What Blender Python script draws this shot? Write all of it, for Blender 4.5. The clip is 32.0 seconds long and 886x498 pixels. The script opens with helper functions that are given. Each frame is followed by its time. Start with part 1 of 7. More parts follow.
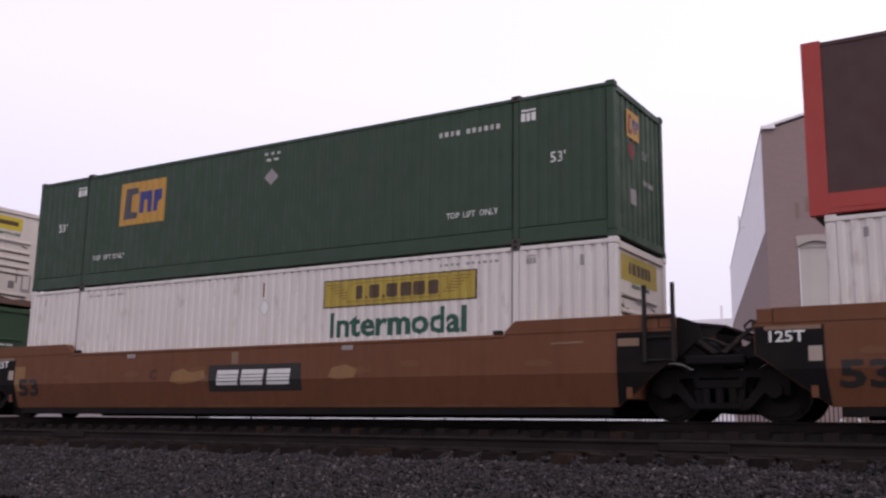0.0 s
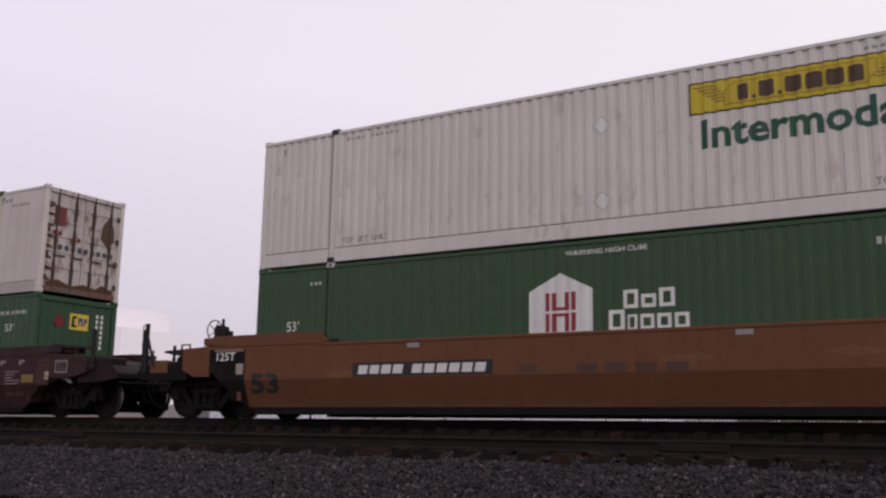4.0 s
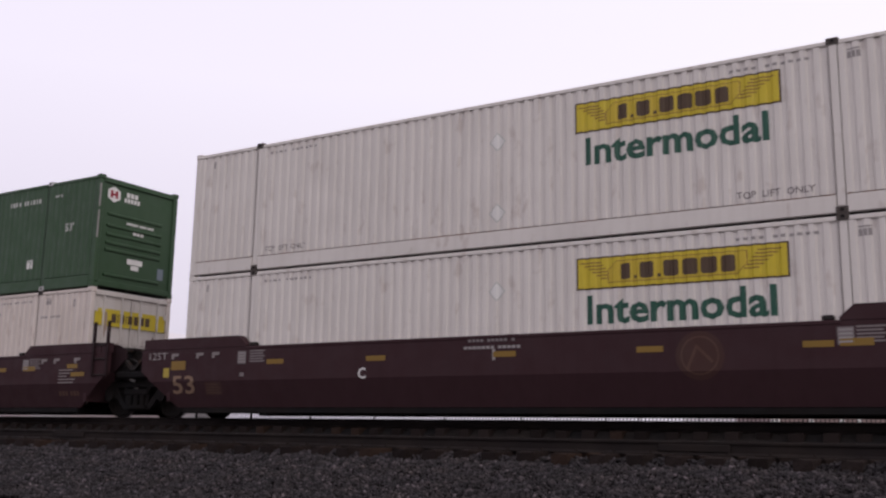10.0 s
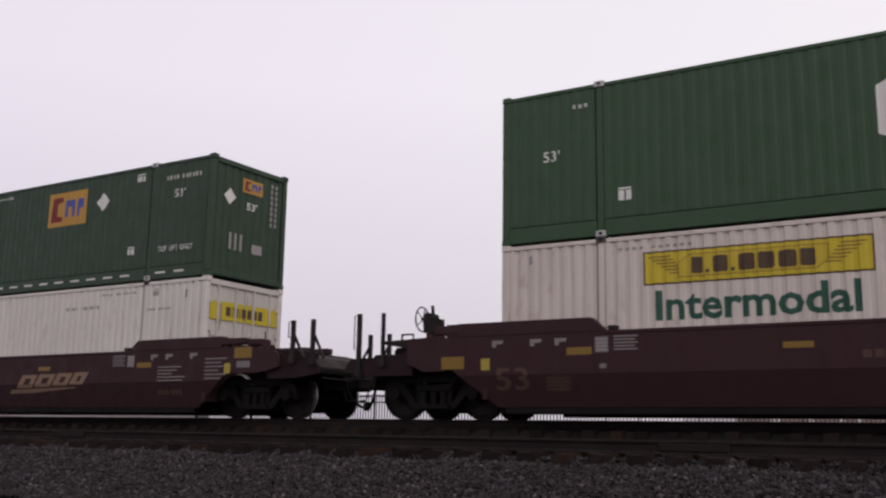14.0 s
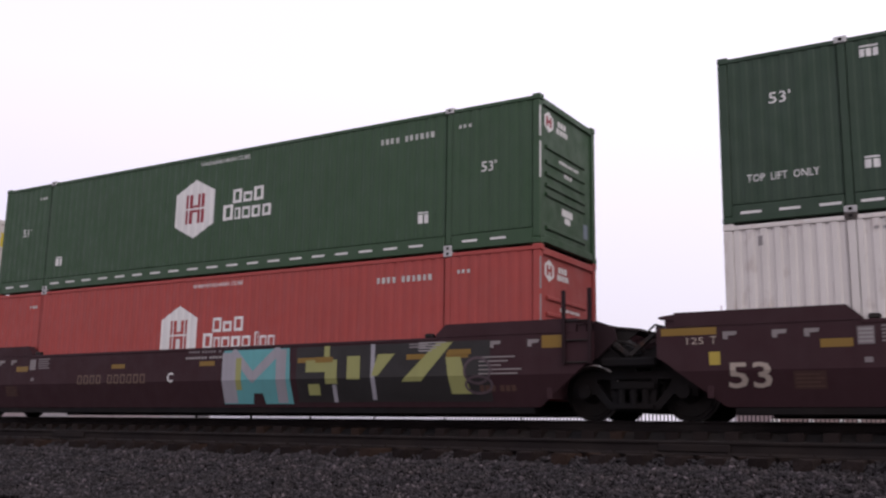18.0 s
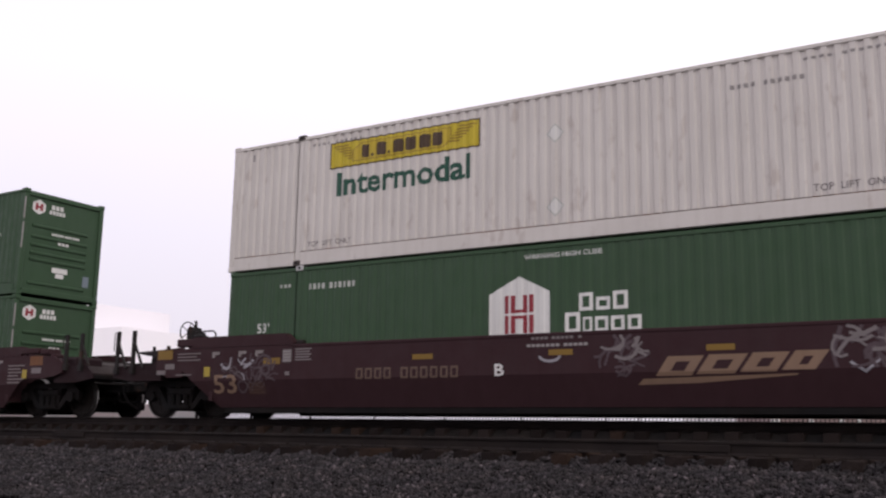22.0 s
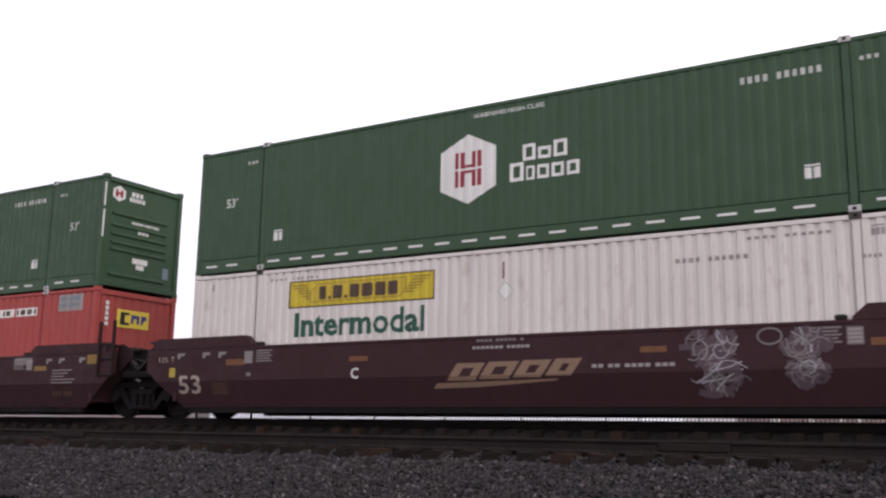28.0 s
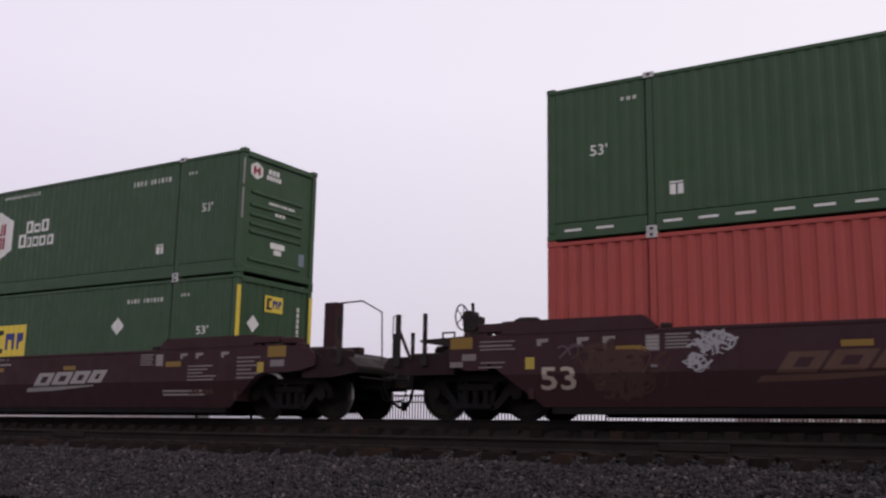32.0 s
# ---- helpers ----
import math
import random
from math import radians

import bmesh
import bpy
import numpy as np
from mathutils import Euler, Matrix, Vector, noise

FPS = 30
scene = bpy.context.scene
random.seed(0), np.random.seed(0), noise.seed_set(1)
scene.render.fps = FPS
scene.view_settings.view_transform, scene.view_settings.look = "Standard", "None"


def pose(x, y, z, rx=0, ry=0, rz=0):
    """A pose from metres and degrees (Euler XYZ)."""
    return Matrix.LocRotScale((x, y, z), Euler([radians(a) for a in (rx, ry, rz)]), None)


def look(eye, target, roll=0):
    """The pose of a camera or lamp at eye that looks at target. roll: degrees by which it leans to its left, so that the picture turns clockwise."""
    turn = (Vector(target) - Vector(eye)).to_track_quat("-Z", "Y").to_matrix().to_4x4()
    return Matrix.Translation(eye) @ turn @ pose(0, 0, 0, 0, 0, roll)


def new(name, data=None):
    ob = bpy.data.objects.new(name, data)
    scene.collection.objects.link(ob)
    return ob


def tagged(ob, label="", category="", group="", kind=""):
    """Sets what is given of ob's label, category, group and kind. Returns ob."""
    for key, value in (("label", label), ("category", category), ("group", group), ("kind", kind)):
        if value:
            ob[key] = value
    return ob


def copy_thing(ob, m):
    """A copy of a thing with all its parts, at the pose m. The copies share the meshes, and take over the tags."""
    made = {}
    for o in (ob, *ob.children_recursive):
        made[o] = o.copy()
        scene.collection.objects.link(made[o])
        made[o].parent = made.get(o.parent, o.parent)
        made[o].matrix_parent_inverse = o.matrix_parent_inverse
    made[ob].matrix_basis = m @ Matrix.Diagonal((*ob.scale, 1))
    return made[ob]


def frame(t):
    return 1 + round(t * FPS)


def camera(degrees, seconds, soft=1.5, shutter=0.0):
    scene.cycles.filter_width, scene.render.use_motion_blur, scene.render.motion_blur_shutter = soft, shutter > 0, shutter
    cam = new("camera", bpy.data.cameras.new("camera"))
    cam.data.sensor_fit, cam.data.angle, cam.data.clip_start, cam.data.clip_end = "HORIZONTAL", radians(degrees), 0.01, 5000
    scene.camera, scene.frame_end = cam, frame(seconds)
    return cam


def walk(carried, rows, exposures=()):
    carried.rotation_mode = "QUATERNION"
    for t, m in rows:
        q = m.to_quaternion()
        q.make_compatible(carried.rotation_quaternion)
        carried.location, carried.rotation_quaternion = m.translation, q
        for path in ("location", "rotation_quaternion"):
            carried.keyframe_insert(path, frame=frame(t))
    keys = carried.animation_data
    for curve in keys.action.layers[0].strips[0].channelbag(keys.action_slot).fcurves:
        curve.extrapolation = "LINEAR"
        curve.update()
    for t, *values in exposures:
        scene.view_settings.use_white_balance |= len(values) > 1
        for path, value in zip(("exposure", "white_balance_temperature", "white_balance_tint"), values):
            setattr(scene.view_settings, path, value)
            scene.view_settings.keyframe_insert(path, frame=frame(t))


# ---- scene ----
import itertools

# x runs along the tracks (the way the train goes), y away from the camera, z up; z = 0 is the top of the train's rails.
EYE = Vector((0.0, 0.0, -0.253))
YAW, PITCH, ROLL = 31.739, 10.776, 0.956
cam = camera(48.76, 32.0, soft=2.3, shutter=0.12)
ahead = Vector((-math.sin(radians(YAW)) * math.cos(radians(PITCH)), math.cos(radians(YAW)) * math.cos(radians(PITCH)), math.sin(radians(PITCH))))
still = look(EYE, EYE + ahead * 10, ROLL)
walk(cam, [(0.0, still), (32.0, still)], [(0, -0.22, 6320, 17.5), (1, 0.08, 6380, 17.5), (2, -0.2, 6340, 16.5), (3, -0.37, 6600, 14), (6, -0.68, 6600, 14.5), (6.5, -0.32, 6600, 13), (7, 0.05, 6480, 14.5), (8, 0.03, 6460, 13.5), (9, -0.44, 6620, 12), (10, -0.34, 6480, 13.5), (11, -0.33, 6600, 12.5), (12, -0.28, 6470, 12), (12.5, -0.09, 6470, 12.5), (13, 0.05, 6440, 13), (14, -0.48, 6640, 11), (17, 0.18, 6480, 12.5), (18, -0.16, 6380, 15.5), (19, 0.4, 6460, 13), (21, -0.32, 6560, 11.5), (22, -0.14, 6560, 10.5), (22.5, -0.32, 6600, 11), (23, -0.52, 6620, 12), (24, -0.66, 6620, 12.5), (24.6, -0.28, 6560, 12), (25, 0.64, 6480, 10.5), (28, 0.2, 6480, 10.5), (30, -0.12, 6380, 13), (31, 0.28, 6410, 12.5), (32, -0.48, 6480, 14)])

# the train's way: metres that it has gone, by seconds
WAY = [(0, -22.287), (2, -8.704), (4, 4.951), (6, 18.631), (8, 32.337), (10, 46.087), (12, 59.895), (14, 73.767), (16, 87.693),
       (18, 101.658), (20, 115.644), (22, 129.64), (24, 143.65), (26, 157.689), (28, 171.783), (30, 185.957), (32, 200.202)]
TRACK_Y, NEAR_Y, NEAR_Z = 17.184, 12.88, -0.275
LONG, TALL, HALF = 16.154, 2.892, 1.305      # a 53-foot container
RAIL_Z = 0.044                                # top of the rails under the train
DECK = 0.345                                  # floor of the wells


# ---- light ----
def make_light():
    world = bpy.data.worlds.new("fog")
    scene.world = world
    world.use_nodes = True
    nt = world.node_tree
    n, l = nt.nodes, nt.links
    bg = n["Background"]
    co, sep = n.new("ShaderNodeTexCoord"), n.new("ShaderNodeSeparateXYZ")
    l.new(co.outputs["Generated"], sep.inputs[0])
    ramp = n.new("ShaderNodeValToRGB")
    el = ramp.color_ramp.elements
    el[0].position, el[0].color = 0.0, (0.93, 0.875, 0.955, 1)
    el[1].position, el[1].color = 1.0, (1.30, 1.265, 1.33, 1)
    for at, c in ((0.10, (1.10, 1.055, 1.13, 1)), (0.34, (1.36, 1.32, 1.395, 1))):
        el.new(at).color = c
    l.new(sep.outputs["Z"], ramp.inputs[0])
    side = n.new("ShaderNodeValToRGB")      # the fog is dimmer and bluer away from the sun
    side.color_ramp.elements[0].position, side.color_ramp.elements[0].color = 0.05, (0.90, 0.875, 0.945, 1)
    side.color_ramp.elements[1].position, side.color_ramp.elements[1].color = 0.52, (1.0, 1.0, 1.0, 1)
    turn, fade = n.new("ShaderNodeMapRange"), n.new("ShaderNodeMixRGB")
    turn.inputs[1].default_value, turn.inputs[2].default_value = -1.0, 1.0
    fade.blend_type = "MULTIPLY"
    fade.inputs[0].default_value = 1.0
    l.new(sep.outputs["X"], turn.inputs[0])
    l.new(turn.outputs[0], side.inputs[0])
    l.new(ramp.outputs[0], fade.inputs[1])
    l.new(side.outputs[0], fade.inputs[2])
    sky = n.new("ShaderNodeTexSky")
    sky.sky_type, sky.sun_disc = "NISHITA", False
    sky.sun_elevation, sky.sun_rotation, sky.dust_density = radians(35), radians(113), 6
    dim = n.new("ShaderNodeMixRGB")
    dim.blend_type = "MULTIPLY"
    dim.inputs[0].default_value = 1.0
    dim.inputs[2].default_value = (0.10, 0.10, 0.10, 1)
    l.new(sky.outputs[0], dim.inputs[1])
    mix = n.new("ShaderNodeMixRGB")
    mix.inputs[0].default_value = 0.92
    l.new(dim.outputs[0], mix.inputs[1])
    l.new(fade.outputs[0], mix.inputs[2])
    l.new(mix.outputs[0], bg.inputs[0])
    bg.inputs[1].default_value = 1.0
    sun = new("sun", bpy.data.lights.new("sun", "SUN"))
    sun.data.energy, sun.data.angle, sun.data.color = 0.85, radians(40), (1.0, 0.95, 0.90)
    sun.matrix_world = look((75, -32, 58), (0, 0, 0))


make_light()


# ---- materials ----
def mat(name, base, rough=0.6, metal=0.0, stain=0.25, tint=(0.30, 0.22, 0.17), streak=0.0, fine=0.10, bump=0.0, size=1.0, vary=0.0, gloss=0.3, rust=0.0, rust_from=0.60):
    """A worn surface: base colour, broad stains, streaks running down, fine grain and relief."""
    m = bpy.data.materials.new(name)
    m.use_nodes = True
    nt = m.node_tree
    n, l = nt.nodes, nt.links
    b = n["Principled BSDF"]
    b.inputs["Metallic"].default_value = metal
    b.inputs["Specular IOR Level"].default_value = gloss
    co = n.new("ShaderNodeTexCoord")

    def tex(sx, sy, sz, detail, lo, hi):
        mp, t, r = n.new("ShaderNodeMapping"), n.new("ShaderNodeTexNoise"), n.new("ShaderNodeMapRange")
        mp.inputs["Scale"].default_value = (sx, sy, sz)
        t.inputs["Scale"].default_value, t.inputs["Detail"].default_value = 1.0, detail
        l.new(co.outputs["Object"], mp.inputs[0])
        l.new(mp.outputs[0], t.inputs[0])
        r.inputs[1].default_value, r.inputs[2].default_value = lo, hi
        l.new(t.outputs[0], r.inputs[0])
        return r.outputs[0]

    def blend(fac, a, colour, amount, mode="MIX"):
        mx, k = n.new("ShaderNodeMixRGB"), n.new("ShaderNodeMath")
        mx.blend_type, k.operation = mode, "MULTIPLY"
        k.inputs[1].default_value = amount
        l.new(fac, k.inputs[0])
        l.new(k.outputs[0], mx.inputs[0])
        l.new(a, mx.inputs[1])
        mx.inputs[2].default_value = (*colour, 1)
        return mx.outputs[0]

    rgb = n.new("ShaderNodeRGB")
    rgb.outputs[0].default_value = (*base, 1)
    c = rgb.outputs[0]
    if vary:
        info, hs, r = n.new("ShaderNodeObjectInfo"), n.new("ShaderNodeHueSaturation"), n.new("ShaderNodeMapRange")
        r.inputs[3].default_value, r.inputs[4].default_value = 1 - vary, 1 + vary
        l.new(info.outputs["Random"], r.inputs[0])
        l.new(r.outputs[0], hs.inputs["Value"])
        l.new(c, hs.inputs["Color"])
        c = hs.outputs[0]
    dark = tuple(0.55 * v + 0.10 * t for v, t in zip(base, tint))
    if stain:
        c = blend(tex(0.9 * size, 0.9 * size, 0.9 * size, 5, 0.40, 0.72), c, dark, stain)
    if streak:
        c = blend(tex(7 * size, 7 * size, 0.35 * size, 4, 0.46, 0.74), c, tuple(0.6 * v + 0.4 * t * sum(base) / 3 for v, t in zip(base, tint)), streak)
    if rust:
        c = blend(tex(5 * size, 5 * size, 2.2 * size, 6, rust_from, rust_from + 0.12), c, (0.16, 0.065, 0.035), rust)
    if fine:
        c = blend(tex(45 * size, 45 * size, 45 * size, 3, 0.35, 0.75), c, tuple(0.6 * v for v in base), fine)
    l.new(c, b.inputs["Base Color"])
    rr = n.new("ShaderNodeMapRange")
    rr.inputs[3].default_value, rr.inputs[4].default_value = max(rough - 0.12, 0.05), min(rough + 0.15, 1)
    l.new(tex(3 * size, 3 * size, 3 * size, 4, 0.3, 0.7), rr.inputs[0])
    l.new(rr.outputs[0], b.inputs["Roughness"])
    if bump:
        bp = n.new("ShaderNodeBump")
        bp.inputs["Strength"].default_value, bp.inputs["Distance"].default_value = bump, 0.02 / size
        l.new(tex(24 * size, 24 * size, 24 * size, 5, 0.2, 0.8), bp.inputs["Height"])
        l.new(bp.outputs[0], b.inputs["Normal"])
    return m


WHITE = mat("white_container_paint", (0.60, 0.556, 0.535), 0.55, stain=0.22, streak=0.35, bump=0.05, tint=(0.42, 0.33, 0.27), rust=0.25)
CREAM = mat("cream_container_paint", (0.57, 0.502, 0.470), 0.55, stain=0.28, streak=0.45, bump=0.05, tint=(0.45, 0.33, 0.22), rust=0.3)
REEFER = mat("reefer_white_paint", (0.545, 0.492, 0.470), 0.45, stain=0.34, streak=0.42, bump=0.03, tint=(0.42, 0.30, 0.25), rust=0.15, rust_from=0.64)
REEFER_END = mat("rusty_white_doors", (0.45, 0.4125, 0.3975), 0.55, stain=0.4, streak=0.5, bump=0.06, tint=(0.35, 0.16, 0.10), rust=0.7, rust_from=0.53)
WORN_WHITE = mat("worn_white_doors", (0.528, 0.488, 0.464), 0.55, stain=0.35, streak=0.45, bump=0.05, tint=(0.36, 0.20, 0.13), rust=0.45)
HUB_GREEN = mat("hub_green_paint", (0.0305, 0.0660, 0.0315), 0.5, stain=0.25, streak=0.22, bump=0.04, tint=(0.14, 0.16, 0.12))
EMP_GREEN = mat("dull_green_paint", (0.0266, 0.0512, 0.0312), 0.55, stain=0.3, streak=0.25, bump=0.04, tint=(0.14, 0.14, 0.12))
LEAF_GREEN = mat("bright_green_paint", (0.0262, 0.066, 0.0340), 0.45, stain=0.2, streak=0.15, bump=0.04, tint=(0.10, 0.15, 0.10))
HUB_RED = mat("faded_red_paint", (0.325, 0.056, 0.049), 0.6, stain=0.28, streak=0.25, bump=0.04, tint=(0.45, 0.20, 0.15))
FRESH_RED = mat("fresh_red_paint", (0.448, 0.044, 0.04), 0.5, stain=0.1)
OLD_RED = mat("red_frame_paint", (0.352, 0.048, 0.04), 0.6, stain=0.3, streak=0.2)
OXIDE = mat("oxide_curtain", (0.066, 0.036, 0.037), 0.75, stain=0.35, streak=0.35)
BROWN_RED = mat("brown_red_car_paint", (0.038, 0.0164, 0.0198), 0.65, stain=0.4, streak=0.3, bump=0.08, tint=(0.09, 0.03, 0.04), fine=0.2, gloss=0.16)
ORANGE = mat("weathered_orange_paint", (0.136, 0.054, 0.027), 0.65, stain=0.42, streak=0.4, bump=0.08, tint=(0.30, 0.12, 0.06), fine=0.2, rust=0.35, gloss=0.18)
SOOT = mat("sooty_steel", (0.0084, 0.0077, 0.0084), 0.75, metal=0.0, stain=0.4, bump=0.2, tint=(0.15, 0.08, 0.05), gloss=0.1)
STEEL = mat("dark_steel", (0.0182, 0.0154, 0.0154), 0.6, metal=0.3, stain=0.4, bump=0.15, rust=0.4, gloss=0.2)
WHEEL = mat("wheel_steel", (0.014, 0.0119, 0.0119), 0.6, metal=0.4, stain=0.4, bump=0.1, gloss=0.1)
TREAD = mat("polished_tread", (0.30, 0.28, 0.28), 0.42, metal=0.9, stain=0.2)
GALV = mat("galvanised_steel", (0.42, 0.41, 0.41), 0.5, metal=0.4, stain=0.2)
# a darker brown than BROWN_RED, for parts at the wagons' ends
DARK_BROWN = mat("dark_brown_paint", (0.021, 0.0105, 0.0128), 0.7, stain=0.45, streak=0.3, bump=0.1, tint=(0.09, 0.04, 0.04), fine=0.2, gloss=0.14)
CAST = mat("corner_casting_steel", (0.07, 0.0595, 0.056), 0.65, stain=0.4, rust=0.5, gloss=0.1)
P_WHITE = mat("white_marking", (0.6512, 0.6336, 0.6248), 0.6, stain=0.25, streak=0.2)
P_GREY = mat("faded_grey_marking", (0.272, 0.248, 0.248), 0.7, stain=0.3)
P_DIM = mat("dim_stencil", (0.17, 0.145, 0.15), 0.7, stain=0.4)
P_TAN = mat("tan_marking", (0.205, 0.128, 0.088), 0.65, stain=0.4, streak=0.3)
P_STENCIL = mat("rubbed_grey_stencil", (0.215, 0.19, 0.19), 0.7, stain=0.5, streak=0.3)
P_WORN_TAN = mat("rubbed_tan_marking", (0.125, 0.080, 0.062), 0.7, stain=0.5, streak=0.4)
P_PALE_RUST = mat("pale_rust_wash", (0.34, 0.255, 0.205), 0.8, stain=0.4, streak=0.4)
P_FAINT = mat("worn_tan_marking", (0.0735, 0.035, 0.0252), 0.7, stain=0.5, streak=0.4)
P_YELLOW = mat("yellow_panel", (0.50, 0.385, 0.028), 0.5, stain=0.12, streak=0.15, tint=(0.3, 0.22, 0.05))
P_DULL = mat("dull_yellow_panel", (0.36, 0.2664, 0.0432), 0.55, stain=0.3, streak=0.3, tint=(0.25, 0.2, 0.1))
P_GOLD = mat("gold_inner_panel", (0.47, 0.345, 0.03), 0.5, stain=0.15)
P_LEMON = mat("lemon_panel", (0.64, 0.48, 0.056), 0.5, stain=0.12)
P_ORANGE = mat("orange_panel", (0.45, 0.24, 0.045), 0.55, stain=0.3, streak=0.25)
P_BLACK = mat("black_marking", (0.018, 0.016, 0.016), 0.55, stain=0.1)
P_BROWN = mat("brown_marking", (0.07, 0.042, 0.026), 0.6, stain=0.2)
P_UMBER = mat("umber_marking", (0.22, 0.13, 0.03), 0.6, stain=0.2)
P_PINE = mat("dark_green_marking", (0.014, 0.070, 0.048), 0.5, stain=0.1)
P_CRIMSON = mat("crimson_marking", (0.24, 0.022, 0.035), 0.55, stain=0.15)
P_MAROON = mat("maroon_marking", (0.16, 0.018, 0.02), 0.55, stain=0.3, streak=0.25)
P_NAVY = mat("navy_marking", (0.03, 0.035, 0.17), 0.5, stain=0.1)
P_BLUE = mat("blue_marking", (0.048, 0.072, 0.288), 0.5, stain=0.15)
P_PLUM = mat("plum_marking", (0.075, 0.05, 0.125), 0.55, stain=0.3)
P_WORN_MAROON = mat("worn_maroon_marking", (0.15, 0.030, 0.032), 0.6, stain=0.45, streak=0.35, tint=(0.6, 0.3, 0.28))
P_WASH = mat("thin_dark_wash", (0.027, 0.0125, 0.018), 0.7, stain=0.5, streak=0.4, gloss=0.12)
P_BONE = mat("worn_bone_marking", (0.34, 0.28, 0.24), 0.65, stain=0.4, streak=0.3)
P_STAIN = mat("faint_brown_disc", (0.052, 0.024, 0.022), 0.7, stain=0.5, streak=0.3, gloss=0.16)
P_PALE = mat("pale_small_lettering", (0.44, 0.44, 0.42), 0.6, stain=0.25)
P_OLDGOLD = mat("old_gold_marking", (0.30, 0.215, 0.075), 0.6, stain=0.3)
P_RUST = mat("brown_rust_stain", (0.095, 0.045, 0.030), 0.85, stain=0.5, streak=0.5, gloss=0.1)
P_INK = mat("dark_ink_marking", (0.055, 0.055, 0.07), 0.55, stain=0.2)
P_PATCH = mat("pale_tan_repaint", (0.235, 0.125, 0.055), 0.65, stain=0.4, streak=0.4, gloss=0.18)
P_SCUFF = mat("scuffed_orange_paint", (0.156, 0.068, 0.033), 0.65, stain=0.55, streak=0.5, gloss=0.18)
REEFER_RAIL = mat("grimy_rail_paint", (0.41, 0.37, 0.36), 0.6, stain=0.4, streak=0.4, bump=0.05)
YELLOWED = mat("yellowed_post_paint", (0.51, 0.45, 0.38), 0.55, stain=0.4, streak=0.4, tint=(0.40, 0.28, 0.12))
GRIMY = mat("rusty_end_sill", (0.11, 0.085, 0.075), 0.7, stain=0.5, rust=0.8, rust_from=0.45, bump=0.1)
P_SLATE = mat("slate_marking", (0.16, 0.19, 0.23), 0.5, stain=0.2)
P_SKY = mat("steel_blue_marking", (0.34, 0.42, 0.50), 0.5, stain=0.2)
P_AQUA = mat("turquoise_spray", (0.105, 0.315, 0.33), 0.6, stain=0.35, streak=0.2)
P_LIME = mat("lime_spray", (0.266, 0.266, 0.098), 0.6, stain=0.35, streak=0.2)
P_SPRAY = mat("pale_grey_spray", (0.29, 0.275, 0.305), 0.6, stain=0.45, streak=0.3)
P_THIN = mat("thin_violet_spray", (0.077, 0.0525, 0.063), 0.65, stain=0.5, streak=0.4)
AMBER = mat("amber_reflector", (0.19, 0.108, 0.014), 0.4, stain=0.25)
WOOD = mat("creosoted_wood", (0.0138, 0.01, 0.0095), 0.85, stain=0.5, bump=0.5, vary=0.4, tint=(0.2, 0.1, 0.07), gloss=0.1)
OLD_TIE = mat("weathered_brown_tie", (0.026, 0.016, 0.0125), 0.9, stain=0.5, bump=0.5, tint=(0.3, 0.15, 0.08), gloss=0.1)
RAIL = mat("rusty_rail", (0.0138, 0.0106, 0.0106), 0.8, metal=0.0, stain=0.4, bump=0.15, gloss=0.1)
RAIL_TOP = mat("worn_rail_head", (0.0672, 0.0644, 0.0644), 0.4, metal=0.6, stain=0.3)
STONE = mat("ballast_stone", (0.0178, 0.0150, 0.0172), 0.85, stain=0.3, bump=0.4, size=3.0, gloss=0.28)
BED = mat("ballast_fines", (0.0106, 0.0096, 0.0101), 0.95, stain=0.5, bump=0.9, size=1.2, fine=0.5, gloss=0.1)
EARTH = mat("damp_gravel_ground", (0.16, 0.15, 0.148), 0.95, stain=0.5, bump=0.5, size=0.4, fine=0.3, gloss=0.1)
BRICK = mat("pale_brown_brick", (0.285, 0.204, 0.198), 0.9, stain=0.2, bump=0.2, vary=0.10)
MORTAR = mat("mortar", (0.324, 0.252, 0.243), 0.95, stain=0.25, bump=0.2, gloss=0.1)
CLAD = mat("pale_metal_cladding", (0.78, 0.75, 0.78), 0.6, stain=0.12)
HEAD = mat("pale_stone_head", (0.40, 0.345, 0.325), 0.85, stain=0.25, streak=0.15)
CORBEL = mat("darker_brown_brick", (0.215, 0.155, 0.140), 0.9, stain=0.3, bump=0.2)
BOARD = mat("pale_window_boarding", (0.475, 0.437, 0.418), 0.8, stain=0.2, streak=0.15)
HAZY = mat("pale_rendered_wall", (0.62, 0.575, 0.60), 0.9, stain=0.08)
PINKISH = mat("pale_pink_siding", (0.66, 0.56, 0.58), 0.8, stain=0.15)
IRON = mat("black_iron", (0.035, 0.032, 0.035), 0.6, stain=0.2, gloss=0.1)
TREAD_PLATE = mat("walkway_grating", (0.03, 0.022, 0.022), 0.7, metal=0.2, stain=0.4, gloss=0.1)


def two_tone_brick():
    """Bricks told apart singly by their island."""
    nt = BRICK.node_tree
    geo, r, hs = nt.nodes.new("ShaderNodeNewGeometry"), nt.nodes.new("ShaderNodeMapRange"), nt.nodes.new("ShaderNodeHueSaturation")
    r.inputs[3].default_value, r.inputs[4].default_value = 0.80, 1.15
    socket = nt.nodes["Principled BSDF"].inputs["Base Color"]
    source = socket.links[0].from_socket
    nt.links.new(geo.outputs["Random Per Island"], r.inputs[0])
    nt.links.new(r.outputs[0], hs.inputs["Value"])
    nt.links.new(source, hs.inputs["Color"])
    nt.links.new(hs.outputs[0], socket)


two_tone_brick()


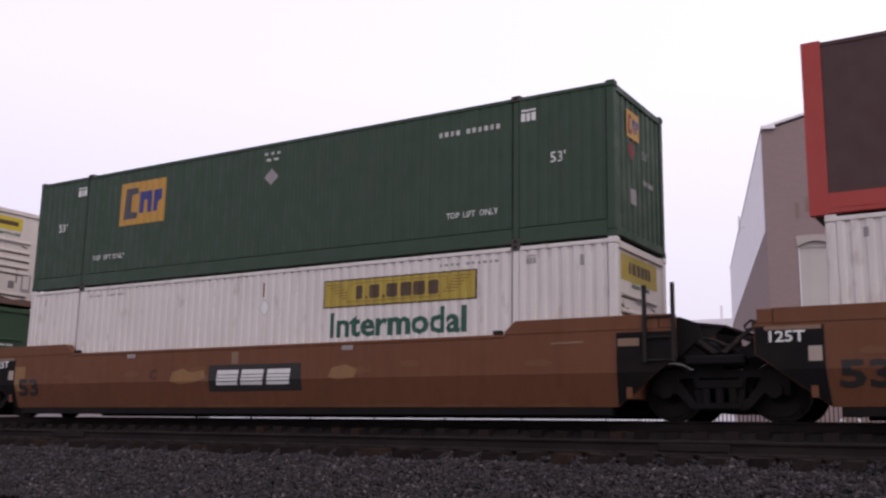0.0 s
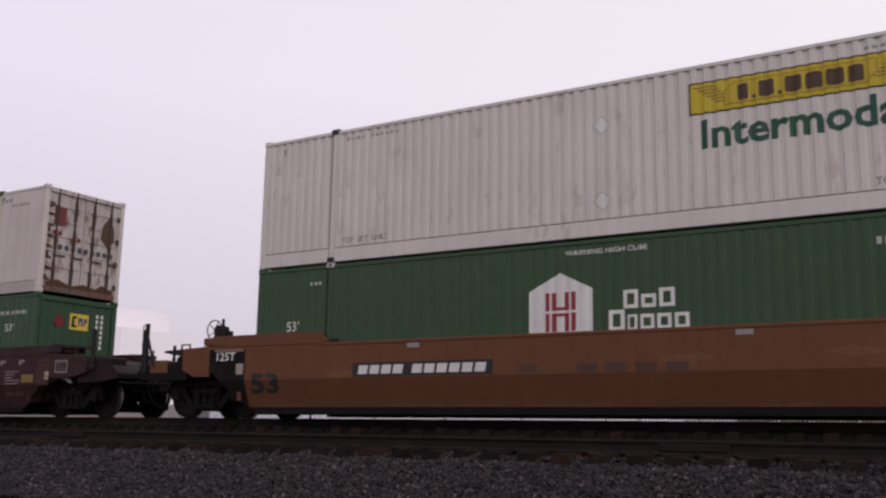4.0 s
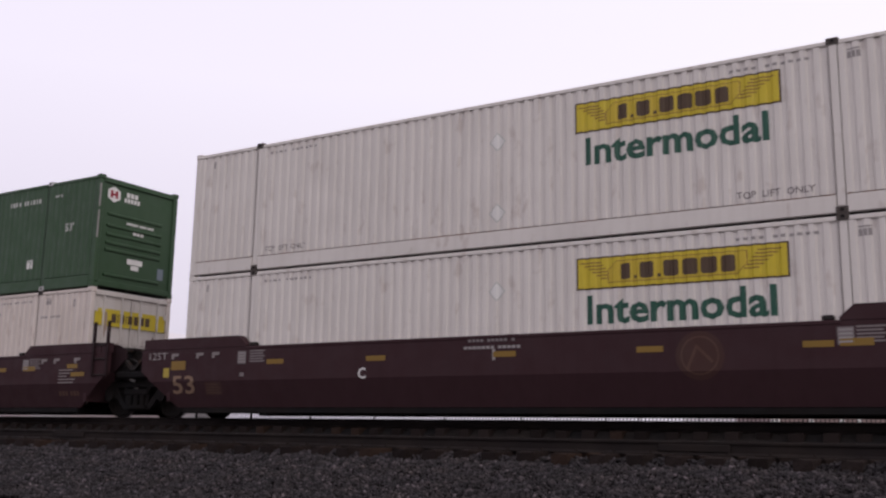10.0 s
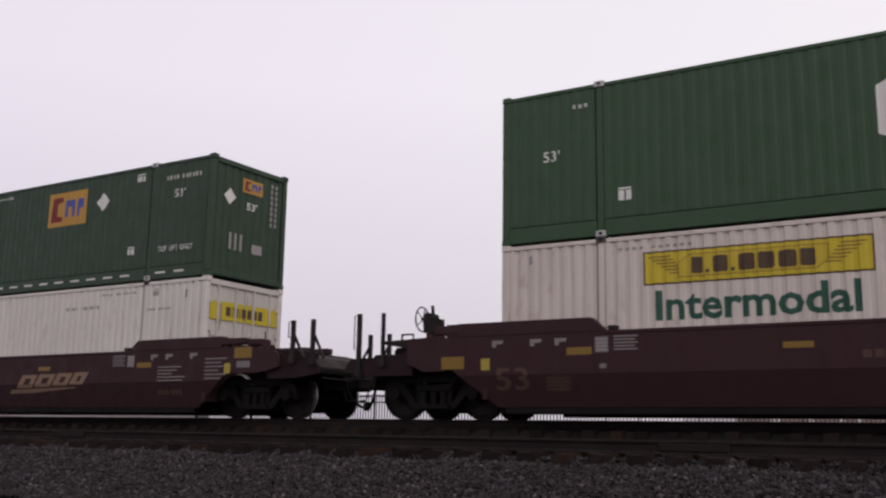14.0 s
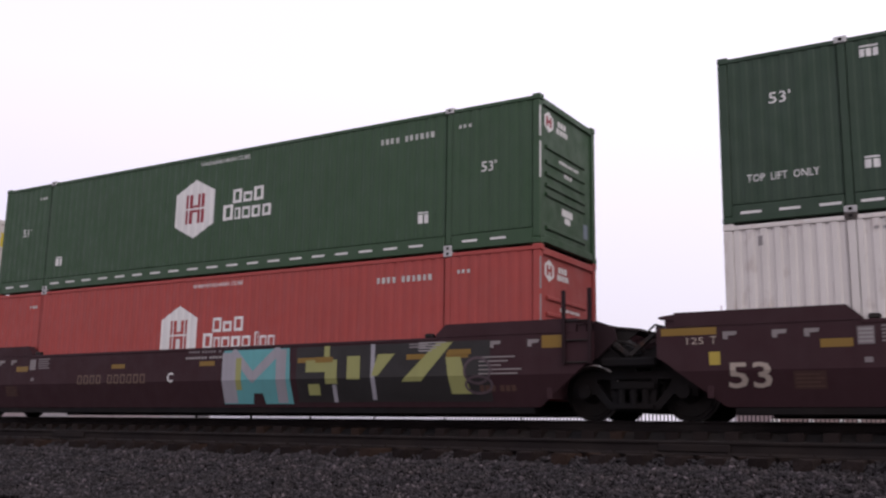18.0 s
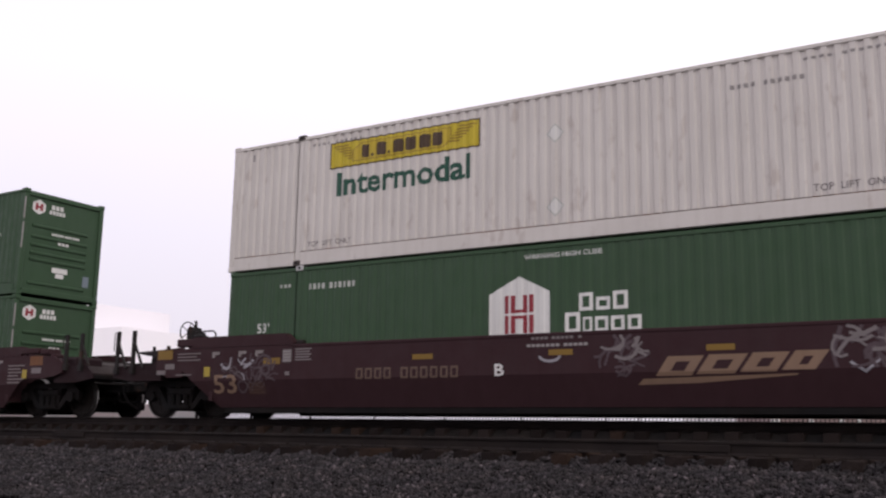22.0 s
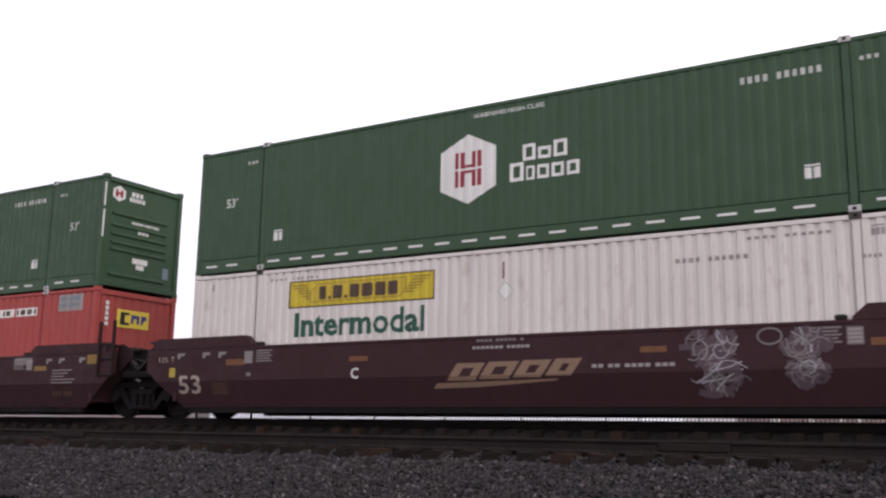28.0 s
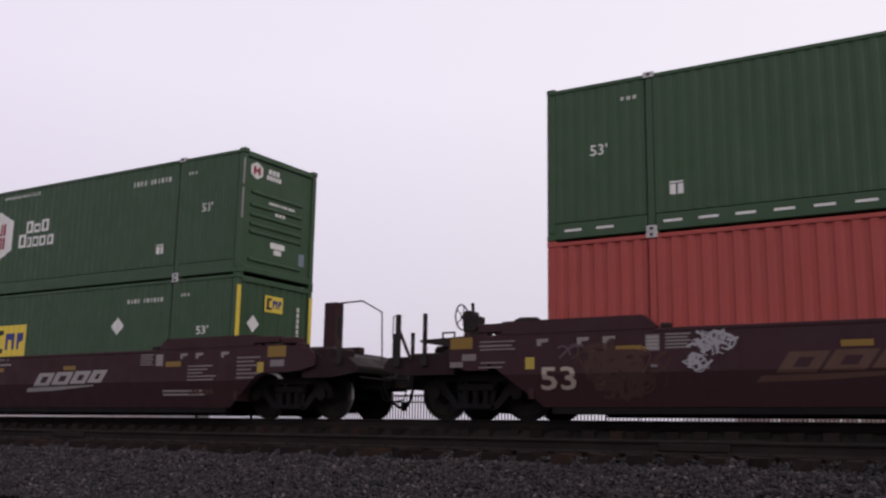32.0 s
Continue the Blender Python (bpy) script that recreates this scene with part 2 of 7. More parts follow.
def two_tone_stone():
    nt = STONE.node_tree
    geo, r, hs = nt.nodes.new("ShaderNodeNewGeometry"), nt.nodes.new("ShaderNodeValToRGB"), nt.nodes.new("ShaderNodeMixRGB")
    el = r.color_ramp.elements
    el[0].position, el[0].color = 0.0, (0.45, 0.43, 0.44, 1)
    el[1].position, el[1].color = 1.0, (6.5, 6.3, 6.3, 1)
    for at, v in ((0.55, (0.9, 0.86, 0.88, 1)), (0.85, (1.9, 1.85, 1.85, 1)), (0.975, (3.2, 3.1, 3.1, 1))):
        el.new(at).color = v
    hs.blend_type = "MULTIPLY"
    hs.inputs[0].default_value = 1.0
    socket = nt.nodes["Principled BSDF"].inputs["Base Color"]
    source = socket.links[0].from_socket
    nt.links.new(geo.outputs["Random Per Island"], r.inputs[0])
    nt.links.new(source, hs.inputs[1])
    nt.links.new(r.outputs[0], hs.inputs[2])
    nt.links.new(hs.outputs[0], socket)


two_tone_stone()


# ---- building blocks ----
def mesh_of(bm, name, *materials):
    me = bpy.data.meshes.new(name)
    bm.to_mesh(me)
    bm.free()
    for m in materials:
        me.materials.append(m)
    return me


def part(name, bm, material, parent, label=""):
    me = bm if isinstance(bm, bpy.types.Mesh) else mesh_of(bm, name, material)
    ob = new(name, me)
    ob.parent = parent
    if name.endswith("_line") or name in ("scuff", "lift_note", "height_warning", "weight_mark"):
        tagged(ob, kind="stuff")
    return tagged(ob, label=label) if label else ob


def thing(name, label, category, group="", kind=""):
    return tagged(new(name), label, category, group, kind)


def box(bm, x0, x1, y0, y1, z0, z1, bevel=0.0):
    v = [bm.verts.new(c) for c in ((x0, y0, z0), (x1, y0, z0), (x1, y1, z0), (x0, y1, z0), (x0, y0, z1), (x1, y0, z1), (x1, y1, z1), (x0, y1, z1))]
    f = [bm.faces.new([v[i] for i in q]) for q in ((0, 3, 2, 1), (4, 5, 6, 7), (0, 1, 5, 4), (1, 2, 6, 5), (2, 3, 7, 6), (3, 0, 4, 7))]
    if bevel:
        edges = {e for q in f for e in q.edges}
        bmesh.ops.bevel(bm, geom=list(edges), offset=bevel, segments=1, affect="EDGES", profile=0.5)
    return bm


def boxed(*a, **k):
    return box(bmesh.new(), *a, **k)


def prism(bm, poly, y0, y1, lean=None):
    """A polygon in x and z, drawn out from y0 to y1; lean(z) shifts it in y."""
    lean = lean or (lambda z: 0.0)
    a = [bm.verts.new((x, y0 + lean(z), z)) for x, z in poly]
    b = [bm.verts.new((x, y1 + lean(z), z)) for x, z in poly]
    bm.faces.new(a)
    bm.faces.new(b[::-1])
    for i in range(len(poly)):
        j = (i + 1) % len(poly)
        bm.faces.new((a[j], a[i], b[i], b[j]))
    return bm


def rod(bm, p, q, r, n=8, r2=None):
    p, q = Vector(p), Vector(q)
    d = (q - p).normalized()
    u = d.orthogonal().normalized()
    w = d.cross(u)
    r2 = r if r2 is None else r2
    a = [bm.verts.new(p + r * (u * math.cos(k * math.tau / n) + w * math.sin(k * math.tau / n))) for k in range(n)]
    b = [bm.verts.new(q + r2 * (u * math.cos(k * math.tau / n) + w * math.sin(k * math.tau / n))) for k in range(n)]
    bm.faces.new(a[::-1])
    bm.faces.new(b)
    for i in range(n):
        bm.faces.new((a[i], a[(i + 1) % n], b[(i + 1) % n], b[i]))
    return bm


def pipe(bm, points, r, n=6):
    """One bent tube through points."""
    pts = [Vector(p) for p in points]
    side, rings = None, []
    for i, p in enumerate(pts):
        d = (pts[min(i + 1, len(pts) - 1)] - pts[max(i - 1, 0)]).normalized()
        side = d.orthogonal().normalized() if side is None else (side - d * side.dot(d)).normalized()
        w = d.cross(side)
        rings.append([bm.verts.new(p + r * (side * math.cos(k * math.tau / n) + w * math.sin(k * math.tau / n))) for k in range(n)])
    for a, b in zip(rings, rings[1:]):
        for k in range(n):
            bm.faces.new((a[k], a[(k + 1) % n], b[(k + 1) % n], b[k]))
    bm.faces.new(rings[0][::-1])
    bm.faces.new(rings[-1])
    return bm


def turned(bm, profile, n=28, c=(0, 0, 0)):
    """A profile of (radius, y) turned about the y axis."""
    rings = [[bm.verts.new((c[0] + r * math.cos(k * math.tau / n), c[1] + y, c[2] + r * math.sin(k * math.tau / n))) for k in range(n)] for r, y in profile]
    for a, b in zip(rings, rings[1:]):
        for k in range(n):
            bm.faces.new((a[k], b[k], b[(k + 1) % n], a[(k + 1) % n]))
    bm.faces.new(rings[0])
    bm.faces.new(rings[-1][::-1])
    bmesh.ops.recalc_face_normals(bm, faces=bm.faces)
    return bm


# flat shapes in u (to the right) and z, for markings
def flat(polys):
    bm = bmesh.new()
    for poly in polys:
        lift = -0.00005 * len(bm.faces)
        bm.faces.new([bm.verts.new((u, lift, z)) for u, z in poly])
    return bm


def rect(u0, u1, z0, z1, slant=0.0):
    return [(u0, z0), (u1, z0), (u1 + slant, z1), (u0 + slant, z1)]


def blocks(u0, u1, z0, z1, widths, gap=0.18, slant=0.0, heights=()):
    """A row of plain blocks in place of the letters of a name or a number; a width below 0 is a space."""
    unit = (u1 - u0 - slant) / (sum(abs(w) for w in widths) + gap * (len(widths) - 1))
    polys, u = [], u0
    for i, w in enumerate(widths):
        h = heights[i] if i < len(heights) else 1.0
        if w > 0:
            polys.append(rect(u, u + w * unit, z0, z0 + (z1 - z0) * h, slant * h))
        u += (abs(w) + gap) * unit
    return polys


def chips(*a, cut=0.12, **k):
    """Plain blocks with their corners cut off."""
    out = []
    for (u0, z0), (u1, _), (u2, z1), (u3, _) in blocks(*a, **k):
        c = cut * min(u1 - u0, z1 - z0)
        out.append([(u0 + c, z0), (u1 - c, z0), (u1, z0 + c), (u2, z1 - c), (u2 - c, z1), (u3 + c, z1), (u3, z1 - c), (u0, z0 + c)])
    return out


def hollow(*a, wall=0.24, **k):
    """A row of plain square frames."""
    out = []
    for (u0, z0), (u1, _), (_, z1), _ in blocks(*a, **k):
        w = wall * (u1 - u0)
        out += [rect(u0, u0 + w, z0, z1), rect(u1 - w, u1, z0, z1), rect(u0 + w, u1 - w, z0, z0 + w), rect(u0 + w, u1 - w, z1 - w, z1)]
    return out


def pickets(u0, u1, z0, z1, n, w):
    """Upright pen strokes with slanted diamond ends."""
    out = []
    for k in range(n):
        u = u0 + (u1 - u0 - w) * (k + 0.5) / n
        out.append([(u, z0 + 0.5 * w), (u + 0.6 * w, z0 - 0.15 * w), (u + w, z0 + 0.35 * w), (u + w, z1 - 0.5 * w), (u + 0.4 * w, z1 + 0.15 * w), (u, z1 - 0.35 * w)])
    return out


def ring(cx, cz, rx, rz, w, n=20, a0=0.0, a1=math.tau):
    out = []
    for k in range(n):
        a, b = a0 + (a1 - a0) * k / n, a0 + (a1 - a0) * (k + 1) / n
        out.append([(cx + r * math.cos(t) * (rx if r == 1 else rx - w) / (1 if r == 1 else r), cz + math.sin(t) * q) for t, r, q in
                    ((a, 1, rz), (b, 1, rz), (b, 2, rz - w), (a, 2, rz - w))])
    return out


def disc(cx, cz, rx, rz, n=16):
    return [(cx + rx * math.cos(k * math.tau / n), cz + rz * math.sin(k * math.tau / n)) for k in range(n)]


def diamond(u, z, r):
    return [(u, z - r), (u + r, z), (u, z + r), (u - r, z)]


def stroke(points, w):
    """A painted line of width w through points."""
    out = []
    for (x0, z0), (x1, z1) in zip(points, points[1:]):
        d = Vector((x1 - x0, z1 - z0))
        if d.length < 1e-5:
            continue
        nx, nz = -d.y / d.length * w / 2, d.x / d.length * w / 2
        ex, ez = d.x / d.length * w * 0.3, d.y / d.length * w * 0.3
        out.append([(x0 - ex - nx, z0 - ez - nz), (x1 + ex - nx, z1 + ez - nz), (x1 + ex + nx, z1 + ez + nz), (x0 - ex + nx, z0 - ez + nz)])
    return out


TEXTS = {}


def letters(text, u0, u1, z0, z1, bold=0.0):
    """The outline of a word in the built-in font, fitted into a rectangle."""
    key = (text, bold)
    if key not in TEXTS:
        cu = bpy.data.curves.new("text", "FONT")
        cu.body, cu.resolution_u, cu.offset = text, 2, bold
        ob = new("text", cu)
        bpy.context.view_layer.update()
        me = bpy.data.meshes.new_from_object(ob.evaluated_get(bpy.context.evaluated_depsgraph_get()))
        co = np.array([v.co[:2] for v in me.vertices])
        TEXTS[key] = (co - co.min(0)) / (co.max(0) - co.min(0)), [tuple(p.vertices) for p in me.polygons]
        bpy.data.objects.remove(ob)
        bpy.data.curves.remove(cu)
        bpy.data.meshes.remove(me)
    co, faces = TEXTS[key]
    bm = bmesh.new()
    vs = [bm.verts.new((u0 + a * (u1 - u0), 0, z0 + b * (z1 - z0))) for a, b in co]
    for f in faces:
        try:
            bm.faces.new([vs[i] for i in f])
        except ValueError:
            pass
    return bm


def lay(bm, depth, cuts=(), axis=0):
    """Lays flat markings onto a side whose face stands at y = depth(u, z), cut where that face folds."""
    if cuts:
        lo = min(v.co[axis] for v in bm.verts)
        hi = max(v.co[axis] for v in bm.verts)
        no = [0, 0, 0]
        no[axis] = 1
        for c in cuts:
            if lo < c < hi:
                at = [0, 0, 0]
                at[axis] = c
                bmesh.ops.bisect_plane(bm, geom=bm.verts[:] + bm.edges[:] + bm.faces[:], plane_co=at, plane_no=no, dist=1e-5)
    for v in bm.verts:
        v.co.y += depth(v.co.x, v.co.z)
    return bm



# ---- containers: x from the rear end (0) to the front end, y across, z from the base ----
SECTIONS = ((0.17, 1.90), (2.06, 14.09), (14.25, 15.984))
SIDE_Z = (0.325, 2.785)


def corrugation(pitch, deep=0.036, sections=SECTIONS):
    """Fold lines along the side and the depth of the wall at each."""
    xs, ds = [], []
    for a, b in sections:
        n = max(1, round((b - a) / pitch))
        w = (b - a) / n
        for k in range(n):
            for f, d in ((0.0, 0.0), (0.40, 0.0), (0.54, deep), (0.86, deep)):
                xs.append(a + (k + f) * w)
                ds.append(d)
        xs.append(b)
        ds.append(0.0)
    return xs, ds


FOLDS = {"wide": corrugation(0.262, 0.031), "dense": corrugation(0.219, 0.029), "fine": corrugation(0.222, 0.015), "sheet": corrugation(0.9, 0.004), "flat": corrugation(0.46, 0.007, ((0.80, 1.90), (2.06, 14.09), (14.25, 15.984)))}


def side_wall(folds, sign):
    xs, ds = folds
    bm = bmesh.new()
    z0, z1 = SIDE_Z
    cols = []
    for x, d in zip(xs, ds):
        y = sign * (HALF - 0.012 - d)
        cols.append((bm.verts.new((x, y, z0)), bm.verts.new((x, y, z1))))
    back = [bm.verts.new((x, sign * (HALF - 0.075), z)) for x, z in ((xs[0], z0), (xs[-1], z0), (xs[-1], z1), (xs[0], z1))]
    for a, b in zip(cols, cols[1:]):
        if abs(a[0].co.x - 1.90) < 0.001 or abs(a[0].co.x - 14.09) < 0.001:
            continue                                  # the lift posts stand here
        bm.faces.new((a[0], b[0], b[1], a[1]) if sign < 0 else (b[0], a[0], a[1], b[1]))
    bm.faces.new(back if sign > 0 else back[::-1])
    bm.faces.new((cols[0][0], cols[0][1], back[3], back[0]))
    bm.faces.new((cols[-1][1], cols[-1][0], back[1], back[2]))
    return bm


def roof_sheet():
    """Folded sheet between the top rails, its folds running across."""
    bm = bmesh.new()
    n = 62
    w = (15.98 - 0.17) / n
    rows = []
    for k in range(n):
        for f, z in ((0.0, 2.805), (0.42, 2.805), (0.55, 2.825), (0.87, 2.825)):
            rows.append((0.17 + (k + f) * w, z))
    rows.append((15.98, 2.805))
    top = [(bm.verts.new((x, -1.22, z)), bm.verts.new((x, 1.22, z))) for x, z in rows]
    low = [bm.verts.new((x, y, 2.785)) for x, y in ((0.17, -1.22), (15.98, -1.22), (15.98, 1.22), (0.17, 1.22))]
    for a, b in zip(top, top[1:]):
        bm.faces.new((a[0], b[0], b[1], a[1]))
    bm.faces.new(low[::-1])
    bm.faces.new((top[0][0], top[0][1], low[3], low[0]))
    bm.faces.new((top[-1][1], top[-1][0], low[1], low[2]))
    return bm


def shared(store, key, make):
    if key not in store:
        store[key] = make()
    return store[key]


SHARED, FOLD_OF = {}, {}


def box_mesh(name, material, dims, bevel=0.0):
    return shared(SHARED, (name, material.name, dims, bevel), lambda: mesh_of(boxed(*dims, bevel=bevel), name, material))


PIECES = {"name_blocks": "name_block", "logo_blocks": "logo_block", "logo_bars": "logo_bar", "crest_bars": "crest_bar", "repainted_patch": "repainted_patch"}


ORDER = itertools.cycle(range(20))      # later marks lie a hair above earlier ones


def mark(c, name, shape, material, layer=0, label="", bm=None):
    """A painted marking on the camera's side of container c."""
    if name in PIECES:
        for poly in shape:
            mark(c, PIECES[name] + "_", [poly], material, layer)
        return
    name = name.rstrip("_")
    xs, ds = FOLDS[FOLD_OF[c.name]]
    bm = bm or flat(shape)
    up = 0.00012 * next(ORDER)
    lay(bm, lambda u, z: -(HALF - 0.012 - float(np.interp(u, xs, ds))) - 0.003 - 0.0025 * layer - up, cuts=[x for x in xs])
    return part(name, bm, material, c, label)


def end_mark(c, name, shape, material, layer=0, label="", bm=None, x=LONG):
    """A marking on the front end, u across it."""
    if name in PIECES:
        for poly in shape:
            end_mark(c, PIECES[name] + "_", [poly], material, layer, x=x)
        return
    name = name.rstrip("_")
    bm = bm or flat(shape)
    up = 0.00012 * next(ORDER)
    for v in bm.verts:
        v.co = (x + 0.003 + 0.0025 * layer + up - v.co.y, v.co.x, v.co.z)
    return part(name, bm, material, c, label)


def nose_end(c, material, x, sign, ridges=(1.93, 1.63, 1.40, 1.18, 1.0, 0.36), reach=(-0.98, 0.82)):
    part("front_wall", boxed(*sorted((x - sign * 0.09, x - sign * 0.05)), -1.17, 1.17, 0.15, 2.79), material, c)
    for z in ridges:
        bm = bmesh.new()
        prof = [(x - sign * 0.05, z - 0.05), (x - sign * 0.012, z - 0.028), (x - sign * 0.012, z + 0.018), (x - sign * 0.05, z + 0.04)]
        prism(bm, prof, reach[0], reach[1])
        bmesh.ops.recalc_face_normals(bm, faces=bm.faces)
        part("ridge", bm, material, c)


def door_end(c, material, x, sign):
    rods = CAST if material is REEFER_END else material
    for a, b in ((-1.165, -0.012), (0.012, 1.165)):
        bm = box(bmesh.new(), *sorted((x - sign * 0.085, x - sign * 0.05)), a, b, 0.17, 2.77)
        leaf = part("door", bm, material, c)
        for k in range(6):
            z = 0.30 + k * 0.41
            part("door_swage", boxed(*sorted((x - sign * 0.05, x - sign * 0.032)), a + 0.08, b - 0.08, z, z + 0.27, bevel=0.012), material, leaf)
        for y in (a + 0.28, b - 0.30):
            part("lock_rod", rod(bmesh.new(), (x - sign * 0.014, y, 0.10), (x - sign * 0.014, y, 2.84), 0.027, 8), rods, leaf)
            part("handle", boxed(*sorted((x - sign * 0.016, x + sign * 0.002)), y - 0.03, y + 0.33, 1.02, 1.06), rods, leaf)
            for z in (0.62, 1.5, 2.3):
                part("bracket", boxed(*sorted((x - sign * 0.05, x - sign * 0.002)), y - 0.05, y + 0.05, z, z + 0.08), rods, leaf)
        edge = -1.165 if a < 0 else 1.165
        for z in (0.35, 1.0, 1.65, 2.3):
            part("hinge", boxed(*sorted((x - sign * 0.05, x - sign * 0.006)), edge - 0.09, edge + 0.09, z, z + 0.13), rods, leaf)


def ribbed_end(c, material, x, sign):
    """End wall of one folded sheet."""
    bm = bmesh.new()
    ys = [(-1.17, 0.06)]
    for k in range(9):
        y = -1.05 + k * 0.2625
        ys += [(y - 0.085, 0.06), (y - 0.06, 0.03), (y + 0.06, 0.03), (y + 0.085, 0.06)]
    ys.append((1.17, 0.06))
    a = [(bm.verts.new((x - sign * d, y, 0.15)), bm.verts.new((x - sign * d, y, 2.79))) for y, d in ys]
    for p, q in zip(a, a[1:]):
        bm.faces.new((p[0], q[0], q[1], p[1]) if sign > 0 else (q[0], p[0], p[1], q[1]))
    back = [bm.verts.new((x - sign * 0.10, y, z)) for y, z in ((-1.17, 0.15), (1.17, 0.15), (1.17, 2.79), (-1.17, 2.79))]
    bm.faces.new(back if sign < 0 else back[::-1])
    part("front_wall", bm, material, c)


def container(label, paint, folds="wide", front="nose", rear="doors", end_paint=None, post_paint=None, castings=CAST, open_rear=False, rail_paint=None, lift_paint=None, sill_paint=None, group="double-stacked containers"):
    c = thing("shipping_container", label, "container", group)
    FOLD_OF[c.name] = folds
    end_paint, post_paint = end_paint or paint, post_paint or paint
    rail_paint, lift_paint, sill_paint = rail_paint or post_paint, lift_paint or paint, sill_paint or end_paint
    for s in (-1, 1):
        part("side_wall", shared(SHARED, ("side", folds, paint.name, s), lambda: mesh_of(side_wall(FOLDS[folds], s), "side_wall", paint)), paint, c)
        ya, yb = sorted((s * HALF, s * (HALF - 0.10)))
        for a, b in ((0.16, 1.90), (2.06, 14.09), (14.25, 15.994)):
            part("bottom_rail", box_mesh("bottom_rail", rail_paint, (a, b, ya, yb, 0.014, 0.305), 0.012), rail_paint, c)
        part("top_rail", box_mesh("top_rail", paint, (0.16, 15.994, *sorted((s * (HALF - 0.002), s * (HALF - 0.09))), 2.782, 2.862), 0.012), paint, c)
        for x in (1.90, 14.09):
            part("lift_post", box_mesh("lift_post", lift_paint, (x + 0.012, x + 0.148, *sorted((s * (HALF - 0.016), s * (HALF - 0.09))), 0.12, 2.79), 0.012), lift_paint, c)
            for z in (0.0, 2.79):
                cast = part("lift_casting", box_mesh("lift_casting", castings, (x - 0.02, x + 0.18, *sorted((s * (HALF + 0.008), s * (HALF - 0.16))), z, z + 0.115), 0.012), castings, c)
                # the darkness inside the casting's hole, as a dark block on its face
                if s < 0:
                    part("casting_hole", box_mesh("casting_hole", SOOT, (x + 0.05, x + 0.11, -HALF - 0.011, -HALF + 0.02, z + 0.035, z + 0.085)), SOOT, cast)
        for x in (0.0, LONG - 0.16):
            part("corner_post", box_mesh("corner_post", post_paint, (x, x + 0.16, *sorted((s * HALF, s * (HALF - 0.14))), 0.118, 2.776), 0.018), post_paint, c)
            for z in (0.0, 2.776):
                part("corner_casting", box_mesh("corner_casting", post_paint, (x - 0.004, x + 0.175, *sorted((s * (HALF + 0.005), s * (HALF - 0.16))), z, z + 0.118), 0.014), post_paint, c)
    part("roof", shared(SHARED, ("roof", paint.name), lambda: mesh_of(roof_sheet(), "roof", paint)), paint, c)
    part("floor", box_mesh("floor", SOOT, (0.17, 15.98, -1.20, 1.20, 0.05, 0.12)), SOOT, c)
    for x, sign, kind in ((LONG, 1, front), (0.0, -1, rear)):
        xa, xb = sorted((x, x - sign * 0.11))
        part("header", box_mesh("header", end_paint, (xa, xb, -1.165, 1.165, 2.715, 2.845), 0.01), end_paint, c)
        part("sill", box_mesh("sill", sill_paint, (xa, xb, -1.165, 1.165, 0.045, 0.19), 0.01), sill_paint, c)
        if open_rear and sign < 0:
            continue
        {"nose": nose_end, "doors": door_end, "plain": ribbed_end}[kind](c, end_paint, x, sign)
    return c


def small_marks(c, paint, items):
    """Small lettering that cannot be read, as bars: (name, u0, u1, z0, z1, widths)."""
    for name, u0, u1, z0, z1, widths in items:
        mark(c, name, blocks(u0, u1, z0 + 0.01, z1 - 0.01, widths, 0.75), P_PALE if paint is P_WHITE else paint)


ID = (1, 1, 1, 1, -0.6, 1, 1, 1, 1, 1, 1)
HC = (1, 1, 1, 1, 1, 1, 1, -0.6, 1, 1, 1, 1, -0.4, 1, 1, 1, 1)


def fifty_three(c, paint, u0, z0, h=0.21, w=0.35):
    mark(c, "size_number", None, paint, bm=letters("53'", u0, u0 + w * 0.92, z0, z0 + h, 0.004))


def wind_mark(c, paint, u0, z0, w=0.28, h=0.19):
    mark(c, "weight_mark", blocks(u0, u0 + w, z0, z0 + h * 0.7, (1, 1, 1), 0.3) + [rect(u0, u0 + w, z0 + h * 0.85, z0 + h)], paint)


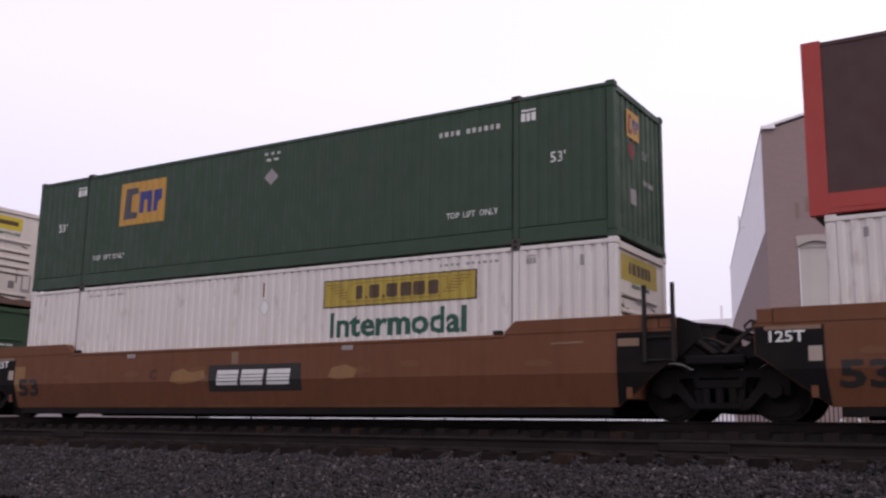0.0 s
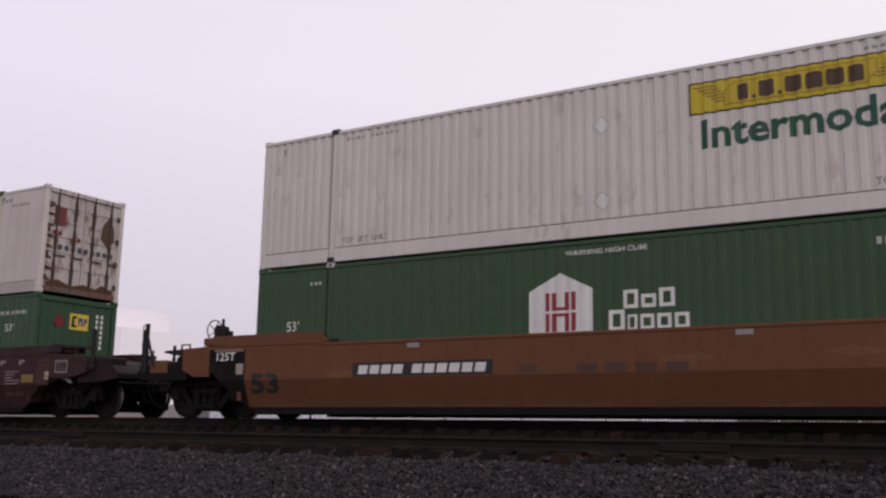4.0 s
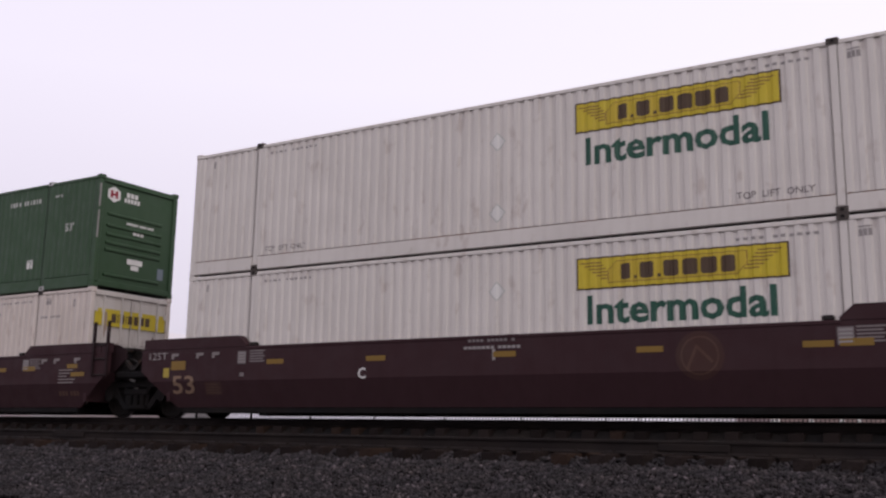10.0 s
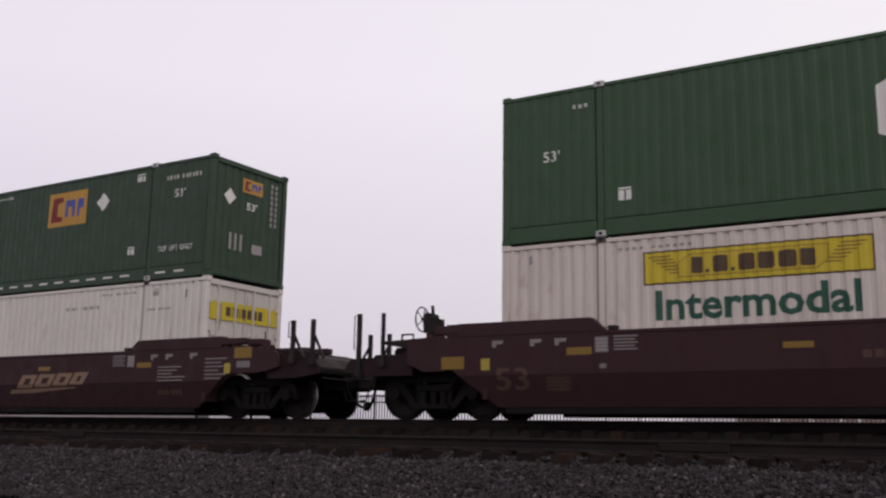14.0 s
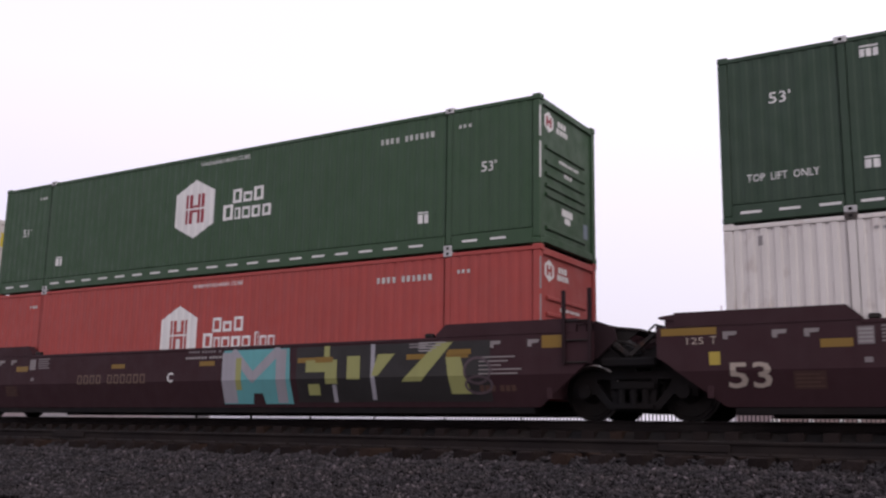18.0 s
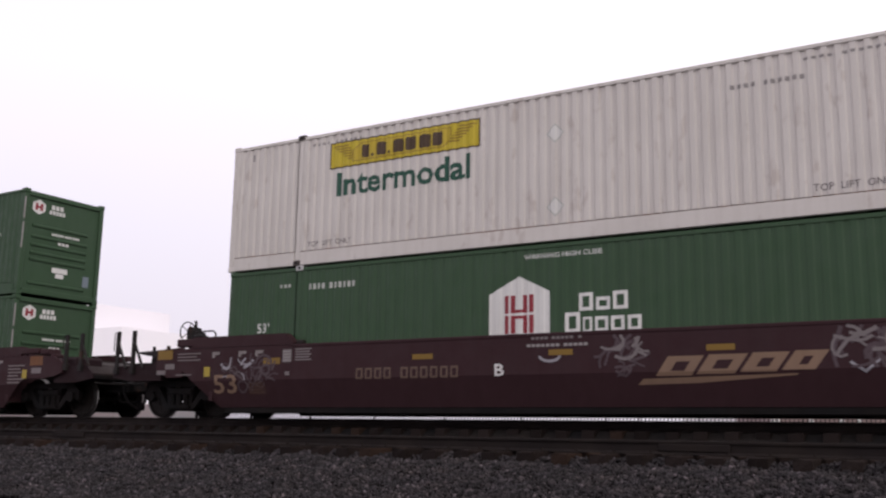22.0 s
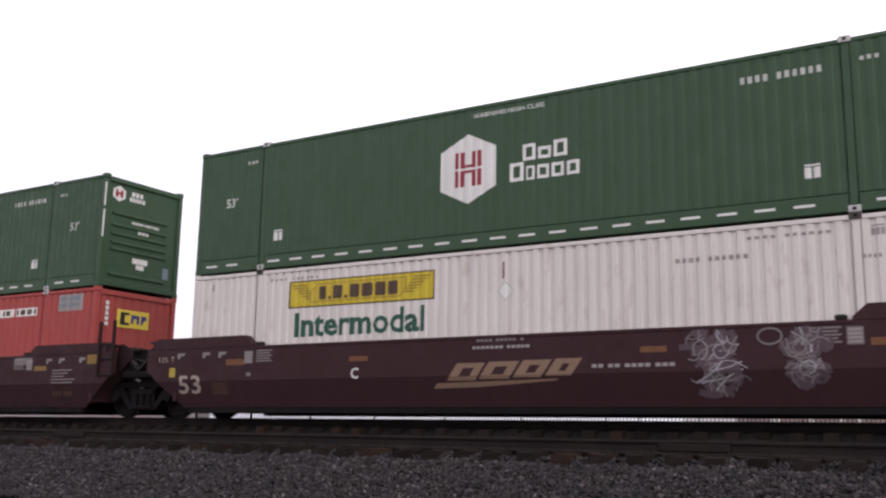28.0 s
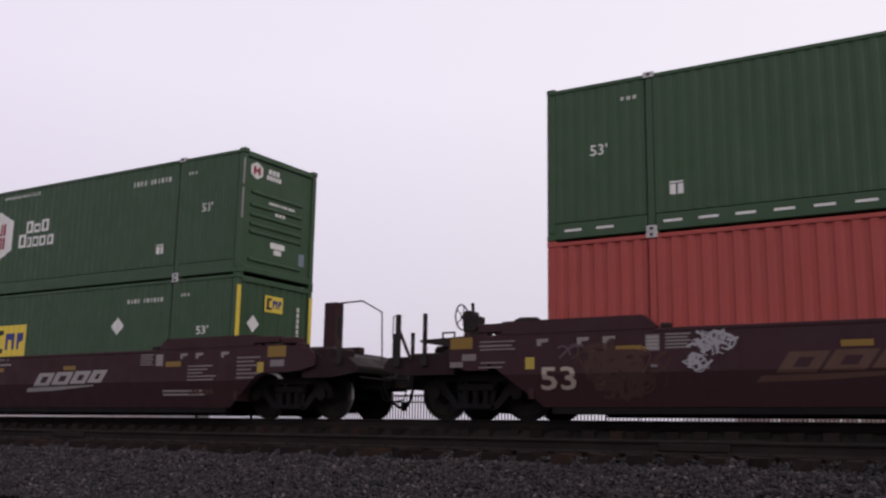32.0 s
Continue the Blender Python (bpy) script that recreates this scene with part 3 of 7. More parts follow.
def hunt(nose_right, panel=P_YELLOW, paint=WHITE, label="white corrugated container with a yellow panel and green lettering", along=0.0, up=0.0, stripe=False):
    c = container(label, paint, "dense", "nose" if nose_right else "doors", "doors" if nose_right else "nose", end_paint=CREAM if nose_right else WORN_WHITE, castings=CAST, sill_paint=GRIMY)
    u = (9.66 if nose_right else 2.70) + along
    za, zb = 1.94 + up, 2.52 + up
    mark(c, "sign_border", [rect(u, u + 3.68, za, zb)], P_BROWN)
    mark(c, "sign_panel", [rect(u + 0.03, u + 3.65, za + 0.03, zb - 0.03)], panel, 1)
    mark(c, "sign_plate", [[(u + 0.60, za + 0.10), (u + 2.85, za + 0.10), (u + 3.02, za + 0.26), (u + 3.02, zb - 0.09), (u + 0.78, zb - 0.09), (u + 0.60, zb - 0.24)]], P_UMBER, 2)
    mark(c, "sign_face", [[(u + 0.615, za + 0.115), (u + 2.845, za + 0.115), (u + 3.005, za + 0.265), (u + 3.005, zb - 0.105), (u + 0.785, zb - 0.105), (u + 0.615, zb - 0.245)]], P_GOLD if panel is P_YELLOW else panel, 3)
    mark(c, "name_blocks", chips(u + 0.84, u + 2.82, za + 0.15, zb - 0.15, (0.62, 0.2, 0.85, 0.2, 0.9, 0.9, 0.95, 0.8), 0.2, heights=(1, 0.22, 1, 0.22, 1, 1, 1, 1)), P_BROWN, 4)
    for a, s in ((u + 0.12, 1), (u + 3.55, -1)):
        mark(c, "scroll", [rect(*sorted((a + s * (-0.03 + 0.075 * k), a + s * (0.36 + 0.045 * k))), zb - 0.115 - 0.058 * k, zb - 0.09 - 0.058 * k) for k in range(6)], P_UMBER, 2)
    mark(c, "lettering", None, P_PINE, bm=letters("Intermodal", u + 0.20, u + 3.46, 1.32 + up, 1.84 + up, 0.027))
    mark(c, "lift_note", None, P_DIM, bm=letters("TOP  LIFT  ONLY", 2.25, 3.4, 0.40, 0.51, 0.006))
    small_marks(c, P_GREY, [("number_line", 12.5, 13.8, 2.60, 2.67, ID), ("number_line", 2.3, 3.6, 2.60, 2.67, ID)])
    mark(c, "lift_note", None, P_DIM, bm=letters("TOP  LIFT  ONLY", 12.55, 13.79, 0.40, 0.52, 0.006))
    for z in (2.05, 0.65):
        mark(c, "diamond_placard", [diamond(8.05, z, 0.19)], P_PALE)
        mark(c, "placard_face", [diamond(8.05, z, 0.155)], P_WHITE, 1)
    wind_mark(c, P_GREY, 14.38, 2.52, 0.2, 0.16)
    if stripe:
        mark(c, "stripe", [rect(7.995, 8.035, 2.28, 2.60)], P_WORN_MAROON)
    # dark strip on the rail's ledge, its shadow line coloured in with the dirt
    for a, b in ((0.17, 1.89), (2.07, 14.08), (14.26, 15.98)):
        part("ledge_grime", boxed(a, b, -HALF + 0.004, -HALF + 0.03, 0.304, 0.318), GRIMY, c)
    mark(c, "vent_cover", [rect(15.45, 15.53, 2.42, 2.62)], P_GREY)
    mark(c, "vent_cover", [rect(0.55, 0.63, 2.50, 2.66)], P_GREY)
    if nose_right:
        if panel is P_DULL:
            end_mark(c, "end_panel", [rect(-0.98, 0.88, 2.18, 2.66)], panel, x=LONG - 0.05)
            end_mark(c, "name_blocks", chips(-0.60, 0.52, 2.32, 2.54, (0.6, 0.2, 0.8, 0.2, 0.9, 0.9, 0.9, 0.8), 0.22), P_BROWN, 1, x=LONG - 0.05)
        else:
            end_mark(c, "end_panel", [rect(-0.53, 0.50, 2.24, 2.62)], panel, x=LONG - 0.05)
            end_mark(c, "end_line", [rect(-0.38, 0.36, 2.37, 2.50)], P_BROWN, 1, x=LONG - 0.05)
        end_mark(c, "end_lettering", None, P_PINE, bm=letters("Intermodal", -0.45, 0.45, 2.08, 2.19, 0.03), x=LONG - 0.05)
        x = LONG - 0.05
        end_mark(c, "stencil", ring(-0.72, 1.78, 0.17, 0.20, 0.035, 12, 1.2, 5.4), P_GREY, x=x)
        end_mark(c, "stencil", blocks(-0.25, 0.62, 1.80, 1.88, ID, 0.3), P_GREY, x=x)
        for run in (((-0.97, 1.72), (-0.80, 1.66), (-0.62, 1.67)), ((-0.95, 1.26), (-0.6, 1.24)), ((0.45, 1.93), (0.55, 1.80), (0.72, 1.78)), ((0.44, 1.2), (0.46, 0.72))):
            end_mark(c, "rust_run", stroke(run, 0.04), P_BROWN, x=x)
        end_mark(c, "stencil", ring(-0.82, 0.66, 0.15, 0.12, 0.035, 12, 3.3, 6.1), P_GREY, x=x)
        # brown strips under the ridges: their shadow painted in together with rust
        for k, z in enumerate((1.93, 1.63, 1.40, 1.18, 1.0, 0.36)):
            end_mark(c, "rust_streak", [[(-0.98, z - 0.085), (-0.3, z - 0.075 - 0.01 * (k % 2)), (0.3, z - 0.082), (0.82, z - 0.07 - 0.012 * (k % 3)), (0.82, z - 0.048), (-0.98, z - 0.048)]], P_BROWN, x=x)
        end_mark(c, "rust_patch", [[(-1.1, 0.16), (1.1, 0.16), (1.1, 0.22), (0.7, 0.24), (0.4, 0.20), (0.0, 0.27), (-0.3, 0.21), (-0.8, 0.30), (-1.1, 0.24)]], P_BROWN, x=x)
        end_mark(c, "data_plate", [rect(0.20, 0.40, 0.52, 0.74)], P_DIM, x=x)
        end_mark(c, "document_holder", [rect(0.62, 0.94, 0.45, 0.98)], P_GREY, x=x)
        end_mark(c, "document_pocket", [rect(0.68, 0.88, 0.55, 0.95)], CREAM, 1, x=x)
        end_mark(c, "sticker", [rect(-0.20, -0.08, 0.56, 0.72)], P_DULL, x=x)
    else:
        small_marks(c, P_GREY, [("number_line", 11.3, 12.5, 2.30, 2.40, ID), ("number_line", 14.25, 15.0, 2.16, 2.24, ID)])
        for a, b in ((-1.14, -0.03), (0.03, 1.14)):
            end_mark(c, "door_panel", [rect(a, b, 1.93 + up, 2.36 + up)], panel, x=LONG - 0.028)
        end_mark(c, "name_blocks", blocks(-0.62, 0.62, 2.03 + up, 2.25 + up, (1, 0.2, 1, 0.2, 1, 1, 1, 1), 0.3), P_BROWN, 1, x=LONG - 0.028)
        x = LONG - 0.028
        end_mark(c, "label", [rect(0.52, 0.78, 0.62, 1.0)], P_DULL, x=x)
        end_mark(c, "grime", [[(-1.02, 1.30), (-0.66, 1.26), (-0.60, 1.40), (-0.78, 1.50), (-1.02, 1.46)]], P_BROWN, x=x)
        end_mark(c, "label", [rect(-0.98, -0.62, 1.05, 1.20)], P_GREY, x=x)
        r = random.Random(31)
        for k in range(34):          # washed-out rust running down the doors
            y = r.choice((-0.885, -0.312, 0.292, 0.865)) + r.gauss(0, 0.09) if k % 3 else r.uniform(-1.08, 1.05)
            z0 = 0.19 if k % 2 else r.uniform(0.3, 2.0)
            z1, w = z0 + r.uniform(0.12, 0.5), r.uniform(0.018, 0.05)
            end_mark(c, "rust_streak", [[(y - 0.3 * w, z0), (y + 0.4 * w, z0 + 0.02), (y + w, z0 + 0.6 * (z1 - z0)), (y + 0.7 * w, z1), (y - w, z1 - 0.03), (y - 0.8 * w, z0 + 0.5 * (z1 - z0))]], P_RUST if k % 7 == 0 else P_PALE_RUST, 0.5 + 0.01 * k, x=x)
    return c


def hexagon(c, u, z, rx, rz, face, ink, layer=0):
    hexa = [(u, z - rz), (u + rx, z - rz * 0.56), (u + rx, z + rz * 0.56), (u, z + rz), (u - rx, z + rz * 0.56), (u - rx, z - rz * 0.56)]
    mark(c, "logo_plate", [hexa], face, layer)
    bars = []
    for s in (-1, 1):
        for a, b in ((0.13, 0.27), (0.34, 0.48)):
            for lo, hi in ((-0.50, -0.03), (0.03, 0.50)):
                bars.append(rect(*sorted((u + s * a * rx, u + s * b * rx)), z + lo * rz, z + hi * rz))
    bars += [rect(u - 0.13 * rx, u + 0.13 * rx, z - 0.12 * rz, z - 0.04 * rz), rect(u - 0.13 * rx, u + 0.13 * rx, z + 0.04 * rz, z + 0.12 * rz)]
    mark(c, "logo_bars", bars, ink, layer + 1)


def blocky_words(c, u, z, paint, inc=False):
    """Two stacked words of the firm's name as plain rounded blocks."""
    for words in ((u + 0.27, u + 1.18, z + 0.38, z + 0.70, (1, 1, 1), (1, 0.72, 1)), (u, u + 1.42, z, z + 0.36, (1.15, 0.7, 1, 1, 1), (1, 0.74, 0.74, 0.74, 0.74))):
        a, b, lo, hi, w, h = words
        mark(c, "name_frame", hollow(a, b, lo, hi, w, 0.22, heights=h), paint)
    if inc:
        mark(c, "name_frame", hollow(u + 1.55, u + 2.12, z, z + 0.34, (0.6, 1, 1), 0.24, heights=(1, 0.74, 0.74)), paint)


def hub(paint=HUB_GREEN, front="nose", dashes=False, inc=False, label="green corrugated 53-foot container with a white hexagon and white blocks"):
    c = container(label, paint, "fine", front, "doors" if front == "nose" else "nose", castings=GALV)
    if inc:
        hexagon(c, 6.95, 1.55, 0.57, 0.68, P_WHITE, HUB_RED)
        blocky_words(c, 7.74, 1.20, P_WHITE, True)
    else:
        hexagon(c, 7.22, 1.60, 0.62, 0.70, P_WHITE, P_CRIMSON)
        blocky_words(c, 8.14, 1.22, P_WHITE)
    mark(c, "height_warning", None, P_WHITE, bm=letters("WARNING HIGH CUBE", 7.32, 8.86, 2.605, 2.695, 0.006))
    small_marks(c, P_WHITE, [("number_line", *((2.25, 3.45) if front == "doors" else (12.5, 13.8)), 2.36, 2.50, ID), ("weight_mark", 14.38, 14.66, 2.44, 2.53, (1, 1, 1)), ("weight_mark", 1.45, 1.75, 2.44, 2.53, (1, 1, 1))])
    if not inc:
        fifty_three(c, P_WHITE, 14.90, 1.50)
        fifty_three(c, P_WHITE, 0.86, 1.50)
    for u in (13.46, 2.32):
        mark(c, "loading_mark", blocks(u, u + 0.24, 0.62, 0.80, (1, 1), 0.3) + [rect(u, u + 0.24, 0.82, 0.85)], P_WHITE)
    if dashes:
        rail = [rect(0.35 + k * 0.615, 0.68 + k * 0.615, 0.145, 0.19) for k in range(25) if not 1.55 < 0.35 + k * 0.615 < 2.06 and not 13.75 < 0.35 + k * 0.615 < 14.25]
        for r in rail:
            part("reflector", lay(flat([r]), lambda u, z: -HALF - 0.004), P_WHITE, c)
    if front == "nose":
        x = LONG - 0.05
        hexa = [(-0.82, 2.24), (-0.62, 2.35), (-0.62, 2.55), (-0.82, 2.66), (-1.02, 2.55), (-1.02, 2.35)]
        end_mark(c, "end_logo", [hexa], P_WHITE, x=x)
        end_mark(c, "end_logo_line", [rect(-0.94, -0.86, 2.35, 2.55), rect(-0.78, -0.70, 2.35, 2.55), rect(-0.86, -0.78, 2.42, 2.48)], P_CRIMSON if not inc else HUB_RED, 1, x=x)
        end_mark(c, "name_blocks", blocks(-0.42, -0.05, 2.46, 2.58, (1, 1, 1), 0.3) + blocks(-0.48, 0.02, 2.32, 2.43, (1, 1, 1, 1, 1), 0.3), P_WHITE, x=x)
        end_mark(c, "notice_line", blocks(-0.35, 0.55, 1.74, 1.80, HC, 0.3), P_WHITE, x=x)
        end_mark(c, "size_number", blocks(-0.12, 0.22, 1.50, 1.58, (1, 1, 1), 0.3), P_WHITE, x=x)
        end_mark(c, "label", [rect(-0.25, 0.25, 0.72, 0.86), rect(-0.12, 0.14, 0.58, 0.70)], P_WHITE, x=x)
        end_mark(c, "label", [rect(0.78, 0.98, 0.45, 0.75)], P_SLATE, x=x)
        for z0, z1 in ((2.05, 2.65), (1.25, 1.95)):
            part("reflector_strip", boxed(LONG - 0.03, LONG + 0.004, -1.30, -1.265, z0, z1), P_WHITE if dashes else P_GREY, c)
    else:
        x = LONG - 0.028
        end_mark(c, "end_logo", [disc(-0.80, 2.06, 0.15, 0.19)], P_WHITE, x=x)
        end_mark(c, "end_logo_line", [rect(-0.86, -0.82, 1.98, 2.14), rect(-0.78, -0.74, 1.98, 2.14)], P_CRIMSON, 1, x=x)
        end_mark(c, "name_blocks", blocks(-0.40, -0.08, 1.95, 2.10, (1, 1, 1), 0.3), P_WHITE, x=x)
        end_mark(c, "number_line", blocks(0.25, 0.95, 2.02, 2.16, (1, 1, 1, 1), 0.3) + blocks(0.25, 1.0, 1.72, 1.86, (1, 1, 1, -0.5, 1, 1), 0.3) + blocks(0.3, 0.9, 1.42, 1.52, ID, 0.3), P_WHITE, x=x)
        end_mark(c, "notice_line", blocks(-1.0, -0.2, 1.32, 1.42, ID, 0.3) + blocks(-1.0, -0.2, 1.12, 1.22, ID, 0.3), P_WHITE, x=x)
        end_mark(c, "strip", [rect(-1.05, -0.65, 2.62, 2.68), rect(0.65, 1.05, 2.62, 2.68)], P_WHITE, x=x)
    return c


def three_blocks(c, u0, u1, z0, z1, panel, first, rest, layer=0, on=mark, **k):
    """A square panel with three plain blocks, the first dark and tall."""
    w, h = u1 - u0, z1 - z0
    on(c, "logo_panel", [rect(u0, u1, z0, z1)], panel, layer, **k)
    tall = [(0.09, 0.14), (0.38, 0.14), (0.40, 0.27), (0.25, 0.31), (0.25, 0.69), (0.40, 0.73), (0.38, 0.86), (0.12, 0.86)]
    low = [(0.44, 0.25), (0.52, 0.25), (0.53, 0.55), (0.61, 0.55), (0.62, 0.25), (0.70, 0.25), (0.70, 0.75), (0.44, 0.75)]
    last = [(0.75, 0.25), (0.82, 0.25), (0.83, 0.46), (0.92, 0.52), (0.92, 0.75), (0.75, 0.75)]
    for poly, ink in ((tall, first), (low, rest), (last, rest)):
        on(c, "logo_blocks", [[(u0 + p * w, z0 + q * h) for p, q in poly]], ink, layer + 1, **k)


def emp(style):
    paint = {"old": EMP_GREEN, "dashed": EMP_GREEN, "bright": LEAF_GREEN, "end": HUB_GREEN, "red": HUB_RED}[style]
    label = {"old": "dark green corrugated 53-foot container with an orange square logo", "dashed": "dark green container with orange logo and white dashes along its foot",
             "bright": "bright green corrugated 53-foot container with a yellow square logo", "end": "green 53-foot container with yellow logo and yellow corner strips",
             "red": "faded red 53-foot container with repainted patches and yellow logo"}[style]
    c = container(label, paint, "wide" if style == "red" else "fine", "plain", "doors", castings=CAST if style == "old" else GALV)
    if style == "old":
        three_blocks(c, 3.15, 4.74, 1.43, 2.50, P_ORANGE, P_INK, P_NAVY)
        for u in (0.87, 14.89):
            fifty_three(c, P_WHITE, u, 1.49, 0.21, 0.33)
        small_marks(c, P_WHITE, [("number_line", 12.45, 13.82, 2.31, 2.43, ID), ("notice_line", 7.84, 8.30, 2.58, 2.66, (1, 1, 1)), ("notice_line", 7.90, 8.24, 2.44, 2.52, (1, 1))])
        for u in (2.28, 12.64):
            mark(c, "lift_note", None, P_WHITE, bm=letters("TOP  LIFT  ONLY", u, u + 1.15, 0.64, 0.76, 0.006))
        for u in (1.53, 14.28):
            wind_mark(c, P_WHITE, u, 2.37, 0.3, 0.23)
        mark(c, "diamond_placard", [diamond(8.06, 2.08, 0.20)], P_GREY)
        x = LONG - 0.03
        three_blocks(c, -0.62, 0.02, 2.02, 2.55, P_ORANGE, P_MAROON, P_NAVY, on=end_mark, x=x)
        end_mark(c, "diamond_placard", [diamond(-0.40, 1.78, 0.20)], P_MAROON, x=x)
        end_mark(c, "size_number", None, P_GREY, bm=letters("53'", 0.15, 0.45, 1.75, 1.92), x=x)
        end_mark(c, "label", [rect(-0.48, -0.18, 0.75, 1.05)], P_GREY, x=x)
        end_mark(c, "number_line", blocks(0.2, 0.75, 1.25, 1.35, ID, 0.3), P_GREY, x=x)
    elif style == "dashed":
        three_blocks(c, 10.23, 11.74, 1.65, 2.55, P_ORANGE, P_MAROON, P_BLUE)
        mark(c, "diamond_placard", [diamond(12.36, 2.13, 0.24)], P_WHITE)
        for u in (0.83, 14.91):
            fifty_three(c, P_WHITE, u, 1.96, 0.20, 0.37)
        for u in (0.42, 14.46):
            mark(c, "lift_note", None, P_WHITE, bm=letters("TOP  LIFT  ONLY", u, u + 1.14, 0.67, 0.80, 0.006))
        for u in (2.25, 13.56):
            wind_mark(c, P_WHITE, u, 2.49, 0.28, 0.19)
        mark(c, "height_warning", None, P_WHITE, bm=letters("WARNING HIGH CUBE", 7.6, 8.64, 2.615, 2.685, 0.006))
        small_marks(c, P_WHITE, [("number_line", 14.61, 15.75, 2.40, 2.52, ID)])
        for u in (2.23, 13.40):
            mark(c, "loading_mark", blocks(u, u + 0.22, 0.68, 0.82, (1, 1), 0.3) + [rect(u, u + 0.22, 0.84, 0.87)], P_WHITE)
        for k in range(25):
            a = 0.30 + k * 0.615
            if not 1.55 < a < 2.06 and not 13.75 < a < 14.25:
                part("reflector", lay(flat([rect(a, a + 0.33, 0.145, 0.19)]), lambda u, z: -HALF - 0.004), P_WHITE, c)
        x = LONG - 0.03
        three_blocks(c, -0.28, 0.42, 2.18, 2.52, P_ORANGE, P_MAROON, P_BLUE, on=end_mark, x=x)
        end_mark(c, "diamond_placard", [diamond(-0.70, 1.98, 0.20)], P_WHITE, x=x)
        end_mark(c, "size_number", None, P_WHITE, bm=letters("53'", -0.12, 0.24, 1.76, 1.95, 0.02), x=x)
        end_mark(c, "label", [rect(0.12, 0.48, 0.72, 0.95)], P_GREY, x=x)
        end_mark(c, "number_line", [rect(0.72 + 0.16 * k, 0.80 + 0.16 * k, 1.5 + 0.14 * j, 1.6 + 0.14 * j) for k in range(2) for j in range(8)], P_GREY, x=x)
        end_mark(c, "notice_line", [rect(-0.66 + 0.18 * k, -0.58 + 0.18 * k, 0.72, 1.12) for k in range(3)], P_GREY, x=x)
    elif style == "bright":
        three_blocks(c, 10.43, 11.93, 1.45, 2.49, P_LEMON, P_BLACK, P_NAVY)
        for u in (2.15, 13.58):
            wind_mark(c, P_WHITE, u, 2.35, 0.3, 0.19)
        mark(c, "diamond_placard", [diamond(4.74, 2.19, 0.22)], P_GREY)
        for u in (0.80, 14.93):
            fifty_three(c, P_WHITE, u, 1.90, 0.20, 0.38)
        small_marks(c, P_WHITE, [("number_line", 14.61, 15.78, 2.33, 2.45, ID), ("notice_line", 7.5, 8.55, 2.39, 2.46, HC)])
        x = LONG - 0.03
        three_blocks(c, -0.22, 0.38, 2.02, 2.45, P_LEMON, P_BLACK, P_NAVY, on=end_mark, x=x)
        end_mark(c, "diamond_placard", [diamond(-0.55, 2.20, 0.20)], P_MAROON, x=x)
        end_mark(c, "number_line", [rect(0.62 + 0.16 * k, 0.70 + 0.16 * k, 1.55 + 0.14 * j, 1.65 + 0.14 * j) for k in range(2) for j in range(7)], P_WHITE, x=x)
    elif style == "end":
        three_blocks(c, 7.30, 8.83, 1.20, 2.05, P_LEMON, P_BLACK, P_NAVY)
        mark(c, "diamond_placard", [diamond(12.3, 1.85, 0.22)], P_WHITE)
        fifty_three(c, P_WHITE, 14.95, 1.55, 0.20, 0.38)
        small_marks(c, P_WHITE, [("number_line", 12.6, 13.8, 2.36, 2.48, ID), ("weight_mark", 14.38, 14.66, 2.44, 2.53, (1, 1, 1))])
        for y in (-1.30, 1.19):
            part("reflector_strip", boxed(LONG - 0.02, LONG + 0.006, y, y + 0.11, 1.35, 2.62), P_LEMON, c)
        x = LONG - 0.03
        three_blocks(c, -0.36, 0.26, 2.12, 2.50, P_LEMON, P_BLACK, P_NAVY, on=end_mark, x=x)
        end_mark(c, "diamond_placard", [diamond(-0.72, 1.80, 0.20)], P_WHITE, x=x)
        end_mark(c, "number_line", [rect(0.78, 0.86, 1.45 + 0.13 * j, 1.55 + 0.13 * j) for j in range(7)], P_WHITE, x=x)
    else:
        for a, b in ((6.18, 7.49), (8.96, 9.86)):
            mark(c, "repainted_patch", [rect(a, b, 0.9, 2.10 if a < 7 else 1.80)], FRESH_RED)
        three_blocks(c, 7.58, 8.88, 1.00, 1.83, P_LEMON, P_BLACK, P_NAVY, 1)
        mark(c, "number_plate", [rect(12.19, 12.91, 2.27, 2.48), rect(12.97, 13.88, 2.27, 2.48)], P_WHITE)
        mark(c, "number_line", blocks(12.42, 12.72, 2.31, 2.44, (1, 1), 0.4) + blocks(13.04, 13.80, 2.31, 2.44, (1, 1, 1, 1, 1, 1), 0.5), P_BROWN, 1)
        mark(c, "grey_plate", [rect(14.68, 15.62, 2.32, 2.74)], P_GREY)
        mark(c, "notice_line", blocks(14.78, 15.52, 2.58, 2.68, ID, 0.3) + blocks(14.78, 15.52, 2.42, 2.52, ID, 0.3), P_SLATE, 1)
        mark(c, "height_warning", None, P_WHITE, bm=letters("WARNING HIGH CUBE", 7.31, 8.86, 2.495, 2.585, 0.006))
        x = LONG - 0.03
        three_blocks(c, -0.62, 0.42, 1.95, 2.40, P_LEMON, P_BLACK, P_NAVY, on=end_mark, x=x)
        end_mark(c, "number_line", [rect(-0.98, -0.88, 1.95 + 0.13 * j, 2.05 + 0.13 * j) for j in range(5)], P_WHITE, x=x)
    return c


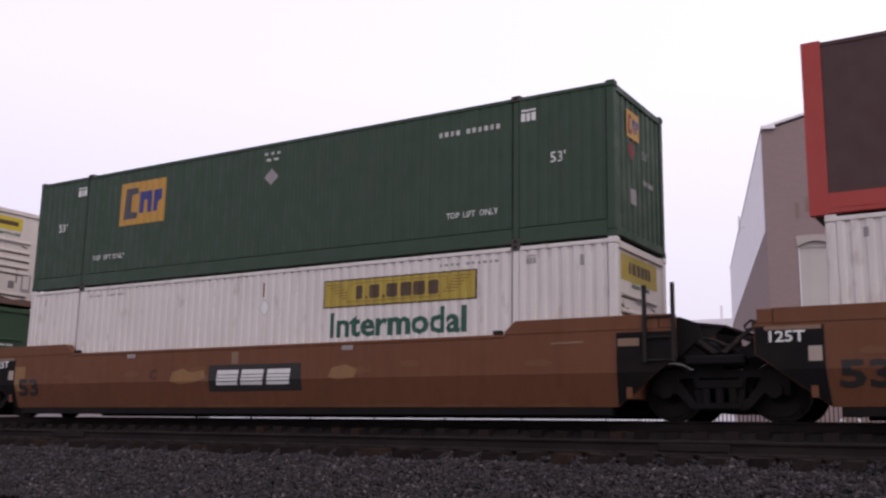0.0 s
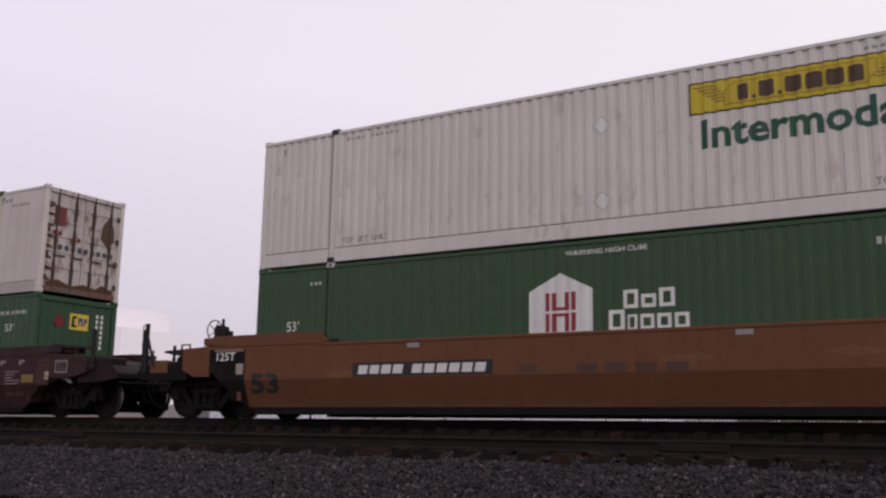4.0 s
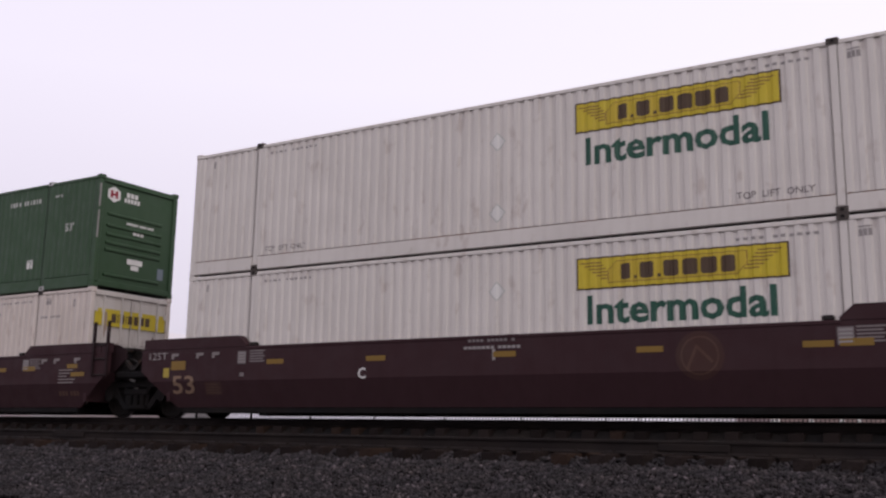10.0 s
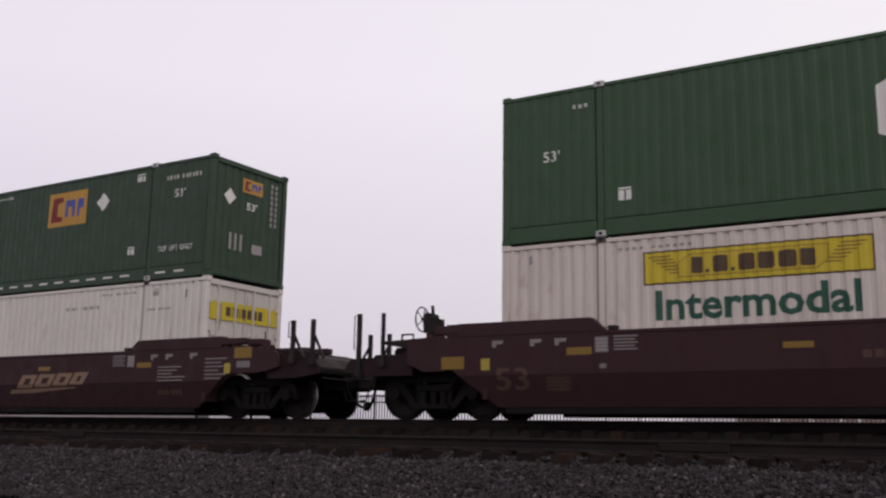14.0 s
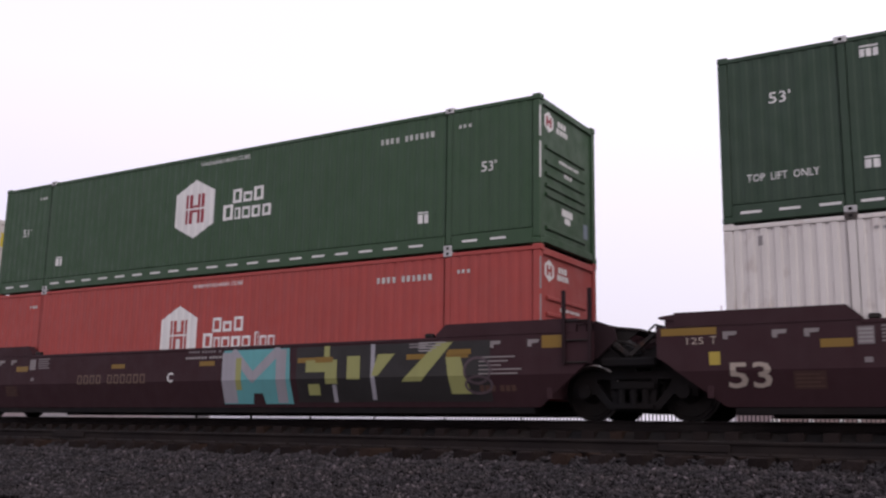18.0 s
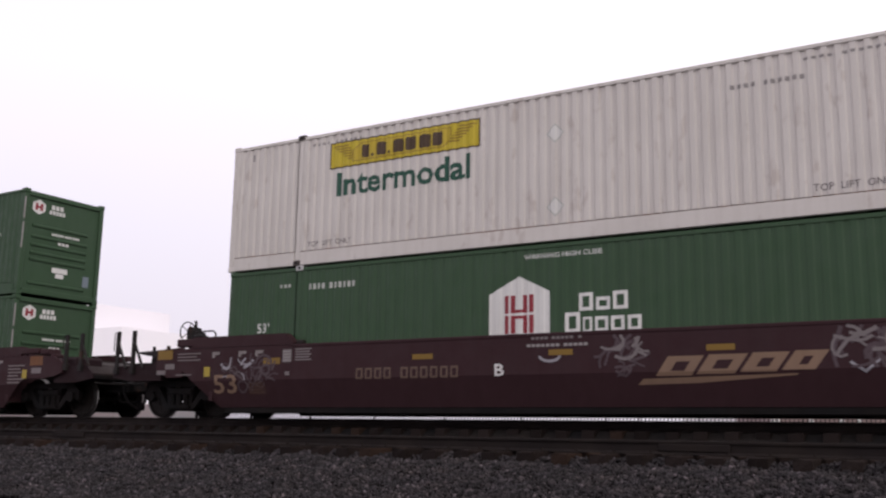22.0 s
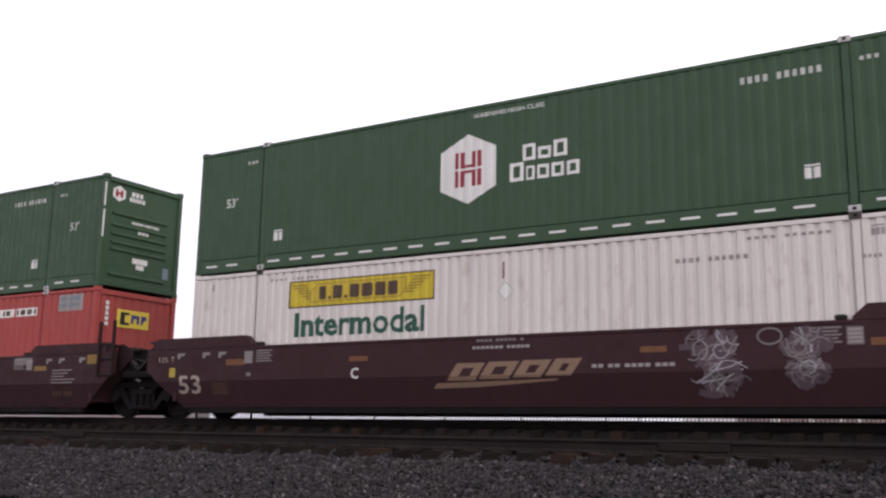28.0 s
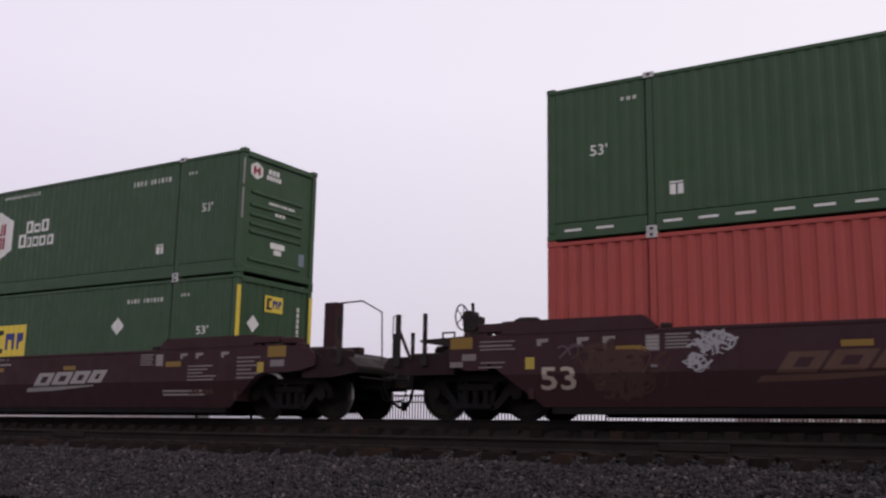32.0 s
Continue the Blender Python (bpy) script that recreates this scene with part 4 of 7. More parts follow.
def reefer():
    c = container("weathered white refrigerated container with a coloured crest and rusty doors", REEFER, "flat", "doors", "nose", end_paint=REEFER_END, open_rear=True, rail_paint=REEFER_RAIL, lift_paint=YELLOWED, sill_paint=GRIMY)
    # machinery bay at the rear: open frame, braces, tank and cooling unit
    part("machinery_wall", boxed(0.72, 0.80, -1.20, 1.20, 0.16, 2.80), REEFER, c)
    part("cooling_unit", boxed(0.36, 0.71, -0.95, 0.95, 1.35, 2.72, bevel=0.04), SOOT, c)
    part("fuel_tank", rod(bmesh.new(), (0.46, -1.05, 0.52), (0.46, 1.05, 0.52), 0.24, 20), SOOT, c)
    part("tray", boxed(0.14, 0.72, -1.20, 1.20, 0.16, 0.24), REEFER, c)
    part("skirt", boxed(0.44, 0.72, -1.24, -1.20, 0.25, 0.52), REEFER, c)
    for s in (-1, 1):
        part("brace", rod(bmesh.new(), (0.14, s * 1.22, 2.72), (0.72, s * 1.22, 1.50), 0.03, 6), REEFER, c)
        part("brace", rod(bmesh.new(), (0.14, s * 1.22, 0.30), (0.72, s * 1.22, 1.46), 0.03, 6), REEFER, c)
        part("crossbar", boxed(0.14, 0.72, s * 1.22 - 0.025, s * 1.22 + 0.025, 1.46, 1.51), REEFER, c)
    # crest: bird over a helmet, mantling at both sides, shield with bars
    for k in (-1, 1):
        wing = [(0.20, 0.92), (0.36, 0.88), (0.46, 0.96), (0.38, 1.04), (0.44, 1.20), (0.40, 1.34), (0.48, 1.46), (0.42, 1.62), (0.45, 1.84), (0.36, 1.98), (0.28, 1.80), (0.18, 1.62)]
        mark(c, "crest_mantle", [[(3.11 + k * p, q) for p, q in wing][::k]], P_WORN_MAROON)
        feather = [(0.24, 1.02), (0.34, 1.08), (0.31, 1.26), (0.40, 1.42), (0.32, 1.62), (0.24, 1.56)]
        mark(c, "crest_feather", [[(3.11 + k * p, q) for p, q in feather][::k]], P_OLDGOLD, 1)
        mark(c, "crest_plume", [[(3.11 + k * p, q) for p, q in ((0.20, 1.62), (0.30, 1.66), (0.32, 1.80), (0.20, 1.90))][::k]], P_PLUM, 1)
    mark(c, "crest_bird", [[(3.00, 1.84), (3.22, 1.84), (3.26, 2.06), (3.20, 2.22), (3.17, 2.36), (3.10, 2.38), (3.06, 2.26), (2.98, 2.20), (2.96, 2.02)]], P_OLDGOLD, 1)
    mark(c, "crest_helmet", [[(2.96, 1.58), (3.26, 1.58), (3.28, 1.76), (3.20, 1.88), (3.02, 1.88), (2.94, 1.76)]], P_GREY, 2)
    mark(c, "crest_trim", [[(2.81, 0.92), (3.11, 0.78), (3.41, 0.92), (3.41, 1.57), (2.81, 1.57)]], P_OLDGOLD, 1.6)
    mark(c, "crest_shield", [[(2.84, 0.94), (3.11, 0.82), (3.38, 0.94), (3.38, 1.54), (2.84, 1.54)]], P_PLUM, 2)
    mark(c, "crest_bars", [rect(2.94, 3.28, 1.02 + 0.17 * k, 1.12 + 0.17 * k) for k in range(3)], P_OLDGOLD, 3)
    # the firm's name as rows of heavy upright bars
    for u, w, z0, z1, n in ((4.08, 0.62, 1.30, 1.92, 3), (4.90, 0.64, 1.30, 1.92, 3), (5.72, 0.62, 1.31, 1.92, 3), (6.42, 0.38, 1.33, 1.73, 2), (6.86, 0.36, 1.17, 1.73, 2), (7.28, 0.17, 1.33, 1.96, 1), (7.50, 0.36, 1.33, 1.73, 2), (7.94, 0.38, 1.33, 1.73, 2), (8.38, 0.38, 1.33, 1.90, 2)):
        for k in range(n):
            v = u + w * k / n
            mark(c, "name_blocks", pickets(v, v + w / n, z0, z1, 1, w / n * (0.80 if k % 2 else 0.94)), P_WORN_MAROON)
    mark(c, "name_blocks", [diamond(4.80, 1.36, 0.075), diamond(5.60, 1.36, 0.075)], P_WORN_MAROON)
    mark(c, "lettering", None, P_INK, bm=letters("GLOBAL TRANSPORTATION", 4.33, 8.58, 0.86, 1.04, 0.03))
    for k in range(9):
        u, ink = 10.19 + 0.366 * k, P_SKY if k < 4 else P_INK
        mark(c, "name_blocks", [rect(u, u + 0.30, 2.42, 2.47), rect(u + 0.03 * (k % 3), u + 0.22 + 0.04 * (k % 3), 2.345, 2.385), rect(u + 0.04 * (k % 2), u + 0.30, 2.27, 2.315), rect(u + 0.11 * (k % 3), u + 0.06 + 0.11 * (k % 3), 2.27, 2.45)], ink)
    small_marks(c, P_GREY, [("notice_line", 10.19, 13.45, 2.14, 2.20, HC + (-1,) + HC), ("number_line", 14.70, 15.45, 2.38, 2.48, ID), ("number_line", 12.7, 13.8, 2.56, 2.64, ID),
                            ("weight_line", 0.95, 1.45, 2.05, 2.14, (1, 1, 1, -0.5, 1, 1)), ("weight_line", 1.0, 1.45, 1.92, 2.01, (1, 1, -0.5, 1, 1))])
    mark(c, "name_blocks", chips(11.79, 13.46, 0.86, 0.97, (1, 1, 1, 1, 0.9, 0.8, 1, 1, 1, 0.3, 1, 1, 1.1), 0.3), P_INK)
    for u in (2.20, 12.9):
        mark(c, "lift_note", None, P_SLATE, bm=letters("TOP  LIFT  ONLY", u, u + 1.06, 0.33, 0.44, 0.006))
    for u in (14.30, 1.60):
        mark(c, "arrow", [rect(u - 0.02, u + 0.02, 2.48, 2.66), [(u - 0.10, 2.62), (u + 0.10, 2.62), (u, 2.74)]], P_SLATE)
    small_marks(c, P_SLATE, [("weight_mark", 14.42, 14.70, 2.54, 2.64, (1, 1, 1)), ("weight_mark", 1.22, 1.48, 2.54, 2.64, (1, 1, 1))])
    mark(c, "placard_holder", ring(9.85, 0.68, 0.20, 0.20, 0.03, 16) + [rect(9.98, 10.06, 0.36, 0.46)], P_GREY)
    mark(c, "size_number", None, P_SLATE, bm=letters("53'", 1.05, 1.25, 0.36, 0.48))
    x = LONG - 0.028
    end_mark(c, "end_panel", [rect(-0.98, -0.60, 1.86, 2.36)], P_WORN_MAROON, x=x)
    r = random.Random(12)
    for y in (-0.885, -0.312, 0.292, 0.865):
        for k in range(3):
            z0 = 0.2 + 0.85 * k + r.uniform(0, 0.2)
            z1 = z0 + r.uniform(0.45, 0.8)
            end_mark(c, "rust_streak", [[(y - 0.06, z0), (y + 0.05, z0 + 0.05), (y + 0.07, (z0 + z1) / 2), (y + 0.03, z1), (y - 0.05, z1 - 0.08)]], P_RUST, 0.3 * k, x=x)
    for k in range(8):
        z = 0.35 + 0.29 * k
        end_mark(c, "rust_streak", [[(-1.15, z), (-0.96, z - 0.02), (-0.98, z + 0.05), (-1.15, z + 0.08)]], P_RUST, x=x)
    end_mark(c, "rust_streak", [[(-1.1, 0.19), (1.1, 0.19), (1.1, 0.30), (0.7, 0.42), (0.5, 0.28), (0.1, 0.36), (-0.3, 0.26), (-0.7, 0.40), (-1.1, 0.30)]], P_RUST, x=x)
    end_mark(c, "end_crest", [[(0.55, 1.70), (0.80, 1.50), (1.02, 1.70), (0.98, 2.10), (0.80, 2.35), (0.60, 2.10)]], P_BROWN, x=x)
    end_mark(c, "diamond_placard", [diamond(-0.30, 2.28, 0.14)], P_GREY, x=x)
    end_mark(c, "name_blocks", chips(-0.8, 1.0, 1.20, 1.34, (1,) * 9, 0.5), P_INK, x=x)
    end_mark(c, "name_blocks", blocks(-1.0, -0.7, 1.58, 1.70, (1, 1), 0.4) + blocks(-0.35, -0.1, 1.5, 1.6, (1, 1), 0.4), P_MAROON, x=x)
    return c


def curtain_box():
    c = container("dark oxide-red container with a bright red frame", OXIDE, "sheet", "doors", "nose", end_paint=OXIDE, post_paint=OLD_RED, castings=OLD_RED)
    for x in (0.0, LONG - 0.30):
        part("frame_post", boxed(x, x + 0.30, -HALF - 0.008, -HALF + 0.06, 0.0, TALL - 0.004), OLD_RED, c)
    part("foot_rail", boxed(0.16, 15.99, -HALF - 0.006, -HALF + 0.05, 0.10, 0.34), OLD_RED, c)
    return c


# which containers ride where: unit, lower, upper
KINDS = {
    "hunt_r": lambda: hunt(True, up=0.02), "hunt_l": lambda: hunt(False, along=0.12, up=0.05, stripe=True), "hunt_low": lambda: hunt(False, stripe=True), "hunt_high": lambda: hunt(False, along=0.08, up=0.09), "hunt_dull": lambda: hunt(True, P_DULL, WHITE, "white corrugated 53-foot container with a faded yellow panel", stripe=True),
    "hunt_cream": lambda: hunt(False, P_YELLOW, CREAM, "cream-white corrugated container with yellow panel and green lettering", 0.05, 0.03),
    "hub": lambda: hub(), "hub_dash": lambda: hub(dashes=True, label="green container with white hexagon and white dashes along its foot"),
    "hub_doors": lambda: hub(front="doors", label="green 53-foot container with white hexagon, its doors to the front"),
    "hub_red": lambda: hub(HUB_RED, inc=True, label="faded red corrugated 53-foot container with white hexagon and blocks"),
    "emp_old": lambda: emp("old"), "emp_dash": lambda: emp("dashed"), "emp_bright": lambda: emp("bright"), "emp_end": lambda: emp("end"), "emp_red": lambda: emp("red"),
    "reefer": reefer, "curtain": curtain_box,
}
UNITS = [("A0", 19.498, "hunt_l", "curtain"), ("A1", -0.124, "hunt_dull", "emp_old"), ("A2", -19.51, "hub", "hunt_r"),
         ("B1", -43.288, "emp_bright", "reefer"), ("B2", -62.778, "hunt_r", "hunt_r"), ("B3", -82.291, "hunt_cream", "hub"),
         ("C1", -106.039, "hunt_low", "emp_dash"), ("C2", -125.543, "hub_red", "hub_dash"), ("C3", -145.03, "hub_doors", "hunt_high"),
         ("D1", -168.87, "hub", "hub"), ("D2", -188.291, "hunt_l", "hub_dash"), ("D3", -207.791, "emp_red", "hub_dash"), ("E1", -231.526, "emp_end", "hub")]

FIRST = {}
RIDERS = []      # (thing, offset along the train, height)


def load_containers():
    for unit, off, low, top in UNITS:
        for kind, z in ((low, DECK), (top, DECK + TALL + 0.006)):
            if kind in FIRST:
                c = copy_thing(FIRST[kind], Matrix())
            else:
                c = FIRST[kind] = KINDS[kind]()
            RIDERS.append((c, off - {"curtain": 0.22, "hunt_high": 0.09}.get(kind, 0.0), z))


load_containers()


# ---- well cars: x from the rear end of their container, y across, z from the rail ----
WHEEL_R = 0.4826
WIDE = 1.53
CREASE = 0.83
JOINT = (LONG + 19.476) / 2          # middle of a truck shared by two wells
END, END_REAR = 17.62, 17.73         # middle of a truck at a coupled end
WHEELSETS = []                       # (object, place in its truck)
CARS = []


def lean(z):
    return max(0.0, CREASE - z) * 0.30


def sill_side(s):
    bm = bmesh.new()
    upper = [(-0.78, CREASE), (16.93, CREASE), (17.12, 0.98), (17.26, 1.06), (17.26, 1.55), (-1.11, 1.55), (-1.11, 1.06), (-0.97, 0.98)]
    lower = [(-0.03, 0.26), (16.18, 0.26), (16.93, CREASE), (-0.78, CREASE)]
    for poly in (upper, lower):
        prism(bm, poly, s * WIDE, s * (WIDE - 0.06), lambda z: -s * lean(z))
    bmesh.ops.recalc_face_normals(bm, faces=bm.faces)
    for f in bm.faces:
        f.material_index = 1 if not -0.05 < f.calc_center_median().x < LONG + 0.05 else 0
    return bm


def flip(poly):
    return [(LONG - x, z) for x, z in poly][::-1]


def cmark(car, name, shape, material, layer=0, bm=None):
    if shape and len(shape) > 1 and (name in PIECES or name in ("amber_plate", "bottom_scuff", "lift_mark", "notice_plate", "small_plate") or (name == "data_line" and len(shape) < 7)):
        for poly in shape:
            cmark(car, PIECES.get(name, "data_bar" if name == "data_line" else name) + "_", [poly], material, layer)
        return
    name = PIECES.get(name, name).rstrip("_")
    bm = bm or flat(shape)
    up = 0.00012 * next(ORDER)
    return part(name, lay(bm, lambda u, z: -WIDE + lean(z) - 0.003 - 0.0025 * layer - up, cuts=(CREASE,), axis=2), material, car)


def wheelset_mesh():
    bm = bmesh.new()
    for s in (-1, 1):
        prof = [(0.10, 0.62), (0.20, 0.66), (0.41, 0.685), (0.43, 0.672), (0.508, 0.675), (0.508, 0.695), (0.486, 0.712), (0.4826, 0.80), (0.43, 0.812), (0.40, 0.775), (0.20, 0.76), (0.12, 0.80), (0.085, 0.80)]
        turned(bm, [(r, s * y) for r, y in prof], 32)
        for k in range(6):          # spoke-like cast marks that show the turning
            a = k * math.tau / 6
            box(bm, 0.30 * math.cos(a) - 0.02, 0.30 * math.cos(a) + 0.02, *sorted((s * 0.765, s * 0.785)), 0.30 * math.sin(a) - 0.02, 0.30 * math.sin(a) + 0.02)
    rod(bm, (0, -1.05, 0), (0, 1.05, 0), 0.075, 12)
    for f in bm.faces:
        c = f.calc_center_median()
        f.material_index = 1 if 0.70 < abs(c.y) < 0.79 and math.hypot(c.x, c.z) > 0.46 else 0
    return bm


def truck(car, x):
    t = part("truck", box_mesh("truck", SOOT, (-0.20, 0.20, -0.95, 0.95, 0.44, 0.66), 0.03), SOOT, car)
    t.location = (x, 0, RAIL_Z)

    def frame_mesh(s):
        bm = bmesh.new()
        ya, yb = sorted((s * 0.97, s * 1.09))
        prism(bm, [(-0.98, 0.70), (0.98, 0.70), (0.92, 0.83), (-0.92, 0.83)], ya, yb)
        prism(bm, [(-0.40, 0.17), (0.40, 0.17), (0.48, 0.30), (-0.48, 0.30)], ya, yb)
        for k in (-1, 1):
            prism(bm, [(k * 0.98, 0.72), (k * 0.74, 0.72), (k * 0.30, 0.19), (k * 0.46, 0.19)], ya, yb)
            prism(bm, [(k * 1.12, 0.40), (k * 0.70, 0.44), (k * 0.66, 0.72), (k * 0.98, 0.74), (k * 1.12, 0.64)], ya, yb)
            prism(bm, [(k * 0.44, 0.72), (k * 0.34, 0.72), (k * 0.28, 0.28), (k * 0.38, 0.28)], ya, yb)
        box(bm, -0.36, 0.36, *sorted((s * 1.05, s * 1.16)), 0.20, 0.27)
        box(bm, -0.40, 0.40, *sorted((s * 1.05, s * 1.14)), 0.52, 0.66, bevel=0.02)
        bmesh.ops.recalc_face_normals(bm, faces=bm.faces)
        return mesh_of(bm, "side_frame", SOOT)
    for s in (-1, 1):
        part("side_frame", shared(SHARED, ("frame", s), lambda: frame_mesh(s)), SOOT, t)
        for u in (-0.22, 0.0, 0.22):
            part("spring", shared(SHARED, ("spring", s, u), lambda: mesh_of(rod(bmesh.new(), (u, s * 1.10, 0.26), (u, s * 1.10, 0.52), 0.07, 10), "spring", SOOT)), SOOT, t)
        for u in (-0.885, 0.885):
            part("bearing", shared(SHARED, ("bearing", s, u), lambda: mesh_of(rod(bmesh.new(), (u, s * 1.04, WHEEL_R), (u, s * 1.17, WHEEL_R), 0.12, 14), "bearing", SOOT)), SOOT, t)
    for u in (-0.42, 0.42):
        beam = part("brake_beam", box_mesh("brake_beam", SOOT, (u - 0.06, u + 0.06, -0.84, 0.84, 0.22, 0.36), 0.02), SOOT, t)
        for s in (-1, 1):
            k = 1 if u > 0 else -1
            part("brake_shoe", box_mesh("brake_shoe", SOOT, (*sorted((u, u - k * 0.05)), *sorted((s * 0.70, s * 0.80)), 0.18, 0.58), 0.015), SOOT, beam)
    part("brake_lever", rod(bmesh.new(), (-0.45, 0.12, 0.40), (0.45, -0.12, 0.22), 0.05, 6), SOOT, t)
    part("spring_plank", box_mesh("spring_plank", SOOT, (-0.34, 0.34, -0.98, 0.98, 0.15, 0.24), 0.02), SOOT, t)
    for u in (-0.885, 0.885):
        w = part("wheelset", shared(SHARED, "wheelset", lambda: mesh_of(wheelset_mesh(), "wheelset", WHEEL, TREAD)), WHEEL, t)
        WHEELSETS.append((w, u))
    return t


def brake_wheel(car, x, y, z):
    bm = prism(bmesh.new(), [(x + p, z + q) for p, q in ((0.12, -0.30), (0.12, 0.06), (0.19, 0.13), (0.31, 0.10), (0.33, 0.01), (0.46, -0.01), (0.46, -0.22), (0.40, -0.30))], y - 0.15, y + 0.15)
    prism(bm, [(x + p, z + q) for p, q in ((0.18, -0.92), (0.18, -0.30), (0.40, -0.30), (0.40, -0.92))], y - 0.12, y + 0.12)
    rod(bm, (x + 0.27, y, z + 0.08), (x + 0.25, y, z + 0.28), 0.035, 8)
    bmesh.ops.recalc_face_normals(bm, faces=bm.faces)
    post = part("brake_stand", bm, STEEL, car)
    bm = bmesh.new()
    pts = [(x, y + 0.26 * math.cos(k * math.tau / 24), z + 0.26 * math.sin(k * math.tau / 24)) for k in range(25)]
    pipe(bm, pts, 0.016, 6)
    for k in range(5):
        a = k * math.tau / 5
        rod(bm, (x + 0.02, y, z), (x, y + 0.26 * math.cos(a), z + 0.26 * math.sin(a)), 0.012, 5)
    rod(bm, (x - 0.02, y, z), (x + 0.12, y, z), 0.03, 8)
    part("brake_wheel", bm, STEEL, post)


def heap(x0, x1, y0, y1, z0, z1, seed):
    """A low uneven bundle, flat underneath."""
    bm = bmesh.new()
    bmesh.ops.create_icosphere(bm, subdivisions=2, radius=1.0)
    r = random.Random(seed)
    for v in bm.verts:
        k = 1 + r.uniform(-0.16, 0.12)
        v.co = ((x0 + x1) / 2 + v.co.x * k * (x1 - x0) / 2, (y0 + y1) / 2 + v.co.y * k * (y1 - y0) / 2, z0 + max(v.co.z * k, -0.05) * (z1 - z0))
    return bm


# grab posts at a coupled end: x, y, foot, head, lean of the stay
POSTS = {
    ("C1", True): ((18.92, -1.48, 1.40, 2.05, 0.30), (19.45, -1.48, 1.36, 2.05, 0.30), (19.03, 1.12, 1.40, 1.99, -0.3), (19.56, 1.12, 1.36, 1.99, -0.3)),
    ("D1", True): ((18.66, -1.48, 1.40, 2.03, 0), (19.22, -1.48, 1.38, 2.04, 0.30), (18.86, 1.12, 1.36, 1.95, 0), (19.40, 1.12, 1.36, 1.95, -0.3)),
    ("E1", True): ((19.20, -1.48, 1.36, 2.06, 0), (18.75, 1.12, 1.40, 1.99, 0), (19.25, 1.12, 1.36, 1.99, 0)),
    ("B1", True): ((18.75, -1.48, 1.40, 2.13, 0), (18.72, 0.10, 1.44, 2.26, 0), (18.74, 1.12, 1.40, 1.95, 0), (19.60, -0.40, 1.02, 1.67, 0)),
    ("A2", False): ((19.36, -1.46, 1.28, 2.18, 0.30), (19.84, -1.0, 1.15, 1.58, 0)),
    ("B3", False): ((19.27, -1.48, 1.10, 2.10, 0), (18.69, -1.48, 1.28, 2.09, 0), (19.27, 1.12, 1.28, 2.05, 0), (18.69, 1.12, 1.28, 2.05, 0)),
    ("C3", False): ((19.47, -1.48, 1.28, 2.03, 0.32), (18.93, -1.48, 1.28, 2.03, 0.34), (19.47, 1.12, 1.28, 2.0, 0), (18.93, 1.12, 1.28, 2.0, 0)),
    ("D3", False): ((19.27, -1.48, 1.28, 2.04, 0.30), (18.65, -1.48, 1.28, 2.03, 0), (19.27, 1.12, 1.28, 2.0, 0), (18.65, 1.12, 1.28, 2.0, 0)),
}


